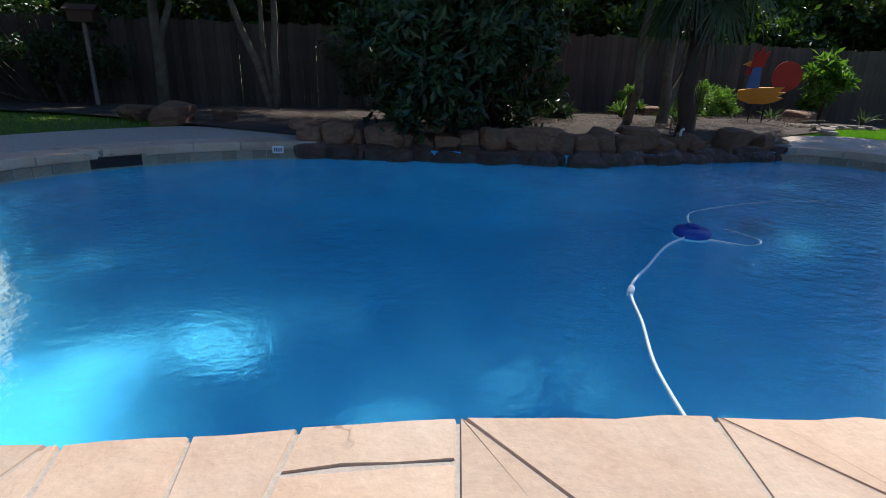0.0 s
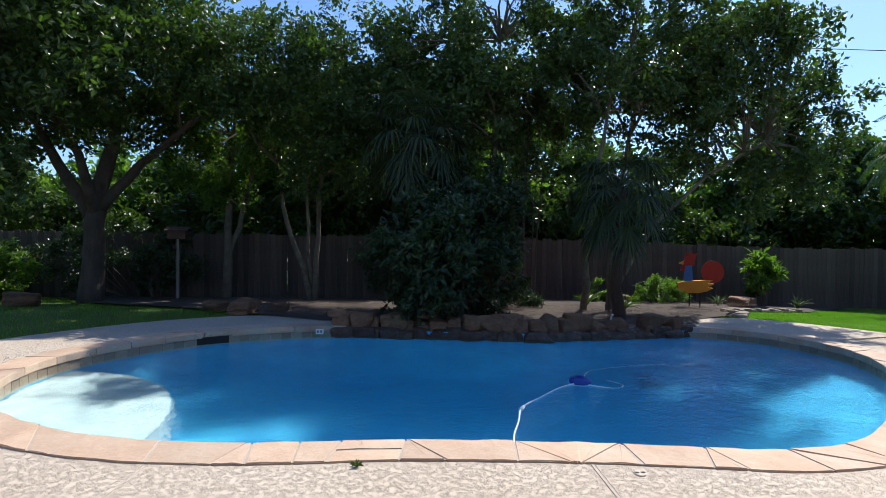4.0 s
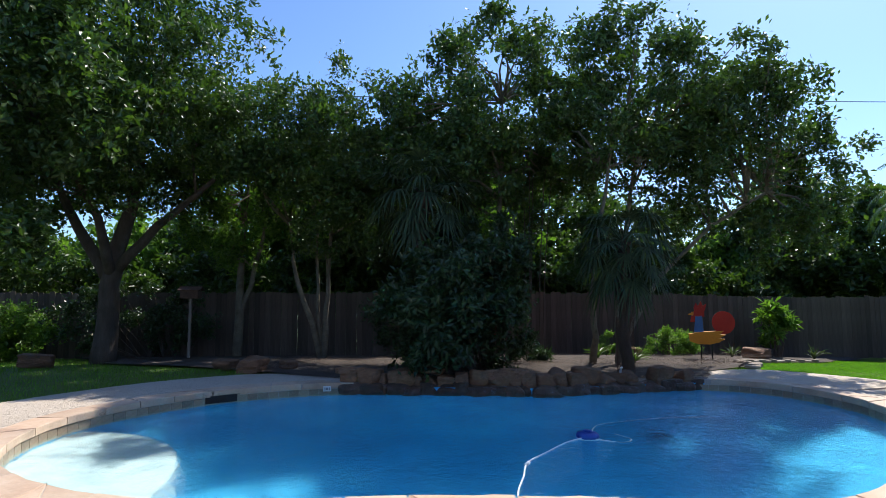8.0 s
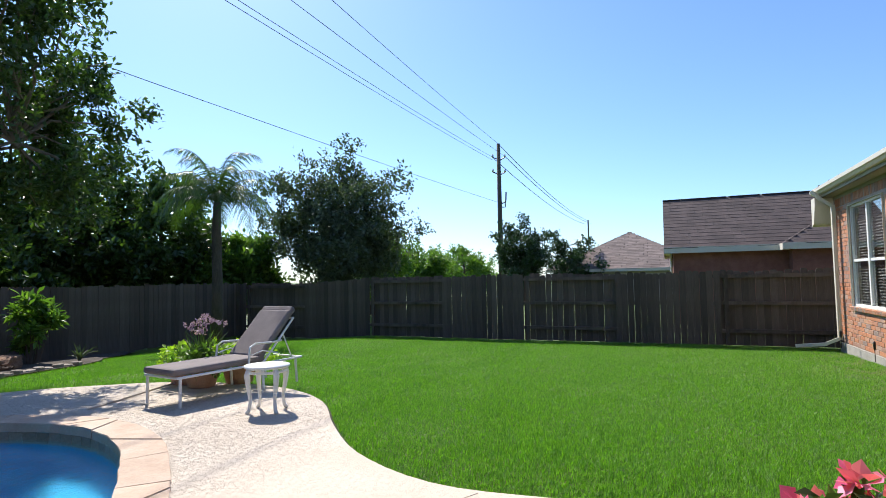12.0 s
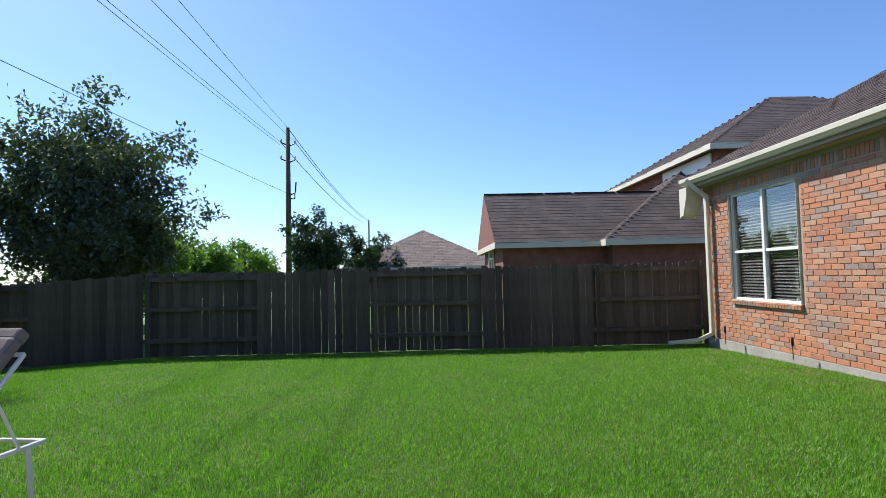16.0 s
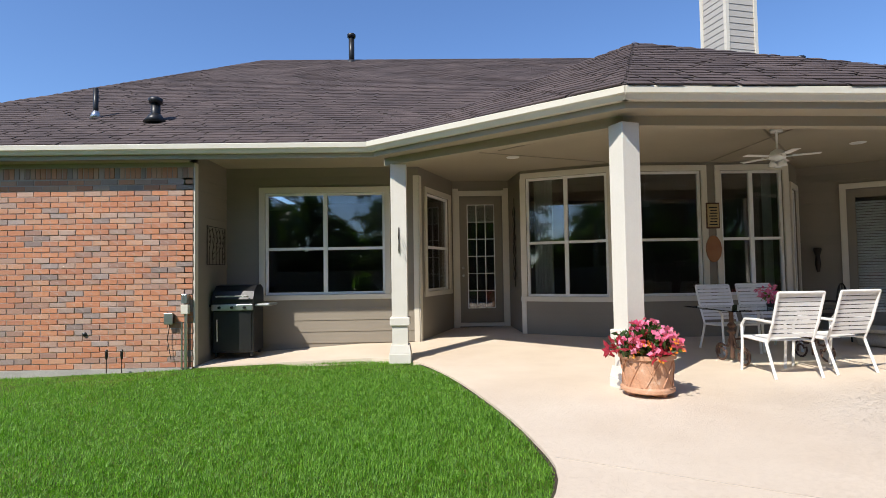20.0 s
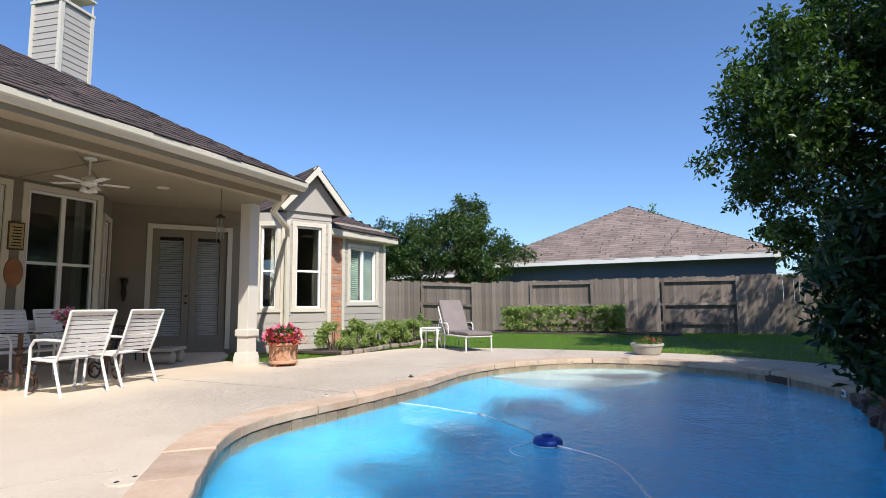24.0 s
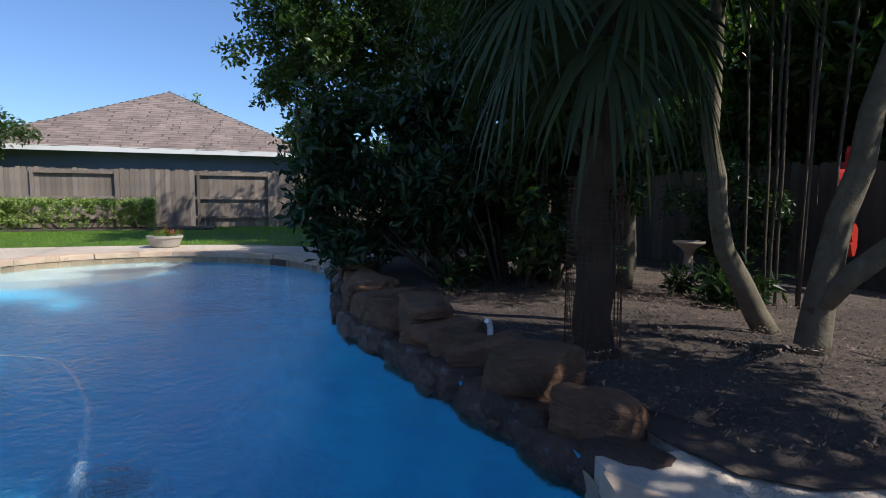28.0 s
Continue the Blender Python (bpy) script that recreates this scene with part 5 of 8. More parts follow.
def stone(s0, s1, w0, w1, skew0=0.0, skew1=0.0, top=0.012):
    """One coping stone between two lengths along the edge and two widths, with skewed ends."""
    bm = bmesh.new()
    n = max(3, int((s1 - s0) / 0.12))
    inner, outer = [], []
    for k in range(n + 1):
        f = k / n
        for row, w, sk in ((inner, w0, 0), (outer, w1, 1)):
            e = (skew0 * (1 - f) + skew1 * f) * w / 0.345
            p, nr = loop_at(s0 + (s1 - s0) * f + e)
            j = rs.uniform(-0.008, 0.008) if 0 < k < n else 0
            row.append(p + nr * (w + j))
    ring = inner + outer[::-1]
    lo = [bm.verts.new((p.x, p.y, -0.065)) for p in ring]
    mid = [bm.verts.new((p.x, p.y, top - 0.01)) for p in ring]
    c = sum(ring, Vector((0, 0))) / len(ring)
    hi = []
    for p in ring:
        q = p + (c - p).normalized() * 0.006
        hi.append(bm.verts.new((q.x, q.y, top + rs.uniform(-0.003, 0.003))))
    m = len(ring)
    for a, b in ((lo, mid), (mid, hi)):
        for i in range(m):
            bm.faces.new((a[i - 1], a[i], b[i], b[i - 1]))
    for k in range(n):
        bm.faces.new((hi[k], hi[k + 1], hi[m - 2 - k], hi[m - 1 - k]))
        bm.faces.new((lo[k + 1], lo[k], lo[m - 1 - k], lo[m - 2 - k]))
    bmesh.ops.recalc_face_normals(bm, faces=bm.faces[:])
    return part("stone", bm, FLAGSTONE, coping)


# joints of the near side: lengths along the water's edge and along the deck's edge
joints = [(0.30, 0.40), (0.90, 0.79), (0.93, 0.98), (1.25, 1.25), (1.53, 1.45), (1.97, 1.93), (1.985, 2.24), (2.72, 2.70), (2.735, 3.04), (3.44, 3.13), (3.46, 3.51), (4.02, 3.95), (4.035, 4.16)]
while joints[-1][0] < total - 0.6:
    a, b = joints[-1]
    a += rs.uniform(0.45, 0.9)
    joints.append((a, max(b + 0.12, a + rs.choice((-0.32, -0.2, -0.06, 0.04, 0.16, 0.3)))))
    if rs.random() < 0.3:
        joints.append((a + 0.015, joints[-1][1] + rs.uniform(0.25, 0.4)))
joints.append((joints[0][0] + total, joints[0][1] + total))
for (a0, b0), (a1, b1) in zip(joints, joints[1:]):
    p, nr = loop_at((a0 + a1 + b0 + b1) / 4)
    if rocky(p):
        continue
    k0, k1 = b0 - a0, b1 - a1
    top = 0.016 + rs.uniform(-0.003, 0.004)
    g = 0.012
    if abs(a0 - 1.53) < 0.001:
        stone(a0 + 0.087 * k0, a1 + 0.087 * k1 - g, -0.03, 0.135, k0, k1, top)
        stone(a0 + 0.087 * k0, a1 + 0.087 * k1 - g, 0.15, 0.315, k0, k1, top - 0.003)
    else:
        stone(a0 + 0.087 * k0, max(a0 + 0.087 * k0 + 0.004, a1 + 0.087 * k1 - g), -0.03, 0.315, k0, k1 - (0.008 if a1 - a0 < 0.05 else 0), top)
bm = bmesh.new()
for a, b in ((-0.01, 0.31),):
    lo, li = offset_loop(pool_in, b), offset_loop(pool_in, a)
    vo, vi = [bm.verts.new((p.x, p.y, 0.010)) for p in lo], [bm.verts.new((p.x, p.y, 0.010)) for p in li]
    vb = [bm.verts.new((p.x, p.y, -0.3)) for p in li]
    for i in range(K):
        if not rocky(pool_in[i]):
            bm.faces.new((vi[i - 1], vi[i], vo[i], vo[i - 1]))
            bm.faces.new((vb[i - 1], vb[i], vi[i], vi[i - 1]))
part("mortar_bed", bm, JOINT, coping)

band = thing("waterline_tiles", pose(0, 0, 0), "brown waterline tile band round the pool", "tiles", kind="structure")
s = 0.0
tile_bm = box_bm(-0.073, 0.073, -0.004, 0.006, -0.07, 0.07, bevel=0.003)
tile_me = bpy.data.meshes.new("tile")
tile_bm.to_mesh(tile_me)
tile_bm.free()
tile_me.materials.append(TILE)
for k in range(int(total / 0.152)):
    p, nr = loop_at(k * total / int(total / 0.152))
    if rocky(p):
        continue
    tl = new("tile", tile_me)
    tl.parent = band
    q = p - nr * 0.012
    tl.matrix_basis = pose(q.x, q.y, -0.145, 0, 0, math.degrees(math.atan2(nr.y, nr.x)) + 90)

# boulders along the planted side
def boulder(x, y, z, rx, ry, rz, seed, turn, label, tilt=0.0, mat=None):
    """A broken block: a sphere pressed onto random planes, with bedding ledges and chipped edges."""
    r = random.Random(seed * 7 + 1)
    planes = [(Vector((sx, 0, 0)), r.uniform(0.8, 1.0)) for sx in (-1, 1)] + [(Vector((0, sy, 0)), r.uniform(0.8, 1.0)) for sy in (-1, 1)] + [(Vector((r.uniform(-0.12, 0.12), r.uniform(-0.12, 0.12), sz)).normalized(), r.uniform(0.8, 0.95)) for sz in (-1, 1)]
    for k in range(9):
        planes.append((Vector((r.gauss(0, 1), r.gauss(0, 1), r.gauss(0, 0.7))).normalized(), r.uniform(0.86, 1.12)))
    bm = bmesh.new()
    bmesh.ops.create_icosphere(bm, subdivisions=4, radius=1.0)
    off = Vector((seed * 3.1, seed * 1.7, 0))
    for v in bm.verts:
        d = v.co.normalized()
        q = d * sum(max(0.0, d.dot(n) / h) ** 18 for n, h in planes) ** (-1 / 18)
        q *= 1 + 0.07 * noise.noise(q * 1.7 + off) + 0.04 * noise.noise(q * 4.0 + off) + 0.018 * noise.noise(q * 11.0 + off)
        side = 1 - abs(d.z)
        f = (q.z * 2.6 + 0.5 * noise.noise(q * 1.3 + off)) % 1.0
        lay = 1 + 0.022 * side * (f - 0.5) * (1 if f < 0.85 else -2)
        v.co = Vector((q.x * rx * lay, q.y * ry * lay, q.z * rz))
    ob = finish("boulder", bm, mat or ROCK)
    ob.matrix_world = pose(x, y, z, tilt, r.uniform(-5, 5), turn)
    return tagged(ob, label, "rock", "boulders along the pool edge")


rb = random.Random(12)
s = 0.0
k = 0
while s < total:
    p, nr = loop_at(s)
    if rocky(p) and p.x < 3.9:
        w = rb.choice((0.12, 0.14, 0.16, 0.19, 0.23))
        ang = math.degrees(math.atan2(nr.y, nr.x)) - 90
        q = p + nr * rb.uniform(0.12, 0.17)
        boulder(q.x, q.y, -0.15 + rb.uniform(-0.02, 0.03), w * 1.25, 0.23, rb.uniform(0.13, 0.18), k, ang + rb.uniform(-10, 10), "wet dark brown rock at the waterline", 0.0, WET_ROCK)
        q = p + nr * rb.uniform(0.20, 0.28)
        if not 3.3 < p.x < 4.0:
            boulder(q.x, q.y, rb.uniform(-0.03, 0.07), w * rb.uniform(0.95, 1.3), rb.uniform(0.18, 0.26), rb.uniform(0.12, 0.19), k + 50, ang + rb.uniform(-22, 22), "reddish-brown sandstone block edging the planting bed", rb.uniform(-14, 10))
        if k % 5 == 1 and p.x < 3.0:
            q = p + nr * 0.27
            boulder(q.x, q.y, 0.17, 0.26, 0.18, 0.06, k + 90, ang + rb.uniform(-30, 30), "flat stone slab lying on the boulders", rb.uniform(-8, 8))
        s += w * 1.45
        k += 1
    else:
        s += 0.05
boulder(3.50, 6.80, 0.05, 0.21, 0.21, 0.19, 203, 8, "big squared red sandstone block by the palm")
boulder(4.16, 6.80, -0.10, 0.19, 0.15, 0.13, 205, 14, "dark wet rock at the end of the coping", 0.0, WET_ROCK)
boulder(3.94, 6.86, 0.0, 0.19, 0.17, 0.15, 201, 30, "reddish sandstone block where the coping begins", -8)
for i, (x, y, r) in enumerate([(5.2, 12.3, 0.32), (8.3, 11.7, 0.4), (-3.6, 8.2, 0.3), (-3.0, 8.5, 0.22), (-4.3, 8.8, 0.25), (-8.6, 9.9, 0.34)]):
    boulder(x, y, ground_z(x, y) + r * 0.35, r, r * 0.8, r * 0.5, 210 + i, i * 40, "grey-brown boulder in the planting bed")
# capped pipe among the rocks
bm = bmesh.new()
tube(bm, [(0, 0, 0), (0, 0, 0.2), (0.01, 0, 0.235), (0.035, 0, 0.25)], 0.017, 10)
pvc = finish("pipe_stub", bm, WHITE)
pvc.matrix_world = pose(2.86, 6.86, -0.06, 0, 0, -60)
tagged(pvc, "short white plastic pipe elbow among the rocks", "pipe")
# flat edging stones of the beds
def edging(x, y, L, W, h, turn, seed, label, group):
    bm = bmesh.new()
    n = 9
    r = random.Random(seed)
    pts = [(L * math.cos(a) * r.uniform(0.8, 1.05), W * math.sin(a) * r.uniform(0.8, 1.05)) for a in (6.283 * k / n for k in range(n))]
    f = bm.faces.new([bm.verts.new((a, b, 0)) for a, b in pts])
    e = bmesh.ops.extrude_face_region(bm, geom=[f])
    vs = [v for v in e["geom"] if isinstance(v, bmesh.types.BMVert)]
    for v in vs:
        v.co.z = h + r.uniform(-0.01, 0.01)
    bmesh.ops.recalc_face_normals(bm, faces=bm.faces[:])
    bmesh.ops.bevel(bm, geom=bm.edges[:], offset=0.012, segments=1, affect="EDGES")
    ob = finish("edging_stone", bm, EDGE_STONE)
    ob.matrix_world = pose(x, y, ground_z(x, y) - 0.01, r.uniform(-4, 4), r.uniform(-4, 4), turn)
    return tagged(ob, label, "stone", group)


line = [(5.9, 8.05), (6.25, 8.45), (6.4, 8.95), (6.55, 9.5), (6.9, 10.0), (7.5, 10.3), (8.2, 10.6), (8.9, 10.85), (9.6, 11.1)]
for i in range(len(line) - 1):
    for j in range(3):
        f = j / 3
        x, y = line[i][0] + (line[i + 1][0] - line[i][0]) * f, line[i][1] + (line[i + 1][1] - line[i][1]) * f
        edging(x, y, 0.16, 0.1, 0.06 + 0.03 * ((i + j) % 2), 30 * i + 40 * j, i * 7 + j, "flat tan edging stone along the flower bed", "bed edging stones")
for i in range(14):
    edging(-3.7 - 0.36 * i, -1.78 + 0.06 * math.sin(i) - 0.012 * i, 0.19, 0.09, 0.09, 8 * (i % 3), 300 + i, "flat grey-tan edging stone along the shrub bed", "shrub bed edging stones")
bm = bmesh.new()
bedw = [(-3.6, -1.85), (-5.5, -1.9), (-8.6, -2.05), (-8.8, -2.9), (-7.2, -3.0), (-5.6, -3.2), (-4.75, -2.95), (-3.7, -3.4)]
f = bm.faces.new([bm.verts.new((x, y, ground_z(x, y) + 0.0)) for x, y in bedw])
r = bmesh.ops.extrude_face_region(bm, geom=[f])
for v in r["geom"]:
    if isinstance(v, bmesh.types.BMVert):
        v.co.z += 0.05
bmesh.ops.recalc_face_normals(bm, faces=bm.faces[:])
tagged(finish("shrub_bed", bm, MULCH), "mulched shrub bed below the wing windows", "mulch bed", kind="structure")
bm = box_bm(-15.0, -13.2, -2.4, 4.4, ground_z(-14, 2) - 0.05, ground_z(-14, 2) + 0.02)
tagged(finish("hedge_bed", bm, MULCH), "mulched strip below the west hedge", "mulch bed", kind="structure")

# deck joints and valve covers
for i, (a, b) in enumerate([((0.53, 1.34), (0.45, -2.6)), ((-2.22, 1.36), (-2.5, -1.9)), ((3.62, 1.66), (5.15, 0.78)), ((-4.65, 3.2), (-6.35, 2.9)), ((5.9, 5.6), (7.7, 6.1))]):
    d = Vector(b) - Vector(a)
    L = d.length
    w = 0.009 if i == 0 else 0.0015
    bm = box_bm(0, L, -w, w, -0.02, 0.002)
    if i == 0:
        bx(bm, 0, L, -w - 0.004, -w - 0.001, -0.02, 0.004)
        bx(bm, 0, L, w + 0.001, w + 0.004, -0.02, 0.004)
    ob = finish("deck_joint", bm, JOINT)
    ob.matrix_world = pose(a[0], a[1], 0.001, 0, 0, math.degrees(math.atan2(d.y, d.x)))
    tagged(ob, "narrow control joint across the concrete deck", "joint", kind="structure")
for x, y, r in ((3.74, 1.9, 0.115), (0.77, 1.09, 0.037)):
    t = thing("valve_cover", pose(x, y, 0), "round cream plastic cover set in the deck", "deck cover")
    bm = bmesh.new()
    lathe(bm, [(r, 0.0), (r, 0.006), (r - 0.006, 0.010), (r * 0.55, 0.008), (0.004, 0.010)], 28)
    part("lid", bm, LID, t, smooth=False)
    for sx in (-1, 1):
        part("finger_hole", box_bm(sx * r * 0.5 - 0.012, sx * r * 0.5 + 0.012, -0.008, 0.008, 0.009, 0.0125), BLACK, t)
sk_t = thing("skimmer", pose(-3.4, 5.96, 0, 0, 0, 31), "dark skimmer mouth in the pool wall", "skimmer", kind="structure")
part("mouth", box_bm(-0.22, 0.22, -0.02, 0.02, -0.17, -0.05), BLACK, sk_t)
part("frame", box_bm(-0.26, 0.26, -0.012, 0.012, -0.2, -0.04), TILE, sk_t)
sg = thing("depth_marker", pose(-1.96, 6.50, -0.06, 0, 0, 4), "white depth marker tile with dark strokes", "sign")
part("tile", box_bm(-0.06, 0.06, -0.03, -0.012, -0.04, 0.04, bevel=0.004), WHITE, sg)
for k in range(4):
    part("stroke", box_bm(-0.04 + 0.022 * k, -0.028 + 0.022 * k, -0.034, -0.029, -0.02, 0.02), BLUE_WALL, sg)

# two dark mottled patches on the pool floor, both built as drain covers
for x, y, r in ((0.75, 3.95, 0.12), (2.62, 4.86, 0.17)):
    z = -0.16 + min(basin_depth(x, y) + 0.16, 0)
    t = thing("pool_drain", pose(x, y, z + 0.012), "round dark slotted disc standing for a dark patch on the pool floor", "drain", "pool drains")
    bm = bmesh.new()
    lathe(bm, [(r, -0.02), (r, 0.012), (r * 0.9, 0.022), (r * 0.86, 0.01), (0.004, 0.01)], 24)
    part("cover", bm, BLUE_WALL, t)
    for k in range(14):
        a = 6.283 * k / 14
        part("slot", box_bm(r * 0.25, r * 0.82, -0.01 * r / 0.12, 0.01 * r / 0.12, 0.009, 0.0125, m=pose(0, 0, 0, 0, 0, math.degrees(a))), BLACK, t)

# floating pool cleaner and its hose
BLUE = surface("blue_plastic", (0.01, 0.05, 0.30), (0.015, 0.07, 0.36), 5, 60, 0.35, 0.05)
HOSE = surface("white_hose", (0.66, 0.72, 0.76), (0.76, 0.8, 0.82), 6, 60, 0.5, 0.1)
cl = thing("pool_cleaner", pose(1.3, 3.78, WATER_Z), "blue floating pool cleaner head on white hoses", "pool cleaner")
bm = bmesh.new()
lathe(bm, [(0.07, -0.05), (0.11, -0.03), (0.125, 0.0), (0.125, 0.022), (0.11, 0.042), (0.06, 0.056), (0.02, 0.06)], 28)
part("float_ring", bm, BLUE, cl, smooth=True)
bm = bmesh.new()
lathe(bm, [(0.045, 0.052), (0.05, 0.068), (0.02, 0.075)], 18)
part("cap", bm, BLUE, cl, smooth=True)
bm = bmesh.new()
lathe(bm, [(0.11, -0.07), (0.125, -0.055), (0.11, -0.035)], 24)
part("skirt", bm, HOSE, cl, "pale lower skirt", True)
def hose(pts, label, sink=0.0):
    bm = bmesh.new()
    v = [Vector((*p, 0)) for p in pts]
    fine = []
    for i in range(len(v) - 1):
        p0, p1, p2, p3 = v[max(i - 1, 0)], v[i], v[i + 1], v[min(i + 2, len(v) - 1)]
        for s in range(10):
            t = s / 10
            fine.append(0.5 * ((2 * p1) + (p2 - p0) * t + (2 * p0 - 5 * p1 + 4 * p2 - p3) * t * t + (3 * p1 - p0 - 3 * p2 + p3) * t ** 3))
    fine = [Vector((p.x - 1.3, p.y - 3.78, 0.003 - sink * (i / len(fine)) ** 1.5)) for i, p in enumerate(fine)]
    tube(bm, fine, 0.008, 8)
    part("hose", bm, HOSE, cl, label, True)
hose([(1.2, 3.7), (0.98, 3.53), (0.7, 3.2), (0.45, 2.89), (0.33, 2.5), (0.21, 2.12), (0.14, 1.66)], "white ribbed supply hose")
hose([(1.36, 3.86), (1.56, 4.28), (1.86, 4.5), (2.5, 4.75), (3.05, 4.86), (3.4, 4.92)], "white trailing hose", 0.3)
hose([(1.35, 3.65), (1.6, 3.55), (1.75, 3.7), (1.66, 3.98)], "white sweep tail", 0.08)
bm = bmesh.new()
tube(bm, [(0.46 - 1.3, 2.9 - 3.78, 0.0), (0.41 - 1.3, 2.81 - 3.78, 0.0)], [0.018, 0.018], 10)
part("connector", bm, HOSE, cl, smooth=True)

# ---- house details ----
def eave(name, pts, label, z=3.0):
    """Fascia board, gutter with a rolled lip, and seams along an eave line (outside on its left)."""
    t = thing(name, pose(0, 0, 0), label, "gutter", kind="structure")
    for a, b in zip(pts, pts[1:]):
        m, L = wall_frame(a, b)
        bm = box_bm(0, L, -0.03, 0.0, z + 0.03, z + 0.22)
        bm.transform(m)
        part("fascia", bm, SOFFIT, t)
        prof = [(0.0, z + 0.10), (0.07, z + 0.10), (0.10, z + 0.145), (0.125, z + 0.16), (0.13, z + 0.225), (0.115, z + 0.235), (0.108, z + 0.22), (0.0, z + 0.22)]
        bm = bmesh.new()
        ends = [[bm.verts.new((u, y, zz)) for y, zz in prof] for u in (-0.04, L + 0.04)]
        n = len(prof)
        for i in range(n):
            bm.faces.new((ends[0][i - 1], ends[0][i], ends[1][i], ends[1][i - 1]))
        bm.faces.new(ends[0])
        bm.faces.new(ends[1][::-1])
        bmesh.ops.recalc_face_normals(bm, faces=bm.faces[:])
        bm.transform(m)
        part("gutter", bm, GUTTER, t)
    return t


eave("main_eave", [(6.75, -3.54), (16.15, -3.54)], "cream painted gutter along the brick wall", 2.97)
eave("patio_eave", [(-1.48, -1.22), (3.94, -1.02), (6.78, -3.26)], "cream painted gutter round the covered patio", 2.92)
pb = thing("patio_beam", pose(0, 0, 0), "tan painted beam and soffit carrying the patio roof", "beam", kind="structure")
for a, b in (((-1.4, -1.58), (3.84, -1.36)), ((3.84, -1.36), (6.66, -3.5))):
    m, L = wall_frame(a, b)
    bm = box_bm(0, L, -0.14, 0.0, 2.86, 3.19)
    bm.transform(m)
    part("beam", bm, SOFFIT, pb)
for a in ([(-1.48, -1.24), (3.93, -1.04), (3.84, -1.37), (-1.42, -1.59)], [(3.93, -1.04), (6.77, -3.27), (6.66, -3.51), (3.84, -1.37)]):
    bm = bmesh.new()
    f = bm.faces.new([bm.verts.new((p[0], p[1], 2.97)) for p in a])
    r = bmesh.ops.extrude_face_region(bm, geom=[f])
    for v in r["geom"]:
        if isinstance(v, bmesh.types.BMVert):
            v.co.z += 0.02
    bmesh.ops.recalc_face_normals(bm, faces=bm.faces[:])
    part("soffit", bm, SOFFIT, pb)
# frieze shadow board over the bricks
bm = box_bm(0, L_BR, 0.004, 0.02, 2.93, 3.0)
bm.transform(M_BR)
tagged(finish("trim", bm, SOFFIT), "tan frieze board above the bricks", "trim", kind="structure")
bm = box_bm(0, L_BR + 0.02, -0.1, 0.03, -0.6, -0.105)
for v in bm.verts:
    v.co.z -= 0.002 * v.co.x if v.co.z > -0.4 else 0
bm.transform(M_BR)
tagged(finish("foundation", bm, CONCRETE), "stained grey concrete foundation edge", "foundation", kind="structure")


def downspout(pts, label, r=0.045):
    t = thing("downspout", pose(*pts[-1]), label, "downspout")
    v = [Vector(p) - Vector(pts[-1]) for p in pts]
    for a, b in zip(v, v[1:]):
        d = b - a
        bm = box_bm(-0.05, 0.05, -0.036, 0.036, -0.03, d.length + 0.03, bevel=0.008)
        bm.transform(Matrix.Translation(a) @ d.to_track_quat("Z", "Y").to_matrix().to_4x4())
        part("pipe", bm, GUTTER, t)
    return t


downspout([(15.72, -3.36, 3.12), (15.68, -3.5, 2.96), (15.62, -3.70, 2.78), (15.62, -3.70, -0.02), (15.72, -3.45, -0.16), (16.0, -3.0, -0.24)], "cream square downspout at the brick corner")
downspout([(-1.5, -1.5, 3.12), (-2.1, -2.4, 2.86), (-3.5, -3.28, 2.78), (-3.62, -3.36, 2.6), (-3.62, -3.36, 0.05)], "cream downspout beside the gabled bay")
# boxed eave return at the brick corner
t = thing("eave_return", pose(15.95, -3.45, 2.4), "cream boxed eave return board", "trim", kind="structure")
bm = bmesh.new()
f = bm.faces.new([bm.verts.new(p) for p in ((0, 0.0, 0.62), (0.32, 0.0, 0.62), (0.32, 0.0, 0.0), (0.16, 0.0, 0.05), (0.0, 0.0, 0.45))])
e = bmesh.ops.extrude_face_region(bm, geom=[f])
for v in e["geom"]:
    if isinstance(v, bmesh.types.BMVert):
        v.co.y -= 0.35
bmesh.ops.recalc_face_normals(bm, faces=bm.faces[:])
part("board", bm, TRIM, t)

# battens on the patio ceiling
for a, b in (((3.75, -1.5), (2.76, -4.85)), ((6.3, -3.6), (2.9, -4.9)), ((2.6, -1.55), (4.9, -3.9)), ((1.0, -1.7), (1.0, -4.9)), ((-0.4, -4.8), (2.4, -1.6))):
    m, L = wall_frame(a, b)
    bm = box_bm(0, L, -0.012, 0.012, 3.152, 3.164)
    bm.transform(m)
    tagged(finish("trim", bm, SIDING), "thin painted batten on the patio ceiling", "trim", kind="structure")

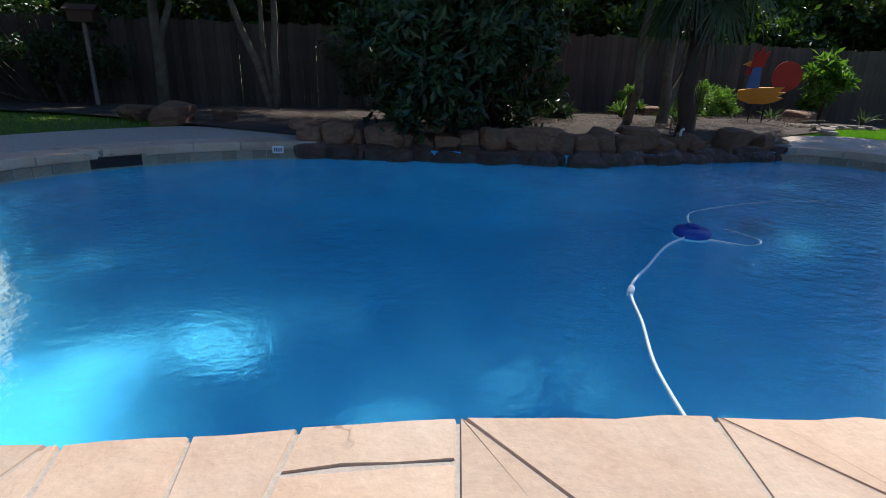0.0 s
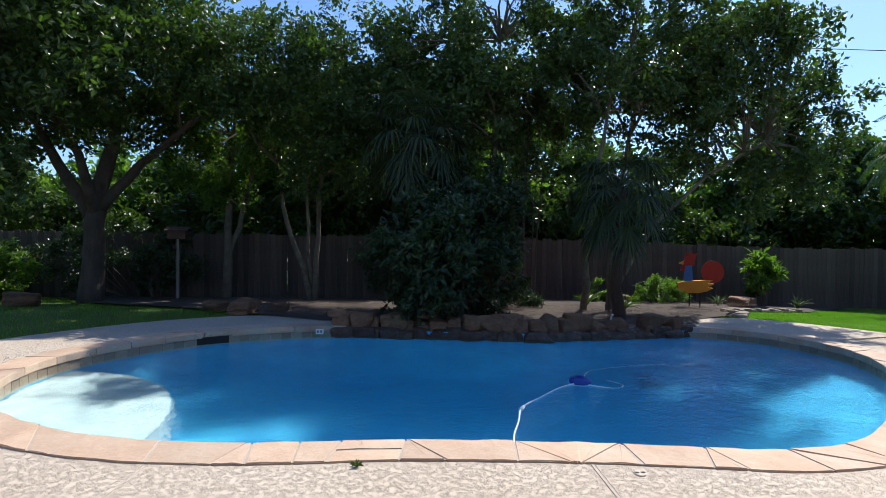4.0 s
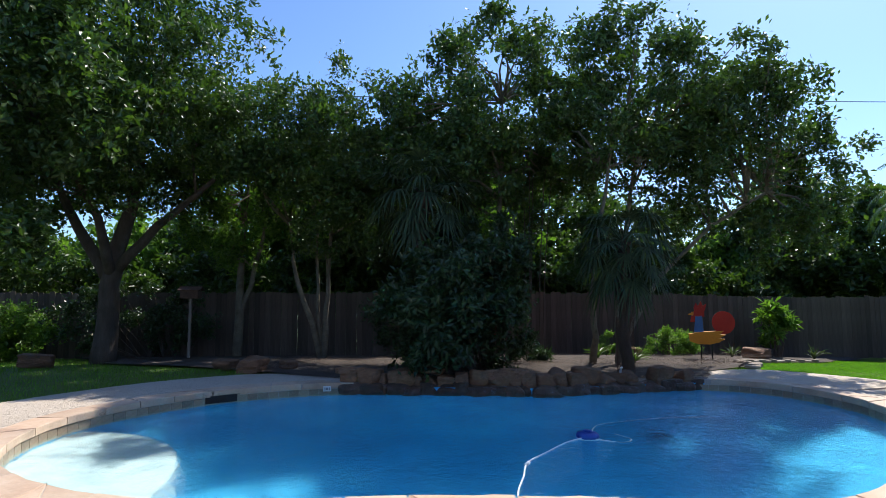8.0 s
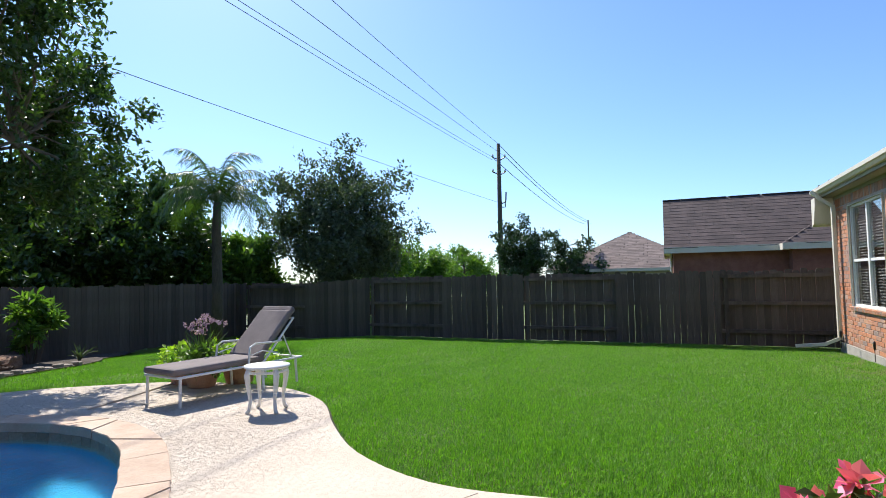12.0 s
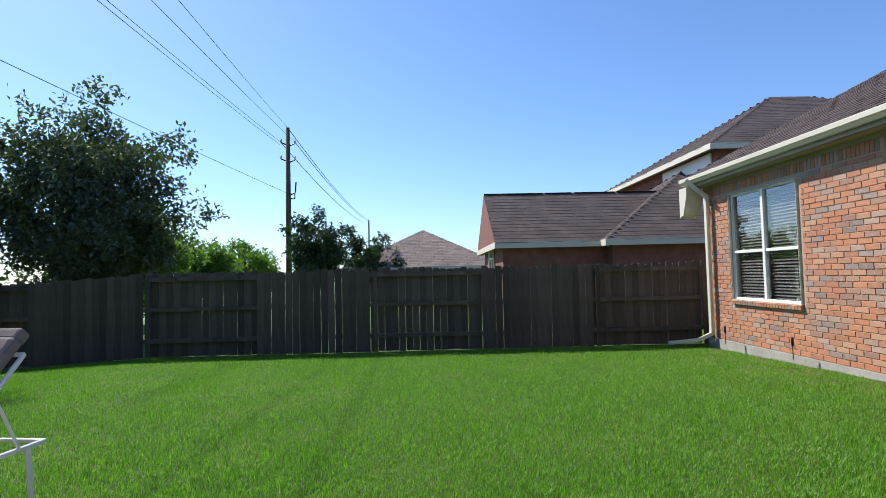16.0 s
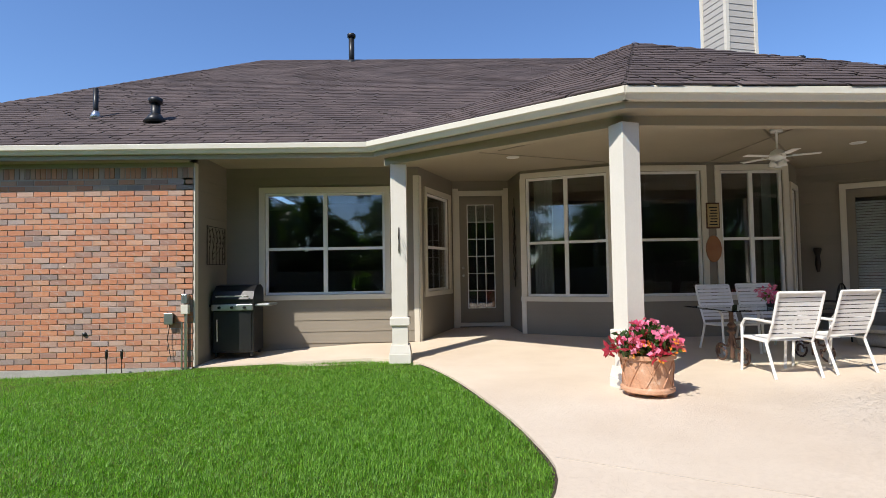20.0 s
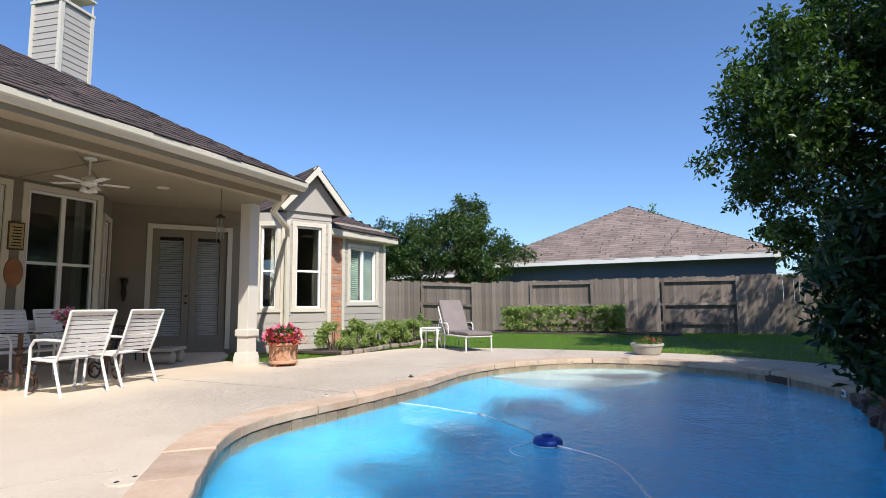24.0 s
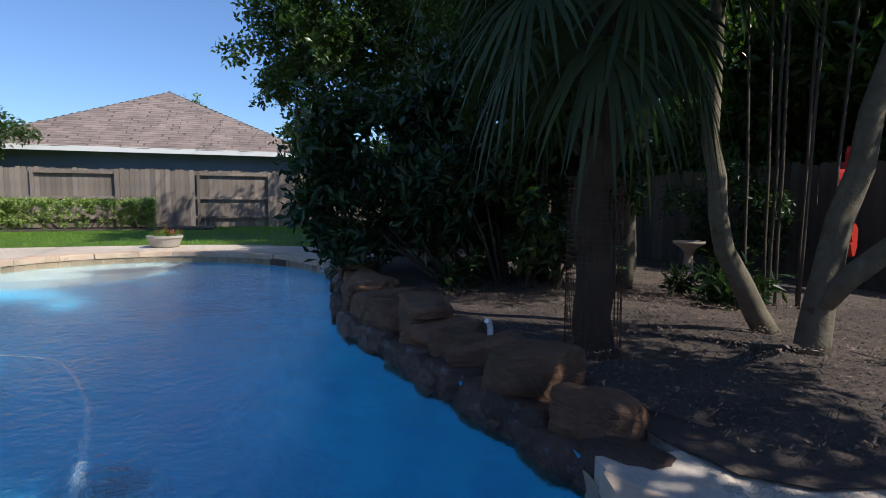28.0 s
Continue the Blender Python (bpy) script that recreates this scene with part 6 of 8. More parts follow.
# columns
def column(x, y, turn, label):
    t = thing("column", pose(x, y, 0, 0, 0, turn), label, "column")
    part("shaft", box_bm(-0.115, 0.115, -0.115, 0.115, 0.0, 2.87, bevel=0.006), COLUMN_PAINT, t)
    part("base", box_bm(-0.16, 0.16, -0.16, 0.16, -0.05, 0.10, bevel=0.012), COLUMN_PAINT, t)
    bm = bmesh.new()
    lo = [bm.verts.new((sx * 0.155, sy * 0.155, 0.10)) for sx, sy in ((-1, -1), (1, -1), (1, 1), (-1, 1))]
    hi = [bm.verts.new((sx * 0.135, sy * 0.135, 0.22)) for sx, sy in ((-1, -1), (1, -1), (1, 1), (-1, 1))]
    for i in range(4):
        bm.faces.new((lo[i - 1], lo[i], hi[i], hi[i - 1]))
    bm.faces.new(hi)
    part("plinth", bm, COLUMN_PAINT, t)
    part("collar", box_bm(-0.145, 0.145, -0.145, 0.145, 0.50, 0.62, bevel=0.012), COLUMN_PAINT, t)
    return t


column(6.45, -3.52, 0, "cream square patio column with stepped base and iron hook")
column(3.84, -1.36, 20, "cream square patio column at the roof corner")
column(-1.42, -2.32, 2, "cream square patio column beside a flower pot")
hk = thing("iron_hook", pose(6.45, -3.395, 1.75), "small wrought iron scroll hook on the column", "hook")
bm = bmesh.new()
tube(bm, [(0, 0.0, 0.18), (0, 0.01, -0.2)], 0.008, 6)
tube(bm, [(0, 0.01, 0.05), (0, 0.08, 0.1), (0, 0.12, 0.05), (0, 0.08, 0.0), (0, 0.05, 0.04)], 0.006, 6)
tube(bm, [(0, 0.01, -0.1), (0, 0.09, -0.08), (0, 0.11, -0.14), (0, 0.06, -0.16)], 0.006, 6)
part("scroll", bm, IRON, hk)

# corner boards and siding laps
def board(m, u0, u1, z0, z1, mat, name="corner_board", y0=0.003, y1=0.03):
    bm = box_bm(u0, u1, y0, y1, z0, z1, bevel=0.003)
    bm.transform(m)
    return tagged(finish(name, bm, mat), "painted trim board on the house wall", "trim", kind="structure")


for m, L, us in ((M_A, L_A, (0.0,)), (M_N, L_N, (1.7,)), (M_W, L_W, (1.6,)), (M_C, L_C, (0.0, 3.06)), (M_G, L_G, (0.0, 1.06)), (M_WG, L_WG, (0.0, 1.72)), (M_G1, L_G1, (0.0,)), (M_F, L_F, (0.0,))):
    for u in us:
        board(m, u, u + 0.09, 0.0, 3.0, TRIM)
board(M_RET, L_RET - 0.12, L_RET + 0.0, -0.1, 3.0, TRIM)
board(M_D, 0.0, 0.1, 0.1, 3.0, TRIM)
board(M_D, L_D - 0.12, L_D, 0.1, 3.0, TRIM)


def laps(wall_ob, L, openings, mat, z0, z1, step=0.16):
    """Overlapping siding planks under a wall, cut round its openings."""
    k = 0
    z = z0
    while z < z1 - 0.03:
        zt = min(z + step, z1)
        spans = [(0.0, L)]
        for u0, u1, za, zb in openings:
            if zt > za - 0.1 and z < zb + 0.1:
                spans = [q for a, b in spans for q in ((a, min(b, u0 - 0.1)), (max(a, u1 + 0.1), b)) if q[1] - q[0] > 0.02]
        for a, b in spans:
            bm = bmesh.new()
            v = [bm.verts.new(p) for p in ((a, 0.001, z), (b, 0.001, z), (b, 0.016, z), (a, 0.016, z), (a, 0.001, zt + 0.01), (b, 0.001, zt + 0.01), (b, 0.004, zt + 0.01), (a, 0.004, zt + 0.01))]
            for f in ((3, 2, 6, 7), (0, 1, 2, 3), (0, 3, 7, 4), (1, 5, 6, 2), (4, 7, 6, 5)):
                bm.faces.new([v[i] for i in f])
            part("plank", bm, mat, wall_ob)
        z = zt


laps(wall_g, L_G, [(0.26, 0.90, 0.98, 2.88)], GREY_SIDING, 0.02, 3.25)
laps(wall_g1, L_G1, [(0.2, 0.56, 0.98, 2.86)], GREY_SIDING, 0.02, 2.98)
laps(wall_wing, L_WG, [(0.42, 1.50, 1.12, 2.56)], GREY_SIDING, 0.02, 2.75)
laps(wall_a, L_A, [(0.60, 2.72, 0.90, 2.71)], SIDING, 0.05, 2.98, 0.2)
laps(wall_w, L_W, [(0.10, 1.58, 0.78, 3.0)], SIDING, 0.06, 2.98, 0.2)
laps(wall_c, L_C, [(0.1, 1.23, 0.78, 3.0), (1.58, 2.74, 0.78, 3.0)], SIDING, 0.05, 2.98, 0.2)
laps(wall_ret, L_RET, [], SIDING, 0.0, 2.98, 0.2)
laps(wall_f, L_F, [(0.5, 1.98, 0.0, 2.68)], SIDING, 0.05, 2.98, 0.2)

# gable over the bay and the wing's roof
gx0, gx1 = Vector((-4.87, -2.62, 0)), Vector((-3.40, -3.30, 0))
gm = (gx0 + gx1) / 2
bd = Vector((-0.42, -0.9, 0)).normalized()
apex = Vector((gm.x, gm.y, 4.28))
gab = thing("bay_gable", pose(0, 0, 0), "small gable with cream rake boards over the bay", "gable", kind="structure")
bm = bmesh.new()
back = bd * 0.22
f = bm.faces.new([bm.verts.new(p) for p in (gx0 + back + Vector((0, 0, 3.22)), gx1 + back + Vector((0, 0, 3.22)), apex + back - Vector((0, 0, 0.08)))])
e = bmesh.ops.extrude_face_region(bm, geom=[f])
for v in e["geom"]:
    if isinstance(v, bmesh.types.BMVert):
        v.co += bd * 0.1
bmesh.ops.recalc_face_normals(bm, faces=bm.faces[:])
part("gable_wall", bm, GREY_SIDING, gab)
for a in (gx0, gx1):
    lo = a + Vector((0, 0, 3.36)) + (a - gm) * 0.12 - Vector((0, 0, 0.1))
    d = apex - lo
    bm = box_bm(-0.02, 0.02, -0.13, 0.0, 0, d.length + 0.02)
    sidev = d.normalized()
    nrm = -bd
    upv = nrm.cross(sidev)
    if upv.z < 0:
        upv = -upv
    rot = Matrix((nrm, upv, sidev)).transposed().to_4x4()
    bm.transform(Matrix.Translation(lo) @ rot)
    part("rake_board", bm, TRIM, gab)
    roof_plane("roof_slope", [tuple(lo + bd * 3.2 + Vector((0, 0, 0.02))), tuple(lo - bd * 0.02 + Vector((0, 0, 0.02))), tuple(apex - bd * 0.02 + Vector((0, 0, 0.03))), tuple(apex + bd * 3.2 + Vector((0, 0, 0.03)))], SHINGLE, SHINGLE_BASE, "", parent=gab)
roof_plane("roof_6", [(-7.75, -2.8, 2.97), (-4.9, -3.1, 2.97), (-4.9, -6.0, 4.39), (-6.2, -5.8, 4.39)], SHINGLE, SHINGLE_BASE, "brown shingle wing roof slope")
roof_plane("roof_7", [(-7.75, -9.0, 2.97), (-7.75, -2.8, 2.97), (-6.2, -5.8, 4.39), (-6.2, -9.0, 4.39)], SHINGLE, SHINGLE_BASE, "brown shingle wing roof end")
bm = bmesh.new()
mw, lw = wall_frame((-7.72, -2.86), (-4.95, -3.14))
bx(bm, 0, lw, -0.03, 0.02, 2.79, 2.98)
bm.transform(mw)
tagged(finish("fascia", bm, TRIM), "cream fascia board of the wing", "trim", kind="structure")
tagged(poly_slab("soffit", [(-7.7, -2.9), (-7.7, -4.0), (-4.9, -4.0), (-4.9, -3.15)], 2.77, 2.81, TRIM), "cream soffit of the wing eave", "soffit", kind="structure")

# back door with eighteen lights
dm = M_D @ pose(0.13, 0, 0.2)
dr = thing("door_1", dm, "taupe back door with eighteen white-barred panes, closed", "door", kind="structure")
W, H = 0.9, 2.64
bm = bmesh.new()
for a in ((0, 0.17, 0, H), (W - 0.17, W, 0, H), (0.17, W - 0.17, 0, 0.3), (0.17, W - 0.17, H - 0.18, H)):
    bx(bm, a[0], a[1], -0.09, -0.045, a[2], a[3], 0.003)
part("leaf", bm, SIDING, dr)
bm = bmesh.new()
for a in ((-0.1, 0.0, -0.05, H), (W, W + 0.1, -0.05, H), (-0.1, W + 0.1, H, H + 0.11)):
    bx(bm, a[0], a[1], 0.004, 0.04, a[2], a[3], 0.004)
part("casing", bm, TRIM, dr)
part("threshold", box_bm(-0.05, W + 0.05, -0.08, 0.06, -0.07, 0.0, bevel=0.005), TRIM, dr)
gw, gh = (W - 0.34) / 3, (H - 0.48) / 6
for i in range(3):
    for j in range(6):
        p_ = part("pane", box_bm(0.17 + gw * i, 0.17 + gw * (i + 1), -0.07, -0.064, 0.3 + gh * j, 0.3 + gh * (j + 1)), GLASS, dr)
        p_.visible_shadow = False
for i in range(4):
    part("bar", box_bm(0.17 + gw * i - 0.009, 0.17 + gw * i + 0.009, -0.062, -0.035, 0.3, H - 0.18, bevel=0.003), WHITE, dr)
for j in range(7):
    part("bar", box_bm(0.17, W - 0.17, -0.06, -0.037, 0.3 + gh * j - 0.009, 0.3 + gh * j + 0.009, bevel=0.003), WHITE, dr)
part("blind", box_bm(0.17, W - 0.17, -0.11, -0.1, H - 0.18 - gh * 0.95, H - 0.18), CURTAIN, dr, "short gathered blind")
for z in (0.98, 1.14):
    bm = bmesh.new()
    lathe(bm, [(0.028, 0), (0.028, 0.01), (0.012, 0.02), (0.022, 0.04), (0.01, 0.055)], 14, pose(W - 0.07, -0.045, z, -90))
    part("door_knob", bm, STEEL, dr, "round metal knob", True)

# french doors
fm = M_F @ pose(0.5, 0, 0.16)
fd = thing("door_2", fm, "pair of taupe french doors with white blinds, closed", "door", kind="structure")
W, H = 1.48, 2.52
bm = bmesh.new()
for a in ((-0.1, 0.0, -0.05, H), (W, W + 0.1, -0.05, H), (-0.1, W + 0.1, H, H + 0.1)):
    bx(bm, a[0], a[1], 0.004, 0.04, a[2], a[3], 0.004)
part("casing", bm, TRIM, fd)
for k in range(2):
    x0 = k * W / 2
    bm = bmesh.new()
    for a in ((x0 + 0.005, x0 + 0.14, 0, H), (x0 + W / 2 - 0.14, x0 + W / 2 - 0.005, 0, H), (x0 + 0.14, x0 + W / 2 - 0.14, 0, 0.26), (x0 + 0.14, x0 + W / 2 - 0.14, H - 0.16, H)):
        bx(bm, a[0], a[1], -0.09, -0.045, a[2], a[3], 0.003)
    lf = part("leaf", bm, SIDING, fd)
    p_ = part("pane", box_bm(x0 + 0.14, x0 + W / 2 - 0.14, -0.066, -0.06, 0.26, H - 0.16), CLEAR_GLASS, lf)
    p_.visible_shadow = False
    bm = bmesh.new()
    for q in range(40):
        bx(bm, x0 + 0.145, x0 + W / 2 - 0.145, -0.022, 0.022, -0.002, 0.002, m=pose(0, -0.12, 0.28 + q * 0.051, -68))
    part("blind", bm, WHITE, lf, "white slatted blind")
for z in (0.95, 1.1):
    bm = bmesh.new()
    lathe(bm, [(0.026, 0), (0.026, 0.01), (0.012, 0.02), (0.02, 0.045), (0.008, 0.055)], 14, pose(W / 2 + 0.06, -0.045, z, -90))
    part("door_knob", bm, IRON, fd, "dark metal knob", True)

# chimney
ch = thing("chimney", pose(-1.63, -8.83, 3.6, 0, 0, 12), "grey lap-sided chimney with a metal cap", "chimney", kind="structure")
part("core", box_bm(-0.42, 0.42, -0.42, 0.42, 0, 4.68), GREY_SIDING, ch)
for k in range(26):
    z = 0.6 + k * 0.16
    if z < 4.55:
        for sx, m in ((0, pose(0, 0, 0)), (1, pose(0, 0, 0, 0, 0, -90)), (2, pose(0, 0, 0, 0, 0, 90))):
            bm = bmesh.new()
            v = [bm.verts.new(p) for p in ((-0.38, 0.421, z), (0.38, 0.421, z), (0.38, 0.436, z), (-0.38, 0.436, z), (0.38, 0.423, z + 0.165), (-0.38, 0.423, z + 0.165))]
            bm.faces.new((v[0], v[1], v[2], v[3]))
            bm.faces.new((v[3], v[2], v[4], v[5]))
            bm.transform(m)
            part("plank", bm, GREY_SIDING, ch)
for sx in (-1, 1):
    for sy in (-1, 1):
        part("corner_board", box_bm(sx * 0.41 - 0.045, sx * 0.41 + 0.045, sy * 0.41 - 0.045, sy * 0.41 + 0.045, 0, 4.7), TRIM, ch)
        part("cap_post", box_bm(sx * 0.42 - 0.015, sx * 0.42 + 0.015, sy * 0.42 - 0.015, sy * 0.42 + 0.015, 4.75, 5.12), TRIM, ch)
bm = bmesh.new()
bx(bm, -0.47, 0.47, -0.47, 0.47, 4.7, 4.77)
part("cap_tray", bm, TRIM, ch)
bm = bmesh.new()
lo = [bm.verts.new((sx * 0.48, sy * 0.48, 5.1)) for sx, sy in ((-1, -1), (1, -1), (1, 1), (-1, 1))]
l2 = [bm.verts.new((sx * 0.48, sy * 0.48, 5.15)) for sx, sy in ((-1, -1), (1, -1), (1, 1), (-1, 1))]
hi = [bm.verts.new((sx * 0.12, sy * 0.12, 5.34)) for sx, sy in ((-1, -1), (1, -1), (1, 1), (-1, 1))]
for i in range(4):
    bm.faces.new((lo[i - 1], lo[i], l2[i], l2[i - 1]))
    bm.faces.new((l2[i - 1], l2[i], hi[i], hi[i - 1]))
bm.faces.new(hi)
bm.faces.new(lo[::-1])
part("cap_roof", bm, TRIM, ch)
bm = bmesh.new()
lathe(bm, [(0.12, 4.7), (0.12, 5.0)], 16)
part("flue", bm, BLACK, ch)


# roof vents
def vent(x, y, z, h, r, label, cap=False):
    t = thing("roof_vent", pose(x, y, z), label, "roof vent")
    bm = bmesh.new()
    lathe(bm, [(r * 2.6, -0.05), (r * 1.5, 0.06), (r * 1.02, 0.1)], 16)
    part("flashing", bm, STEEL if not cap else BLACK, t, smooth=True)
    bm = bmesh.new()
    lathe(bm, [(r, -0.1), (r, h)], 16)
    part("pipe", bm, BLACK, t, smooth=True)
    if cap:
        bm = bmesh.new()
        lathe(bm, [(r * 1.45, h), (r * 1.5, h + r), (r * 1.1, h + r * 1.3)], 16)
        part("cap", bm, BLACK, t, smooth=True)


def main_z(y):
    return EV + (-3.38 - y) * (7.36 - EV) / 7.62


vent(11.75, -4.9, main_z(-4.9), 0.5, 0.04, "thin dark plumbing vent pipe on the roof")
vent(10.6, -4.65, main_z(-4.65), 0.28, 0.075, "stubby dark roof vent with a hood", True)
vent(8.15, -10.7, main_z(-10.7), 0.75, 0.08, "tall dark flue pipe near the ridge", True)
vent(-3.0, -8.2, 3.22, 3.0, 0.08, "short dark flue beside the chimney", True)

# brick soldier course and sill as real bricks
def brick_mesh(w, h, d, seed):
    bm = box_bm(0, w, -0.02, d, 0, h, bevel=0.004)
    r = random.Random(seed)
    for v in bm.verts:
        v.co += Vector((r.uniform(-0.002, 0.002), r.uniform(-0.002, 0.002), r.uniform(-0.002, 0.002)))
    me = bpy.data.meshes.new("brick")
    bm.to_mesh(me)
    bm.free()
    me.materials.append(BRICK)
    return me


def bricks(wall_ob, L, z0, z1, openings, single_from, course=0.084, run=0.252, seed=3):
    full = [brick_mesh(run - 0.011, course - 0.011, 0.006 + 0.0015 * k, k) for k in range(5)]
    rr = random.Random(seed)
    loose_v, loose_f = [], []
    count = 0
    rows = int((z1 - z0) / course)
    for j in range(rows):
        z = z0 + j * course
        u = -(run / 2 if j % 2 else 0)
        while u < L - 0.02:
            a, b = max(u, 0.0), min(u + run, L)
            segs = [(a, b)]
            for u0, u1, za, zb in openings:
                if z + course > za and z < zb:
                    segs = [q for s0, s1 in segs for q in ((s0, min(s1, u0)), (max(s0, u1), s1)) if q[1] - q[0] > 0.03]
            for s0, s1 in segs:
                if abs(s1 - s0 - run) < 1e-4 and s0 < single_from and 0.1 < z < 2.4 and count < 300:
                    ob = new("brick", rr.choice(full))
                    ob.parent = wall_ob
                    ob.matrix_basis = pose(s0, 0, z, 0, rr.uniform(-0.3, 0.3), 0)
                    count += 1
                else:
                    d = 0.006 + rr.uniform(0, 0.005)
                    w = s1 - s0 - 0.011
                    c = [(s0, -0.01, z), (s0 + w, -0.01, z), (s0 + w, -0.01, z + course - 0.011), (s0, -0.01, z + course - 0.011)]
                    o = [(s0 + 0.003, d, z + 0.003), (s0 + w - 0.003, d, z + 0.003), (s0 + w - 0.003, d, z + course - 0.014), (s0 + 0.003, d, z + course - 0.014)]
                    k = len(loose_v)
                    loose_v += c + o
                    loose_f += [(k + 7, k + 6, k + 5, k + 4)] + [(k + i, k + 4 + i, k + 4 + (i + 1) % 4, k + (i + 1) % 4) for i in range(4)]
            u += run
    tagged(array_mesh("bricks", np.array(loose_v), np.array(loose_f), BRICK, wall_ob), kind="stuff")


bricks(wall_brick, L_BR, -0.10, 2.76, [(3.35, 5.40, 0.62, 2.72)], 2.2)
bricks(wall_q, L_Q, 0.0, 2.9, [], 0.0, seed=9)
for k in range(int(L_BR / 0.079)):
    for z0, h in ((2.765, 0.165),):
        ob = new("brick", brick_mesh(0.068, h, 0.009, k) if k < 6 else bpy.data.meshes["brick.%03d" % (10 + k % 6)] if "brick.%03d" % (10 + k % 6) in bpy.data.meshes else brick_mesh(0.068, h, 0.009, k))
        ob.parent = wall_brick
        ob.matrix_basis = pose(k * 0.079, 0, z0)
sill_me = brick_mesh(0.068, 0.07, 0.06, 4)
for k in range(25):
    ob = new("brick", sill_me)
    ob.parent = wall_brick
    ob.matrix_basis = pose(3.38 + k * 0.079, 0, 0.625, -8, 0, 0)

# small fixings on the brick wall
eb = thing("electrical_box", M_BR @ pose(0.32, 0.02, 0.62), "grey weatherproof outlet box on the bricks", "outlet box")
part("body", box_bm(-0.06, 0.06, 0, 0.07, -0.06, 0.09, bevel=0.008), BLACK, eb)
part("lid", box_bm(-0.065, 0.065, 0.07, 0.085, -0.07, 0.1, bevel=0.006), STEEL, eb, "hinged grey lid")
bm = bmesh.new()
tube(bm, [(0.0, 0.03, -0.06), (0.03, 0.04, -0.3), (-0.02, 0.03, -0.6)], 0.006, 6)
part("cable", bm, BLACK, eb)
cd = thing("conduit", M_BR @ pose(0.08, 0.02, -0.12), "grey electrical conduit with a disconnect box", "conduit")
bm = bmesh.new()
tube(bm, [(0, 0.03, 0), (0, 0.03, 0.95)], 0.022, 10)
part("pipe", bm, STEEL, cd)
bm = bmesh.new()
tube(bm, [(0.06, 0.03, 0), (0.06, 0.03, 0.7)], 0.014, 8)
part("small_pipe", bm, STEEL, cd)
part("box", box_bm(-0.05, 0.06, 0, 0.08, 0.82, 0.96, bevel=0.008), TRIM, cd)
part("meter_box", box_bm(-0.04, 0.05, 0, 0.09, 0.98, 1.12, bevel=0.01), STEEL, cd)
for u in (0.8, 1.02, 3.2, 5.1):
    st = thing("garden_stake", M_BR @ pose(u + 0.1, 0.28, -0.12), "dark solar garden light stake in the lawn", "stake")
    bm = bmesh.new()
    tube(bm, [(0, 0, 0), (0.0, 0.0, 0.22)], 0.007, 6)
    part("rod", bm, BLACK, st)
    bm = bmesh.new()
    lathe(bm, [(0.014, 0.2), (0.02, 0.24), (0.02, 0.32), (0.008, 0.34)], 10)
    part("head", bm, BLACK, st)
bm = bmesh.new()
lathe(bm, [(0.03, 0), (0.03, 0.02), (0.012, 0.03)], 14, M_BR @ pose(1.6, 0.012, 0.42, -90))
tagged(finish("hose_outlet", bm, BLACK), "small dark round pipe outlet in the bricks", "outlet")

# ---- furniture and ornaments ----
def at_turn(x, y, deg, z=None):
    return pose(x, y, ground_z(x, y) if z is None else z, 0, 0, deg)


def chaise(x, y, deg, label, rise=58):
    """A lounger along local x: foot at 0, raised back at the far end."""
    t = thing("chaise_lounge", at_turn(x, y, deg), label, "lounger")
    bm = bmesh.new()
    w = 0.31
    ca, sa = math.cos(radians(rise)), math.sin(radians(rise))
    for sy in (-w, w):
        tube(bm, [(0.02, sy, 0.33), (1.3, sy, 0.33), (1.9, sy, 0.33)], 0.016, 8)
    for xx in (0.02, 0.65, 1.28, 1.9):
        tube(bm, [(xx, -w, 0.33), (xx, w, 0.33)], 0.014, 8)
    part("frame", bm, WHITE, t)
    for xx in (0.05, 1.2, 1.78):
        for sy in (-w, w):
            bm = bmesh.new()
            tube(bm, [(xx, sy, 0.33), (xx + (0.0 if xx < 1 else 0.03), sy, 0.0)], 0.017, 8)
            part("leg", bm, WHITE, t)
    for sy in (-w - 0.01, w + 0.01):
        bm = bmesh.new()
        tube(bm, [(0.98, sy, 0.36), (1.0, sy, 0.56), (1.08, sy, 0.60), (1.35, sy, 0.59), (1.52, sy, 0.6)], 0.014, 8)
        tube(bm, [(1.02, sy, 0.46), (1.2, sy, 0.5), (1.45, sy, 0.44)], 0.009, 6)
        part("armrest", bm, WHITE, t)
    bm = bmesh.new()
    for sy in (-w, w):
        tube(bm, [(1.22, sy, 0.34), (1.22 + 0.755 * ca, sy, 0.34 + 0.755 * sa)], 0.015, 8)
    tube(bm, [(1.22 + 0.755 * ca, -w, 0.34 + 0.755 * sa), (1.22 + 0.755 * ca, w, 0.34 + 0.755 * sa)], 0.014, 8)
    for sy in (-w, w):
        tube(bm, [(1.22 + 0.48 * ca, sy, 0.34 + 0.48 * sa), (1.72, sy, 0.34)], 0.010, 6)
    part("back_frame", bm, WHITE, t)
    bm = box_bm(-0.02, 1.26, -0.30, 0.30, 0.35, 0.43, bevel=0.028)
    part("seat_cushion", bm, CUSHION, t)
    bm = box_bm(0.0, 0.80, -0.30, 0.30, 0.0, 0.085, bevel=0.03)
    bm.transform(pose(1.21, 0, 0.37, 0, -rise, 0))
    part("back_cushion", bm, CUSHION, t)
    bm = box_bm(0.78, 0.87, -0.29, 0.29, -0.01, 0.075, bevel=0.02)
    bm.transform(pose(1.21, 0, 0.37, 0, -rise, 0))
    part("cushion_flap", bm, CUSHION, t)
    return t


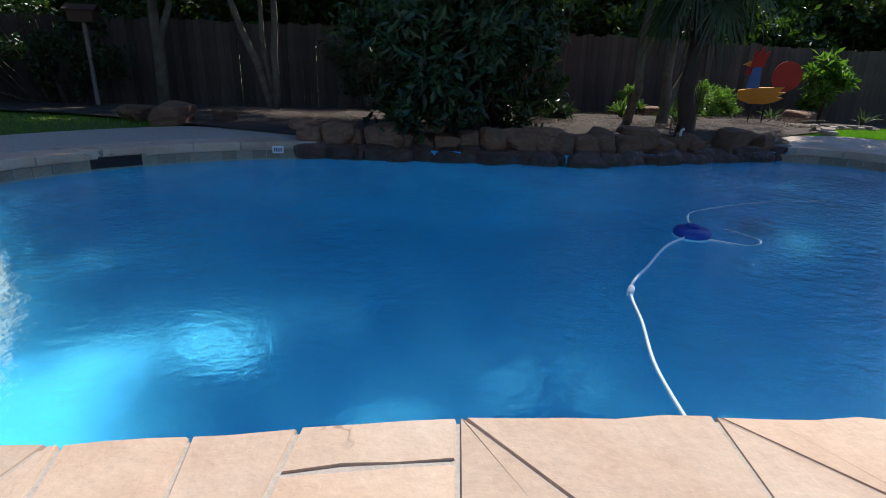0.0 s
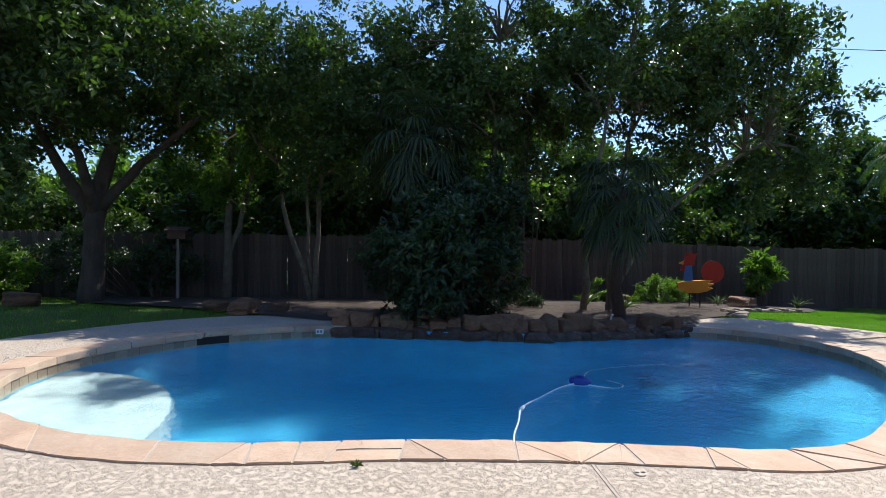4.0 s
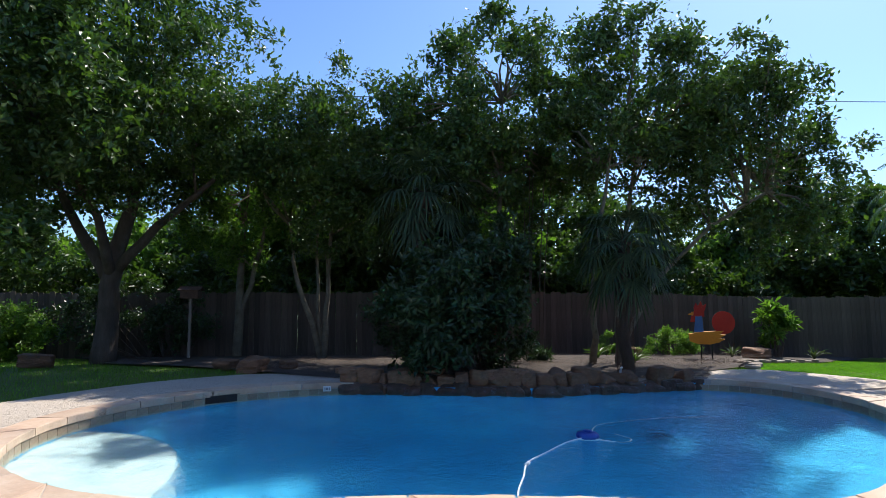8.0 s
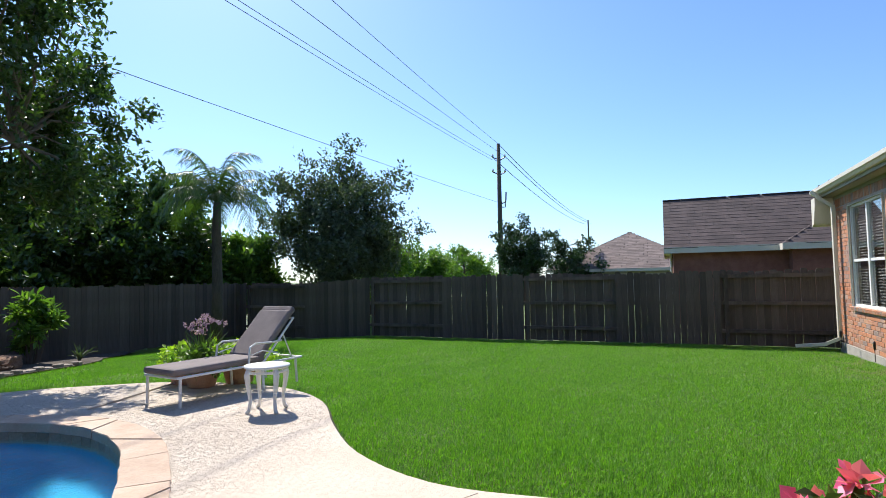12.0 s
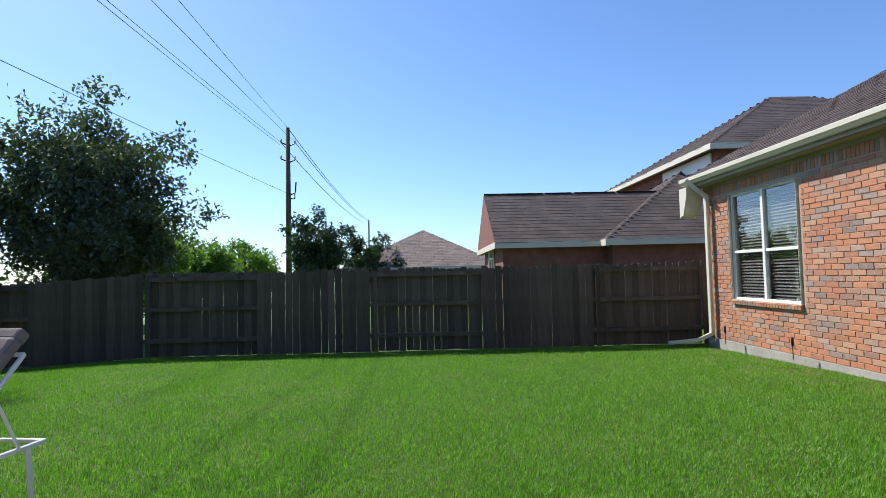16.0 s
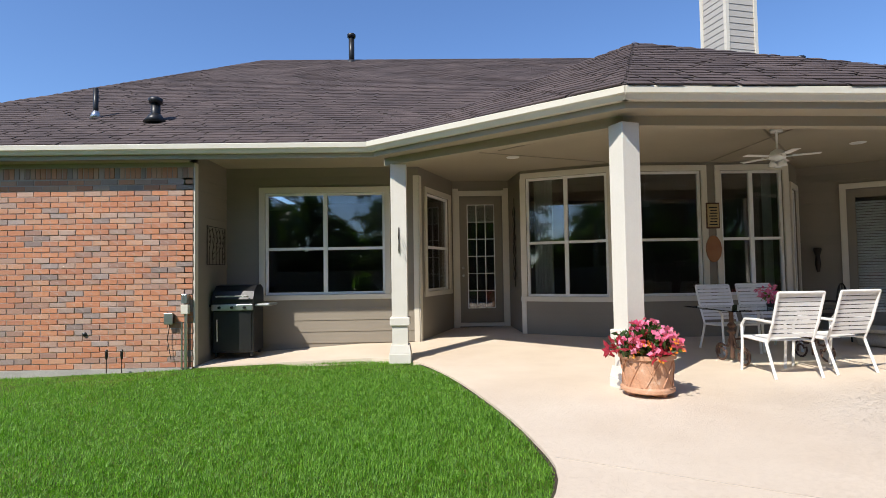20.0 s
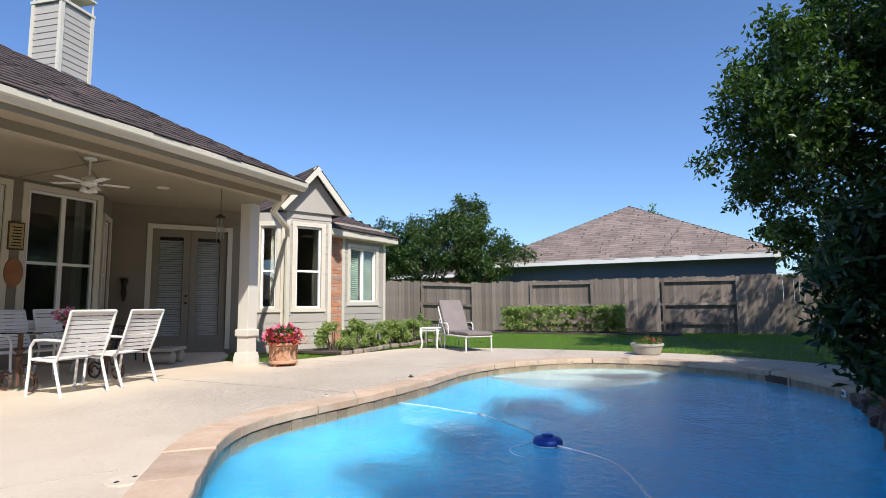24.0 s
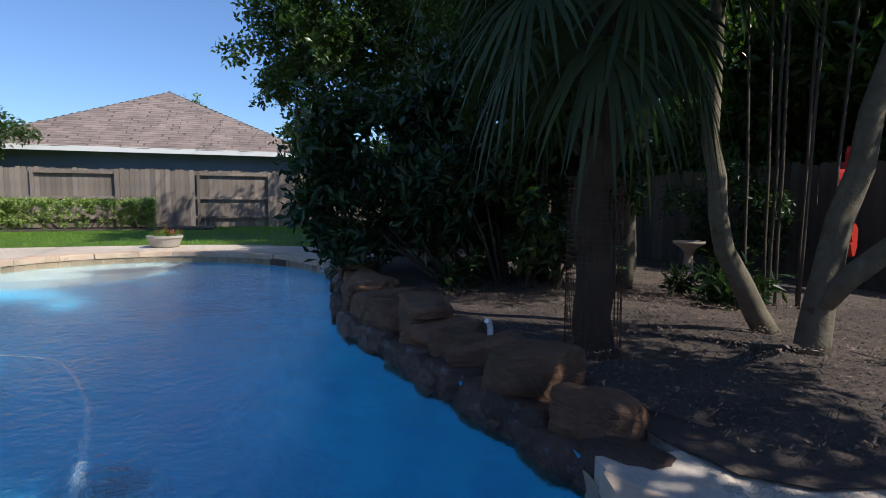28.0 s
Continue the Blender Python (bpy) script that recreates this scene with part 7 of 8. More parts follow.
chaise(6.31, 4.99, -8, "white metal chaise lounge with taupe cushions on the deck", 46)
chaise(-5.25, 0.62, -132, "white metal chaise lounge with taupe cushions by the lawn")


def side_table(x, y, deg, label, round_top):
    t = thing("side_table", at_turn(x, y, deg), label, "side table")
    bm = bmesh.new()
    if round_top:
        lathe(bm, [(0.2, 0.465), (0.235, 0.47), (0.245, 0.48), (0.24, 0.495), (0.1, 0.5)], 30)
    else:
        bx(bm, -0.23, 0.23, -0.23, 0.23, 0.465, 0.495, 0.012)
    part("top", bm, WHITE, t, smooth=round_top)
    bm = bmesh.new()
    if round_top:
        tube(bm, [(0.2 * math.cos(a), 0.2 * math.sin(a), 0.43) for a in np.linspace(0, 6.283, 25)], 0.016, 6)
    else:
        bx(bm, -0.2, 0.2, -0.2, 0.2, 0.41, 0.465)
    part("apron", bm, WHITE, t)
    for k in range(4):
        a = radians(45 + 90 * k)
        c, s = math.cos(a), math.sin(a)
        r0 = 0.2 if round_top else 0.27
        prof = [(r0, 0.47, 0.030), (r0 + 0.025, 0.40, 0.034), (r0 + 0.01, 0.28, 0.026), (r0 - 0.015, 0.14, 0.019), (r0 + 0.0, 0.04, 0.02), (r0 + 0.03, 0.0, 0.024)]
        bm = bmesh.new()
        tube(bm, [(r * c, r * s, z) for r, z, w in prof], [w for r, z, w in prof], 8)
        part("leg", bm, WHITE, t, smooth=True)
    return t


side_table(6.57, 3.68, 20, "small round white cabriole-legged side table", True)
side_table(-5.85, -0.85, 10, "small square white cabriole-legged side table", False)


def armchair(m, label):
    t = thing("sling_chair", m, label, "chair", "chairs round the patio table")
    w = 0.27
    bm = bmesh.new()
    for sy in (-w, w):
        tube(bm, [(0.26, sy, 0.42), (-0.2, sy, 0.40), (-0.30, sy, 0.62), (-0.42, sy, 0.98)], 0.016, 8)
    tube(bm, [(-0.42, -w, 0.98), (-0.42, w, 0.98)], 0.016, 8)
    tube(bm, [(0.26, -w, 0.42), (0.26, w, 0.42)], 0.015, 8)
    part("frame", bm, WHITE, t)
    for sy in (-w - 0.01, w + 0.01):
        bm = bmesh.new()
        tube(bm, [(0.3, sy, 0.0), (0.27, sy, 0.35), (0.27, sy, 0.56), (0.2, sy, 0.64), (0.0, sy, 0.65), (-0.31, sy, 0.64)], 0.017, 8)
        part("front_leg", bm, WHITE, t)
        bm = bmesh.new()
        tube(bm, [(-0.34, sy, 0.0), (-0.22, sy, 0.30), (-0.18, sy, 0.42)], 0.017, 8)
        part("rear_leg", bm, WHITE, t)
    for k in range(9):
        part("seat_slat", box_bm(-0.2 + k * 0.052, -0.16 + k * 0.052, -w, w, 0.414, 0.42), SLING, t)
    for k in range(10):
        z = 0.46 + k * 0.052
        xx = -0.215 - (z - 0.42) * 0.34
        bm = box_bm(-0.003, 0.003, -w, w, 0, 0.043)
        bm.transform(pose(xx, 0, z, 0, -18, 0))
        part("back_slat", bm, SLING, t)
    return t


TX, TY, TD = 1.38, -2.75, 6
ch0 = armchair(at_turn(1.84, -1.92, -88), "white strap armchair pulled to the glass table")
for x, y, d in ((1.05, -2.12, -80), (1.5, -3.6, 94), (0.82, -3.7, 90)):
    copy_thing(ch0, at_turn(x, y, d))

tb = thing("patio_table", at_turn(TX, TY, TD), "glass patio table on scrolled rusty iron legs", "table")
part("tabletop", box_bm(-0.95, 0.95, -0.52, 0.52, 0.72, 0.732, bevel=0.004), TABLE_GLASS, tb)
for sx in (-0.6, 0.6):
    bm = bmesh.new()
    tube(bm, [(sx, 0, 0.06), (sx, 0, 0.72)], 0.028, 10)
    for z in (0.42, 0.5):
        lathe(bm, [(0.02, z - 0.05), (0.06, z), (0.02, z + 0.05)], 12, pose(sx, 0, 0))
    part("post", bm, RUST, tb)
    for sy in (-1, 1):
        bm = bmesh.new()
        sp = [(sx, sy * (0.03 + 0.02 * k), 0.36 - 0.05 * k) for k in range(4)]
        sp += [(sx, sy * (0.23 + 0.11 * math.cos(a)), 0.12 + 0.11 * math.sin(a)) for a in np.linspace(2.2, -3.4, 16)]
        sp += [(sx, sy * (0.23 + 0.06 * math.cos(a)), 0.12 + 0.06 * math.sin(a)) for a in np.linspace(-3.4, -7, 10)]
        tube(bm, sp, 0.014, 6)
        part("scroll", bm, RUST, tb)
    part("top_bar", box_bm(sx - 0.03, sx + 0.03, -0.35, 0.35, 0.70, 0.72), RUST, tb)
part("stretcher", box_bm(-0.6, 0.6, -0.012, 0.012, 0.3, 0.325), RUST, tb)

vs_ = thing("table_flowers", at_turn(TX + 0.08, TY + 0.1, 0, 0.735), "small vase of pink flowers on the glass table", "flowers")
bm = bmesh.new()
lathe(bm, [(0.04, 0), (0.05, 0.04), (0.03, 0.09), (0.035, 0.11)], 14)
part("vase", bm, BLACK, vs_, smooth=True)
rng = np.random.default_rng(4)
leaf_cloud(rng.normal(0, 0.05, (14, 3)) + np.array([0, 0, 0.17]), 8, 0.02, 0.06, PINK, vs_, 4, "petals", 0.8)
leaf_cloud(rng.normal(0, 0.04, (8, 3)) + np.array([0, 0, 0.12]), 6, 0.02, 0.06, BRIGHT_LEAF, vs_, 5, "leaves", 0.4)


def flower_pot(x, y, label, seed, r=0.27, h=0.36):
    t = thing("flower_pot", at_turn(x, y, 0), label, "flower pot")
    for k in range(3):
        a = 2.09 * k
        part("foot", box_bm(-0.05, 0.05, -0.035, 0.035, 0, 0.045, bevel=0.008, m=pose(0.16 * math.cos(a), 0.16 * math.sin(a), 0, 0, 0, math.degrees(a))), TERRACOTTA, t)
    bm = bmesh.new()
    lathe(bm, [(r * 0.86, 0.04), (r * 0.98, 0.055), (r * 0.98, 0.085), (r * 0.88, 0.10), (r * 0.90, 0.2), (r * 0.94, h - 0.05), (r * 1.04, h - 0.04), (r * 1.05, h), (r * 0.95, h), (r * 0.9, h - 0.05), (0.02, h - 0.05)], 36)
    part("pot", bm, TERRACOTTA, t, smooth=False)
    bm = bmesh.new()
    for k in range(9):
        for sg in (-1, 1):
            pts = []
            for i in range(7):
                z = 0.11 + (h - 0.17) * i / 6
                a = 6.283 * k / 9 + sg * 0.55 * (i / 6 - 0.5)
                rr = r * (0.885 + 0.06 * i / 6) + 0.004
                pts.append((rr * math.cos(a), rr * math.sin(a), z))
            tube(bm, pts, 0.006, 5)
    part("relief", bm, TERRACOTTA, t, "raised lattice relief")
    rng = np.random.default_rng(seed)
    d = rng.normal(0, 1, (130, 3))
    d /= np.linalg.norm(d, axis=1, keepdims=True)
    d[:, 2] = np.abs(d[:, 2])
    c = np.array([0, 0, h + 0.02]) + d * np.array([0.28, 0.28, 0.24]) * rng.uniform(0.5, 1, (130, 1))
    leaf_cloud(c, 9, 0.035, 0.07, OAK_LEAF, t, seed, "foliage", 0.5)
    c2 = np.array([0, 0, h + 0.04]) + d[:60] * np.array([0.31, 0.31, 0.27])
    leaf_cloud(c2[:44], 6, 0.022, 0.062, PINK, t, seed + 1, "petals", 0.9)
    c3 = np.array([0.1, 0.05, h]) + d[50:80] * np.array([0.29, 0.29, 0.2])
    leaf_cloud(c3, 5, 0.03, 0.09, RED_LEAF, t, seed + 2, "red_leaves", 0.5)
    c4 = np.array([-0.05, 0.12, h - 0.02]) + d[90:112] * np.array([0.3, 0.3, 0.2])
    leaf_cloud(c4, 6, 0.012, 0.028, ORANGE_PETAL, t, seed + 3, "small_petals", 0.9)
    return t


flower_pot(3.80, -1.0, "terracotta lattice pot of pink mandevilla by a column", 31, 0.27, 0.42)
flower_pot(-1.53, -1.58, "terracotta lattice pot of pink flowers beside the lawn", 33, 0.25, 0.40)

# planters on the deck and lawn
def planter(x, y, label, kind_, seed):
    t = thing("planter", at_turn(x, y, 0), label, "planter")
    bm = bmesh.new()
    if kind_ == "bowl":
        lathe(bm, [(0.22, 0), (0.25, 0.02), (0.30, 0.16), (0.32, 0.18), (0.32, 0.22), (0.28, 0.22), (0.26, 0.17), (0.02, 0.17)], 28)
        part("pot", bm, TAN_WALL, t, smooth=False)
        rng = np.random.default_rng(seed)
        c = rng.normal(0, 1, (60, 3)) * np.array([0.14, 0.14, 0.03]) + np.array([0, 0, 0.25])
        leaf_cloud(c, 8, 0.03, 0.05, BRIGHT_LEAF, t, seed, "foliage", 0.5)
        leaf_cloud(c[:26] + np.array([0, 0, 0.03]), 5, 0.02, 0.035, RED_LEAF, t, seed + 1, "petals", 0.9)
    else:
        lathe(bm, [(0.16, 0), (0.18, 0.01), (0.24, 0.26), (0.26, 0.27), (0.26, 0.32), (0.22, 0.32), (0.21, 0.27), (0.02, 0.27)], 28)
        part("pot", bm, TERRACOTTA, t, smooth=False)
        rng = np.random.default_rng(seed)
        c = rng.normal(0, 1, (70, 3)) * np.array([0.2, 0.2, 0.08]) + np.array([0, 0, 0.38])
        leaf_cloud(c, 9, 0.05, 0.09, LIME_LEAF if kind_ == "lime" else BRIGHT_LEAF, t, seed, "foliage", 0.6)
        if kind_ == "tall":
            bm = bmesh.new()
            heads = []
            for k in range(26):
                a, rr = rng.uniform(0, 6.283), rng.uniform(0.05, 0.3)
                tip = (rr * math.cos(a), rr * math.sin(a), 0.85 + rng.uniform(-0.12, 0.12))
                tube(bm, [(tip[0] * 0.3, tip[1] * 0.3, 0.3), (tip[0] * 0.7, tip[1] * 0.7, 0.6), tip], [0.004, 0.003, 0.002], 4, False)
                heads.append(tip)
            part("stalks", bm, FROND_LEAF, t)
            leaf_cloud(np.array(heads), 16, 0.022, 0.035, PURPLE, t, seed + 2, "petals", 0.7)
            blades = np.array([[h[0] * 0.5, h[1] * 0.5, 0.42] for h in heads])
            leaf_cloud(blades, 8, 0.08, 0.3, FROND_LEAF, t, seed + 3, "leaf_blades", 0.07)
    return t


planter(7.5, 5.6, "terracotta planter with tall purple society garlic", "tall", 41)
planter(7.62, 6.03, "terracotta planter with lime sweet potato vine", "lime", 42)
planter(7.95, 5.35, "terracotta planter with trailing lime leaves", "lime", 43)
planter(-5.82, 4.0, "low tan bowl planter with red flowers", "bowl", 44)

# grill in the patio recess
gr = thing("gas_grill", at_turn(9.2, -4.62, 0), "black gas grill with a steel hood by the wall", "grill")
part("cabinet", box_bm(-0.33, 0.33, -0.26, 0.26, 0.06, 0.80, bevel=0.012), BLACK, gr)
part("cabinet_door", box_bm(-0.3, 0.3, 0.262, 0.275, 0.1, 0.72, bevel=0.006), BLACK, gr)
bm = bmesh.new()
tube(bm, [(0.24, 0.30, 0.25), (0.24, 0.31, 0.6)], 0.01, 6)
part("door_handle", bm, STEEL, gr)
part("side_shelf", box_bm(0.34, 0.58, -0.22, 0.22, 0.80, 0.84, bevel=0.01), BLACK, gr)
part("side_shelf", box_bm(-0.58, -0.34, -0.22, 0.22, 0.80, 0.84, bevel=0.01), STEEL, gr)
bm = bmesh.new()
prof = [(0.27, 0.82), (0.28, 0.92), (0.22, 1.05), (0.08, 1.14), (-0.12, 1.15), (-0.26, 1.08), (-0.28, 0.82)]
e0 = [bm.verts.new((-0.33, y, z)) for y, z in prof]
e1 = [bm.verts.new((0.33, y, z)) for y, z in prof]
for i in range(len(prof)):
    bm.faces.new((e0[i - 1], e0[i], e1[i], e1[i - 1]))
bm.faces.new(e0)
bm.faces.new(e1[::-1])
bmesh.ops.recalc_face_normals(bm, faces=bm.faces[:])
part("hood", bm, BLACK, gr)
part("control_panel", box_bm(-0.33, 0.33, 0.26, 0.31, 0.74, 0.84, bevel=0.01), STEEL, gr)
for k in range(3):
    bm = bmesh.new()
    lathe(bm, [(0.025, 0), (0.02, 0.03)], 12, pose(-0.2 + 0.2 * k, 0.31, 0.79, -90))
    part("knob", bm, BLACK, gr)
bm = bmesh.new()
tube(bm, [(-0.25, 0.29, 0.96), (-0.25, 0.33, 0.97), (0.25, 0.33, 0.97), (0.25, 0.29, 0.96)], 0.012, 8)
part("hood_handle", bm, STEEL, gr)
for sx in (-0.28, 0.28):
    for sy in (-0.2, 0.2):
        bm = bmesh.new()
        lathe(bm, [(0.04, -0.015), (0.04, 0.015)], 14, pose(sx, sy, 0.035, 0, 90, 0))
        part("wheel", bm, BLACK, gr)

# iron wall art on the return wall, ornament by the door
art = thing("wall_art", M_RET @ pose(0.15, 0.03, 1.45), "rectangular wrought iron wall art with vines", "wall art")
bm = bmesh.new()
fr = [(0, 0, 0), (0.75, 0, 0), (0.75, 0, 0.62), (0, 0, 0.62), (0, 0, 0)]
for a, b in zip(fr, fr[1:]):
    tube(bm, [a, b], 0.007, 6)
part("frame", bm, IRON, art)
ra = random.Random(3)
for k in range(5):
    bm = bmesh.new()
    x = 0.1 + 0.14 * k
    tube(bm, [(x, 0, 0), (x + 0.04, 0.01, 0.2), (x - 0.03, 0.01, 0.42), (x + 0.03, 0, 0.6)], 0.005, 5)
    for j in range(6):
        z = 0.08 + 0.09 * j
        tube(bm, [(x, 0, z), (x + ra.choice((-1, 1)) * 0.06, 0.015, z + 0.05)], [0.008, 0.002], 4)
    part("vine", bm, IRON, art)
orn = thing("wall_ornament", M_T @ pose(0.45, 0.03, 0.95), "tall narrow wrought iron wall ornament", "wall ornament")
bm = bmesh.new()
tube(bm, [(0, 0, 0), (0, 0, 1.75)], [0.01, 0.008], 6)
for k in range(6):
    z = 0.25 + 0.24 * k
    for sg in (-1, 1):
        tube(bm, [(sg * (0.02 + 0.07 * math.sin(a)), 0.01, z + 0.12 * (a / 3.14 - 0.5) * 2) for a in np.linspace(0, 3.14, 9)], 0.008, 5)
part("scrollwork", bm, IRON, orn)

# plaques between the bay windows
pq = thing("wall_sign", M_C @ pose(1.4, 0.035, 1.96), "brown framed wall sign with small lettering bars", "sign")
part("board", box_bm(-0.12, 0.12, 0, 0.02, 0, 0.46, bevel=0.006), RUST, pq)
part("panel", box_bm(-0.10, 0.10, 0.02, 0.025, 0.03, 0.43), surface("tan_panel", (0.42, 0.31, 0.14), (0.5, 0.38, 0.18), 4, 60, 0.7, 0.1), pq)
for k in range(7):
    part("lettering", box_bm(-0.075 + 0.01 * (k % 2), 0.075 - 0.012 * (k % 3), 0.025, 0.028, 0.06 + 0.05 * k, 0.08 + 0.05 * k), BLACK, pq)
ov = thing("wall_plaque", M_C @ pose(1.4, 0.035, 1.6), "oval copper-coloured wall plaque", "plaque")
bm = bmesh.new()
lathe(bm, [(0.14, 0), (0.135, 0.02), (0.12, 0.018), (0.01, 0.022)], 30, pose(0, 0, 0, -90) @ Matrix.Diagonal((1, 1.7, 1, 1)))
part("disc", bm, surface("copper_plaque", (0.30, 0.12, 0.05), (0.38, 0.17, 0.07), 5, 60, 0.5, 0.2), ov)

# ceiling fan, lights, wind chime
fan = thing("ceiling_fan", pose(1.22, -2.75, 3.16), "white five-bladed ceiling fan under the patio roof", "ceiling fan")
bm = bmesh.new()
lathe(bm, [(0.02, -0.05), (0.08, -0.045), (0.08, 0.0)], 18)
part("canopy", bm, WHITE, fan, smooth=True)
bm = bmesh.new()
tube(bm, [(0, 0, -0.04), (0, 0, -0.3)], 0.014, 8)
part("downrod", bm, WHITE, fan)
bm = bmesh.new()
lathe(bm, [(0.03, -0.28), (0.08, -0.31), (0.10, -0.36), (0.10, -0.41), (0.05, -0.44)], 24)
part("motor", bm, WHITE, fan, smooth=True)
for k in range(5):
    a = 72 * k + 10
    bm = box_bm(0.17, 0.5, -0.055, 0.055, -0.385, -0.377, bevel=0.003)
    bm.transform(pose(0, 0, 0, 0, 0, a))
    bl = part("blade", bm, WHITE, fan)
    bm = box_bm(0.1, 0.24, -0.02, 0.02, -0.392, -0.385)
    bm.transform(pose(0, 0, 0, 0, 0, a))
    part("bracket", bm, WHITE, fan)
for k in range(3):
    a = 2.09 * k
    bm = bmesh.new()
    lathe(bm, [(0.02, -0.44), (0.042, -0.47), (0.05, -0.52)], 14, pose(0.07 * math.cos(a), 0.07 * math.sin(a), 0))
    part("lamp_shade", bm, WHITE, fan, smooth=True)
for x, y in ((3.6, -2.6), (0.2, -2.4), (-0.6, -3.6), (4.6, -4.4), (2.4, -2.0)):
    t = thing("ceiling_light", pose(x, y, 3.16), "round recessed ceiling light, off", "ceiling light")
    bm = bmesh.new()
    lathe(bm, [(0.11, -0.004), (0.1, -0.014), (0.08, -0.012)], 24)
    part("ring", bm, WHITE, t)
wc = thing("wind_chime", pose(-1.0, -2.6, 3.15), "hanging wind chime with dangling tubes", "wind chime")
bm = bmesh.new()
tube(bm, [(0, 0, 0), (0, 0, -0.55)], 0.004, 4)
lathe(bm, [(0.02, -0.5), (0.09, -0.55), (0.02, -0.57)], 14)
part("hanger", bm, IRON, wc)
for k in range(5):
    a = 1.256 * k
    bm = bmesh.new()
    tube(bm, [(0.06 * math.cos(a), 0.06 * math.sin(a), -0.57), (0.06 * math.cos(a), 0.06 * math.sin(a), -0.85 - 0.04 * k)], 0.008, 6)
    part("tube", bm, STEEL, wc)
sc = thing("wall_sconce", M_F @ pose(2.45, 0.03, 1.45), "dark iron candle sconce on the wall", "sconce")
bm = bmesh.new()
lathe(bm, [(0.02, -0.3), (0.05, -0.15), (0.035, 0.0), (0.07, 0.12), (0.06, 0.16)], 14, pose(0, 0.06, 0))
part("body", bm, IRON, sc)
part("arm", box_bm(-0.015, 0.015, 0, 0.06, -0.1, 0.05), IRON, sc)

# iron garden chair and scroll bench
ic = thing("iron_chair", at_turn(-0.62, -4.4, -20), "black wrought iron garden chair with rounded back", "chair")
bm = bmesh.new()
arc_ = [(-0.2, 0.26 * math.cos(a), 0.55 + 0.38 * math.sin(a)) for a in np.linspace(0, 3.1416, 15)]
tube(bm, [(-0.2, 0.26, 0.42)] + arc_ + [(-0.2, -0.26, 0.42)], 0.012, 6)
for k in range(5):
    y = -0.2 + 0.1 * k
    tube(bm, [(-0.2, y, 0.42), (-0.2, y, 0.55 + 0.38 * math.sqrt(max(0, 1 - (y / 0.26) ** 2)))], 0.006, 5)
for z in (0.55, 0.66, 0.78):
    hw = 0.26 * math.sqrt(max(0, 1 - ((z - 0.55) / 0.38) ** 2))
    tube(bm, [(-0.2, -hw, z), (-0.2, hw, z)], 0.006, 5)
part("back", bm, IRON, ic)
part("seat", box_bm(-0.22, 0.24, -0.25, 0.25, 0.40, 0.425, bevel=0.008), IRON, ic)
for sx in (-0.2, 0.22):
    for sy in (-0.23, 0.23):
        bm = bmesh.new()
        tube(bm, [(sx, sy, 0.41), (sx * 1.15, sy * 1.08, 0.0)], 0.012, 6)
        part("leg", bm, IRON, ic)
for sy in (-0.26, 0.26):
    bm = bmesh.new()
    tube(bm, [(-0.2, sy, 0.62), (0.1, sy, 0.65), (0.22, sy, 0.58), (0.2, sy, 0.42)], 0.011, 6)
    part("arm", bm, IRON, ic)
cb = thing("scroll_bench", at_turn(-0.98, -3.8, 30), "low carved stone scroll bench with a flat slab", "bench")
part("slab", box_bm(-0.34, 0.34, -0.22, 0.22, 0.22, 0.28, bevel=0.012), TAN_WALL, cb)
for sx in (-0.2, 0.2):
    bm = bmesh.new()
    lathe(bm, [(0.11, -0.2), (0.115, -0.18), (0.10, 0), (0.115, 0.18), (0.11, 0.2)], 20, pose(sx, 0, 0.112, 90, 0, 0))
    part("scroll", bm, TAN_WALL, cb, smooth=True)

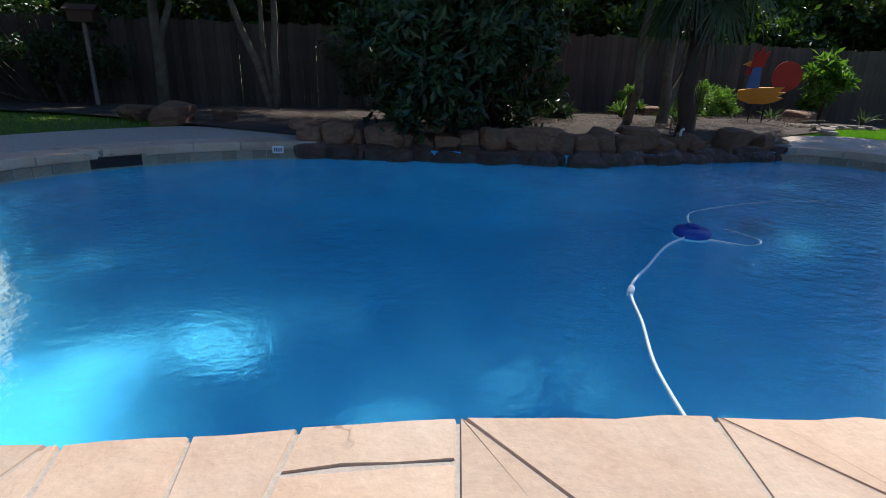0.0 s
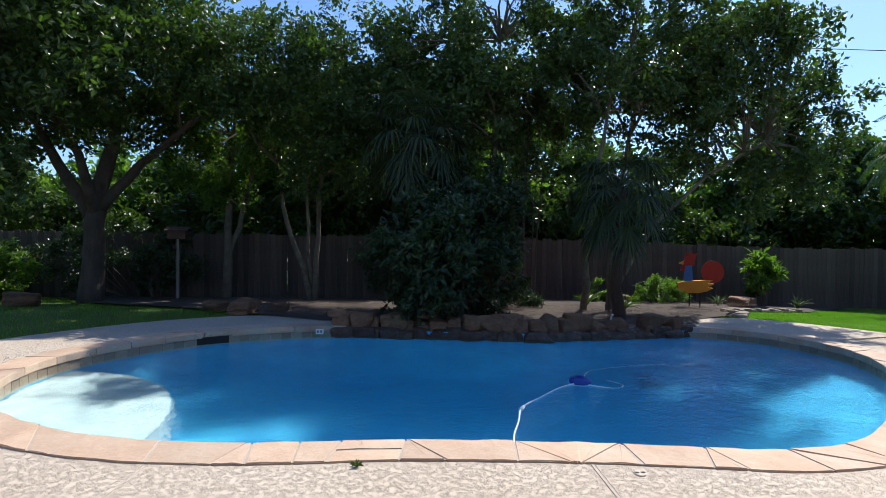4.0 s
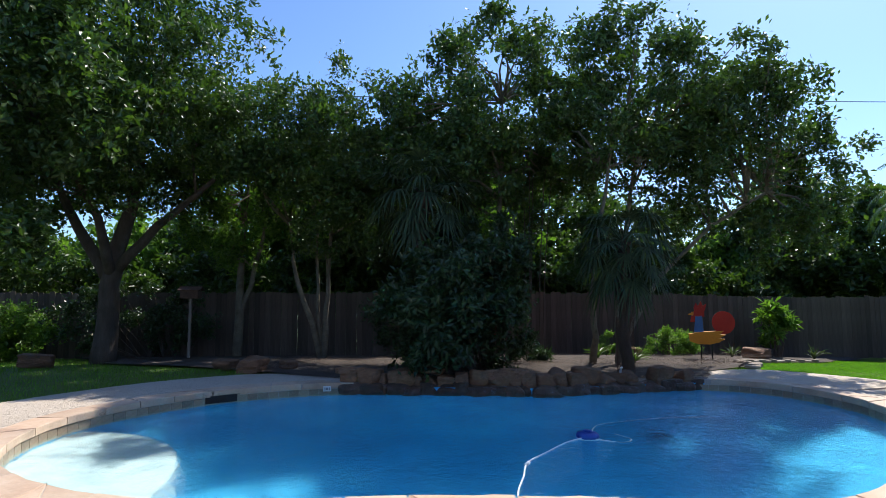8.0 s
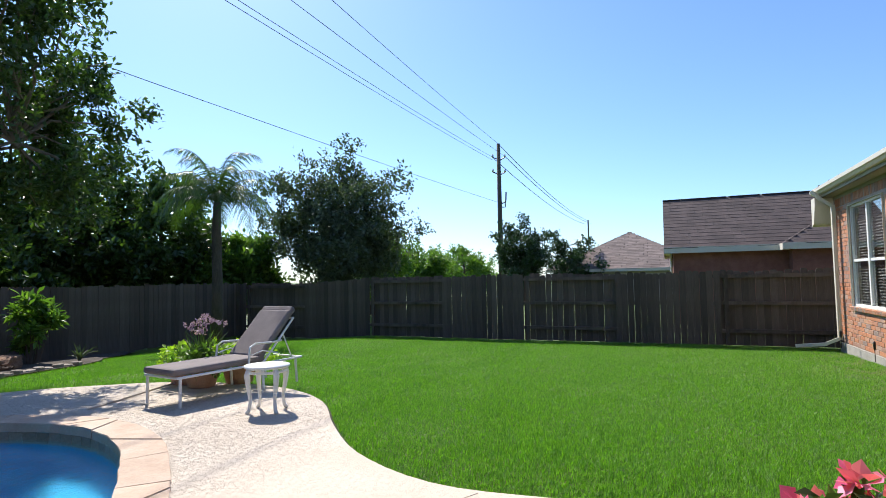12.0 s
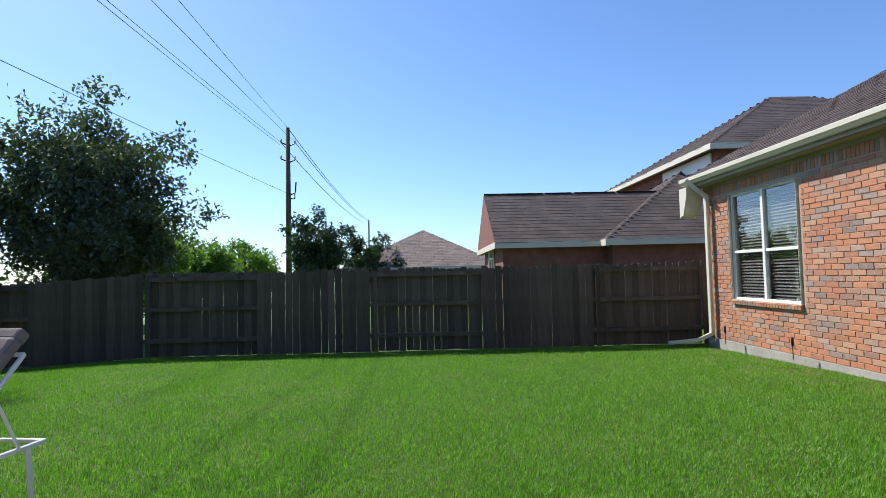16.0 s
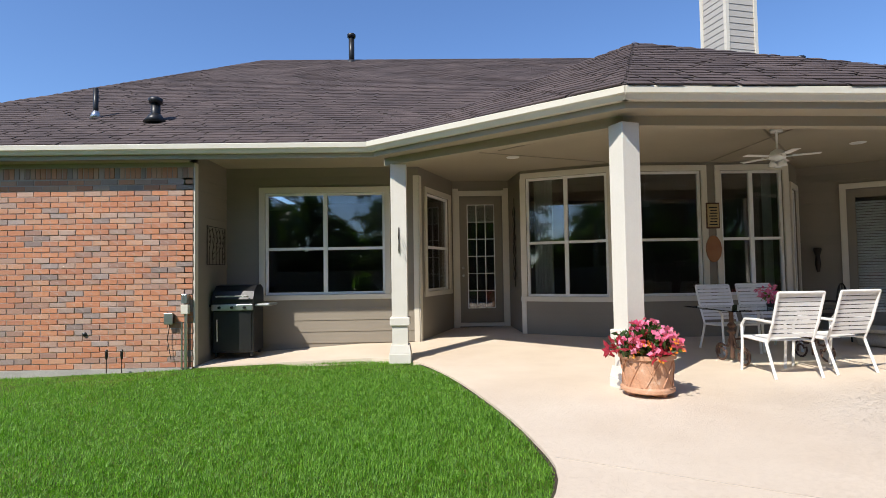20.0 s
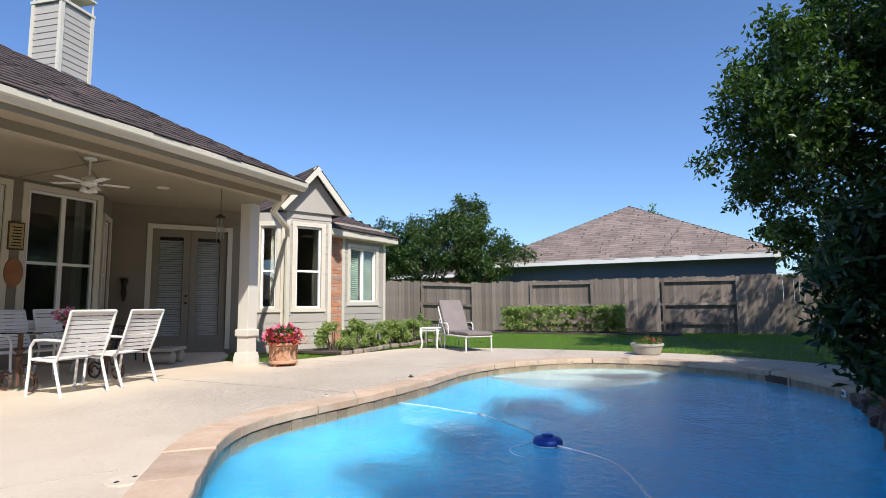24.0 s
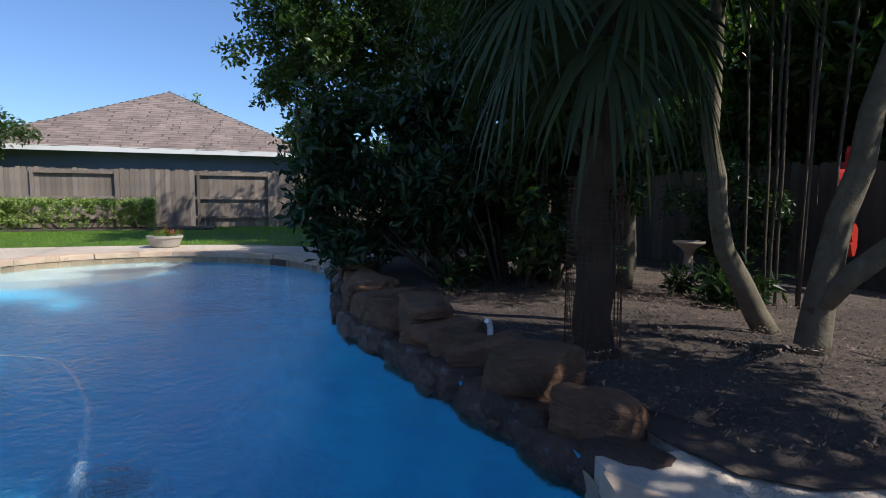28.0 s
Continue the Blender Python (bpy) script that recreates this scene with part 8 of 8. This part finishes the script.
# painted metal birds
RED = surface("red_enamel", (0.42, 0.02, 0.012), (0.5, 0.03, 0.015), 4, 60, 0.5, 0.1)
YELLOW = surface("orange_enamel", (0.72, 0.27, 0.02), (0.8, 0.34, 0.03), 4, 60, 0.5, 0.1)
BLUE_EN = surface("blue_enamel", (0.05, 0.16, 0.42), (0.07, 0.2, 0.48), 4, 60, 0.5, 0.1)
def metal_bird(x, y, deg, label, body_mat):
    t = thing("metal_bird", at_turn(x, y, deg), label, "garden ornament")
    bm = bmesh.new()
    pr = [(-0.26, 0.50), (-0.24, 0.37), (-0.1, 0.32), (0.1, 0.32), (0.24, 0.36), (0.34, 0.42), (0.24, 0.43), (0.36, 0.50), (0.25, 0.50), (0.33, 0.57), (0.0, 0.55)]
    f = bm.faces.new([bm.verts.new((a, -0.07, b)) for a, b in pr])
    e = bmesh.ops.extrude_face_region(bm, geom=[f])
    for v in e["geom"]:
        if isinstance(v, bmesh.types.BMVert):
            v.co.y = 0.07
    bmesh.ops.recalc_face_normals(bm, faces=bm.faces[:])
    part("body", bm, body_mat, t)
    def plate(name, pts, y0, y1, mat):
        bm = bmesh.new()
        f = bm.faces.new([bm.verts.new((a, y0, b)) for a, b in pts])
        e = bmesh.ops.extrude_face_region(bm, geom=[f])
        for v in e["geom"]:
            if isinstance(v, bmesh.types.BMVert):
                v.co.y = y1
        bmesh.ops.recalc_face_normals(bm, faces=bm.faces[:])
        return part(name, bm, mat, t)
    plate("neck", [(-0.16, 0.54), (0.0, 0.54), (-0.02, 0.84), (-0.13, 0.84)], -0.05, 0.05, BLUE_EN)
    plate("head", [(-0.17, 0.82), (0.02, 0.82), (0.02, 0.95), (-0.05, 1.0), (-0.14, 0.98)], -0.05, 0.05, RED)
    plate("beak", [(-0.26, 0.86), (-0.16, 0.92), (-0.16, 0.84)], -0.02, 0.02, YELLOW)
    plate("wattle", [(-0.22, 0.72), (-0.13, 0.72), (-0.13, 0.84), (-0.2, 0.84)], -0.02, 0.02, RED)
    plate("comb", [(-0.16, 0.97), (-0.12, 1.08), (-0.08, 1.02), (-0.03, 1.11), (0.0, 1.02), (0.06, 1.06), (0.03, 0.93)], -0.015, 0.015, RED)
    plate("tail", [(0.33 + 0.19 * math.cos(a), 0.72 + 0.21 * math.sin(a)) for a in np.linspace(0, 6.283, 18, endpoint=False)], -0.02, 0.02, RED)
    for sx in (-0.05, 0.13):
        bm = bmesh.new()
        tube(bm, [(sx, 0, 0.33), (sx, 0, 0.02)], 0.012, 6)
        for a in (-0.5, 0, 0.5):
            tube(bm, [(sx, 0, 0.02), (sx - 0.09 * math.cos(a), 0.09 * math.sin(a), 0.015)], 0.009, 5)
        part("leg", bm, BLACK, t)
    return t


mb = metal_bird(6.08, 10.1, -27, "red and orange painted metal rooster on thin legs", YELLOW)
mb.matrix_world = mb.matrix_world @ Matrix.Scale(1.25, 4)
mb = metal_bird(1.25, 12.1, -60, "tall red and blue painted metal rooster by the fence", RED)
mb.matrix_world = mb.matrix_world @ Matrix.Scale(1.6, 4)
bb = thing("bird_bath", at_turn(-0.6, 11.6, 0), "grey stone bird bath in the shade", "bird bath")
bm = bmesh.new()
lathe(bm, [(0.16, 0), (0.15, 0.06), (0.07, 0.12), (0.06, 0.35), (0.10, 0.42), (0.22, 0.5), (0.22, 0.53), (0.05, 0.49)], 22)
part("pedestal", bm, EDGE_STONE, bb, smooth=True)
bh = thing("birdhouse", at_turn(-6.3, 12.0, 0), "brown wooden birdhouse on a post", "birdhouse")
part("post", box_bm(-0.03, 0.03, -0.03, 0.03, 0, 1.55), FENCE, bh)
part("box", box_bm(-0.22, 0.22, -0.14, 0.14, 1.55, 1.75, bevel=0.006), RUST, bh)
bm = bmesh.new()
bx(bm, -0.28, 0.28, -0.02, 0.19, 0, 0.025, m=pose(0, 0, 1.83, -28))
bx(bm, -0.28, 0.28, -0.19, 0.02, 0, 0.025, m=pose(0, 0, 1.83, 28))
part("roof", bm, RUST, bh)

# ---- neighbouring houses, pole and wires ----
def hip_house(name, x0, x1, y0, y1, eave_z, ridge_z, wall_mat, roof_mat, label, over=0.4, ridge_along="x", base=-0.6, fascia=None, hips=(1, 1)):
    h = thing(name, pose(0, 0, 0), label, "house")
    part("wall", box_bm(x0, x1, y0, y1, base, eave_z), wall_mat, h)
    X0, X1, Y0, Y1 = x0 - over, x1 + over, y0 - over, y1 + over
    z = eave_z + 0.02
    if ridge_along == "x":
        d = (Y1 - Y0) / 2
        ym = (Y0 + Y1) / 2
        a, b = (X0 + d * hips[0], ym, ridge_z), (X1 - d * hips[1], ym, ridge_z)
        planes = [[(X0, Y0, z), (X1, Y0, z), b, a], [(X1, Y1, z), (X0, Y1, z), a, b], [(X0, Y1, z), (X0, Y0, z), a], [(X1, Y0, z), (X1, Y1, z), b]]
    else:
        d = (X1 - X0) / 2
        xm = (X0 + X1) / 2
        a, b = (xm, Y0 + d * hips[0], ridge_z), (xm, Y1 - d * hips[1], ridge_z)
        planes = [[(X0, Y1, z), (X0, Y0, z), a, b], [(X1, Y0, z), (X1, Y1, z), b, a], [(X0, Y0, z), (X1, Y0, z), a], [(X1, Y1, z), (X0, Y1, z), b]]
    for k, pl in enumerate(planes):
        if len({p[:2] for p in pl}) >= 3:
            v = [Vector(p) for p in pl]
            if (v[1] - v[0]).cross(v[2] - v[0]).z > 0.05:
                roof_plane("roof_slope", pl, roof_mat, SHINGLE_BASE, "", run=0.6, rise=0.28, parent=h)
            else:
                bm = bmesh.new()
                bm.faces.new([bm.verts.new(p) for p in pl])
                part("gable_wall", bm, wall_mat, h)
    for a, b in (((X0, Y0), (X1, Y0)), ((X1, Y0), (X1, Y1)), ((X1, Y1), (X0, Y1)), ((X0, Y1), (X0, Y0))):
        m, L = wall_frame(a, b)
        bm = box_bm(0, L, -0.02, 0.02, z - 0.2, z + 0.02)
        bm.transform(m)
        part("fascia", bm, fascia or TRIM, h)
    bm = box_bm(X0 + 0.02, X1 - 0.02, Y0 + 0.02, Y1 - 0.02, z - 0.05, z - 0.01)
    part("soffit", bm, fascia or TRIM, h)
    return h


def arch_window(m, label):
    t = thing("arch_window", m, label, "window", kind="structure")
    bm = bmesh.new()
    pts = [(-0.75, 0)] + [(0.75 * math.cos(a), 1.3 + 0.75 * math.sin(a)) for a in np.linspace(math.pi, 0, 13)] + [(0.75, 0)]
    bm.faces.new([bm.verts.new((x, -0.03, z)) for x, z in pts])
    part("pane", bm, GLASS, t)
    bm = bmesh.new()
    tube(bm, [(x, 0, z) for x, z in pts], 0.04, 6)
    tube(bm, [(0, 0, 0), (0, 0, 2.05)], 0.03, 6)
    tube(bm, [(-0.75, 0, 1.3), (0.75, 0, 1.3)], 0.03, 6)
    part("frame", bm, WHITE, t)
    return t


east = hip_house("house", 23.8, 30.2, -8.5, -0.6, 2.35, 4.55, DARK_BRICK, SHINGLE, "neighbouring dark brick house wing with a gabled shingle roof", 0.3, "y", hips=(0, 0))
hip_house("house", 23.2, 33.0, -15.0, -4.3, 2.35, 5.6, DARK_BRICK, SHINGLE, "neighbouring dark brick wing with a hipped roof", 0.3, "y")
hip_house("house", 25.2, 38.0, -24.0, -9.2, 6.0, 10.0, DARK_BRICK, SHINGLE, "two-storey neighbouring house with a hipped roof", 0.5, "y")
part("upper_siding", box_bm(25.6, 30.0, -9.2, -9.14, 3.6, 5.85), WHITE, bpy.data.objects["house.002"], "white lap siding panel")
arch_window(pose(26.9, -0.54, 0.6, 0, 0, 0), "arched window in the neighbour's gable")
hip_house("house", 45.0, 56.0, -3.0, 8.0, 1.9, 5.1, TAN_WALL, TAN_SHINGLE, "distant tan house with a pyramid roof", 0.5, "x")
hip_house("house", 52.0, 66.0, -18.0, -7.0, 2.2, 4.6, DARK_BRICK, TAN_SHINGLE, "distant low brick house", 0.5, "x")
hip_house("house", -35.0, -21.6, -5.2, 8.1, 3.15, 6.9, BLUE_WALL, TAN_SHINGLE, "neighbouring slate-blue house with a weathered hip roof", 0.5, "x", fascia=WHITE)
hip_house("house", -44.0, -30.0, -22.0, -8.5, 3.2, 5.2, DARK_BRICK, TAN_SHINGLE, "neighbouring brick house behind the myrtle", 0.5, "x", fascia=WHITE)
hip_house("house", -48.0, -38.0, -34.0, -24.0, 5.6, 8.2, TAN_WALL, TAN_SHINGLE, "distant tan two-storey house with hipped roof", 0.5, "x")

pole = thing("utility_pole", pose(47.1, 12.9, -0.5), "tall wooden utility pole with cross brackets and wires", "utility pole")
bm = bmesh.new()
tube(bm, [(0, 0, 0), (0, 0, 7), (0, 0, 13.6)], [0.24, 0.2, 0.15], 12)
part("mast", bm, BARK, pole, smooth=True)
for z, s in ((12.2, 1), (12.1, -1), (10.9, 1), (10.8, -1)):
    bm = bmesh.new()
    tube(bm, [(0, 0, z), (0, s * 0.55, z + 0.25)], 0.05, 6)
    part("bracket", bm, BLACK, pole)
    bm = bmesh.new()
    lathe(bm, [(0.05, 0), (0.09, 0.08), (0.09, 0.2), (0.04, 0.28)], 10, pose(0, s * 0.55, z + 0.25))
    part("insulator", bm, STEEL, pole)
bm = bmesh.new()
tube(bm, [(0, -0.2, 8.3), (0, -0.55, 8.5), (0, -0.6, 9.3)], 0.06, 6)
tube(bm, [(0, -0.2, 8.0), (0, -0.5, 8.0), (0, -0.5, 8.5)], 0.05, 6)
part("cutout", bm, BLACK, pole)


def wire(a, b, sag, r, label):
    bm = bmesh.new()
    a, b = Vector(a), Vector(b)
    tube(bm, [a.lerp(b, k / 24) - Vector((0, 0, sag * 4 * (k / 24) * (1 - k / 24))) for k in range(25)], r, 4, False)
    tagged(finish("power_line", bm, BLACK), label, "power line", "overhead power lines")


for (y, z), (x2, y2, z2) in (((12.9, 13.1), (-30, 9.4, 13.6)), ((13.5, 12.0), (-30, 14.0, 12.8)), ((13.5, 11.75), (-30, 14.1, 12.5)), ((12.3, 11.9), (-30, 11.2, 12.8))):
    wire((47.1, y, z), (x2, y2, z2), 0.7, 0.013, "thin dark overhead power line")
wire((47.1, 12.9, 7.9), (-40, 17.4, 8.9), 0.5, 0.013, "thin dark lower communication line")
for (y, z), (y2, z2) in (((12.9, 13.1), (13.6, 12.2)), ((13.5, 12.0), (14.2, 11.6)), ((12.3, 11.9), (13.0, 11.6))):
    wire((47.1, y, z), (110, y2, z2), 0.9, 0.03, "thin dark overhead power line")
pole2 = thing("utility_pole", pose(110.0, 13.6, -0.5), "distant slim wooden utility pole", "utility pole")
bm = bmesh.new()
tube(bm, [(0, 0, 0), (0, 0, 12.8)], [0.2, 0.13], 8)
part("mast", bm, BARK, pole2)

# ---- grass and chips ----
def scatter_blades(name, x0, x1, y0, y1, per_m2, h, seed, avoid, label, fade=None):
    rng = np.random.default_rng(seed)
    n = int((x1 - x0) * (y1 - y0) * per_m2)
    px, py = rng.uniform(x0, x1, n), rng.uniform(y0, y1, n)
    ok = np.ones(n, bool)
    for poly in avoid:
        ok &= ~inside_many(px, py, poly)
    if fade:
        ok &= rng.uniform(size=n) < np.exp(-np.hypot(px - fade[0], (py - fade[1]) * 0.8) / fade[2])
    worn_or_shaded = np.clip((-2.3 - py) / 0.9, 0, 1) * (px > 5) * (0.5 + 0.5 * np.sin(px * 5.1 + 2 * np.sin(py * 7.0)))
    ok &= rng.uniform(size=n) > 0.85 * worn_or_shaded
    px, py = px[ok], py[ok]
    n = len(px)
    pz = -0.03 * np.clip(px - 6, 0, 11) - 0.06 * np.clip(py - 8, 0, 6) - 0.032
    tuft = np.abs(np.sin(np.floor(px / 0.04) * 12.9898 + np.floor(py / 0.04) * 78.233) * 43758.5453) % 1.0
    a, t = 6.283 * tuft + rng.normal(0, 1.3, n), rng.uniform(0.15, 0.9, n)
    L = (0.85 + 0.3 * tuft) * h * rng.uniform(0.6, 1.25, n) * (1 + 0.25 * np.sin(px * 2.1 + 1.3 * np.sin(py * 1.7)) * np.sin(py * 2.6 + px))
    w = 0.0024 + 0.0016 * rng.uniform(size=n)
    ca, sa = np.cos(a), np.sin(a)
    b = np.stack([px, py, pz], 1)
    sd = np.stack([-sa * w, ca * w, 0 * w], 1)
    tip = b + np.stack([ca * np.sin(t) * L, sa * np.sin(t) * L, np.cos(t) * L], 1)
    v = np.stack([b - sd, b + sd, tip], 1).reshape(-1, 3)
    return tagged(array_mesh(name, v, np.arange(n * 3).reshape(n, 3), BLADE), label, "grass", kind="stuff")


lawn_side = offset_loop(deck_fine, 0.02)
scatter_blades("grass", 5.1, 16.5, -3.75, 13.4, 2700, 0.044, 1, [lawn_side, bed_loop], "short green lawn grass blades")
scatter_blades("grass", 5.1, 16.5, -3.75, 9.0, 12000, 0.031, 2, [lawn_side, bed_loop], "short green lawn grass blades", (6.4, 0.0, 3.6))
scatter_blades("grass", -14.9, -1.0, -3.0, 13.0, 420, 0.06, 4, [deck_fine, bed_loop], "short green lawn grass blades")

rng = np.random.default_rng(77)
n = 190000
px, py = rng.uniform(-4, 8, n), rng.uniform(6.6, 13.2, n)
near = rng.uniform(size=n) < np.clip(1.4 - (py - 6.6) / 4, 0.1, 1)
ok = inside_many(px, py, bed_loop) & near
px, py = px[ok], py[ok]
n = len(px)
pz = -0.06 * np.clip(py - 8, 0, 6) + 0.088 + rng.uniform(0, 0.022, n)
a, t = rng.uniform(0, 6.283, n), rng.uniform(-0.7, 0.7, n)
L, w = 0.003 + 0.013 * rng.uniform(size=n) ** 2.5, rng.uniform(0.0012, 0.0038, n)
c = np.stack([px, py, pz], 1)
d = np.stack([np.cos(a) * L, np.sin(a) * L, np.sin(t) * L], 1)
s = np.stack([-np.sin(a) * w, np.cos(a) * w, 0.3 * w], 1)
v = np.stack([c - d - s, c + d - s, c + d + s, c - d + s], 1).reshape(-1, 3)
tagged(array_mesh("bark_chips", v, np.arange(n * 4).reshape(n, 4), CHIP), "loose brown bark mulch chips", "mulch", kind="stuff")
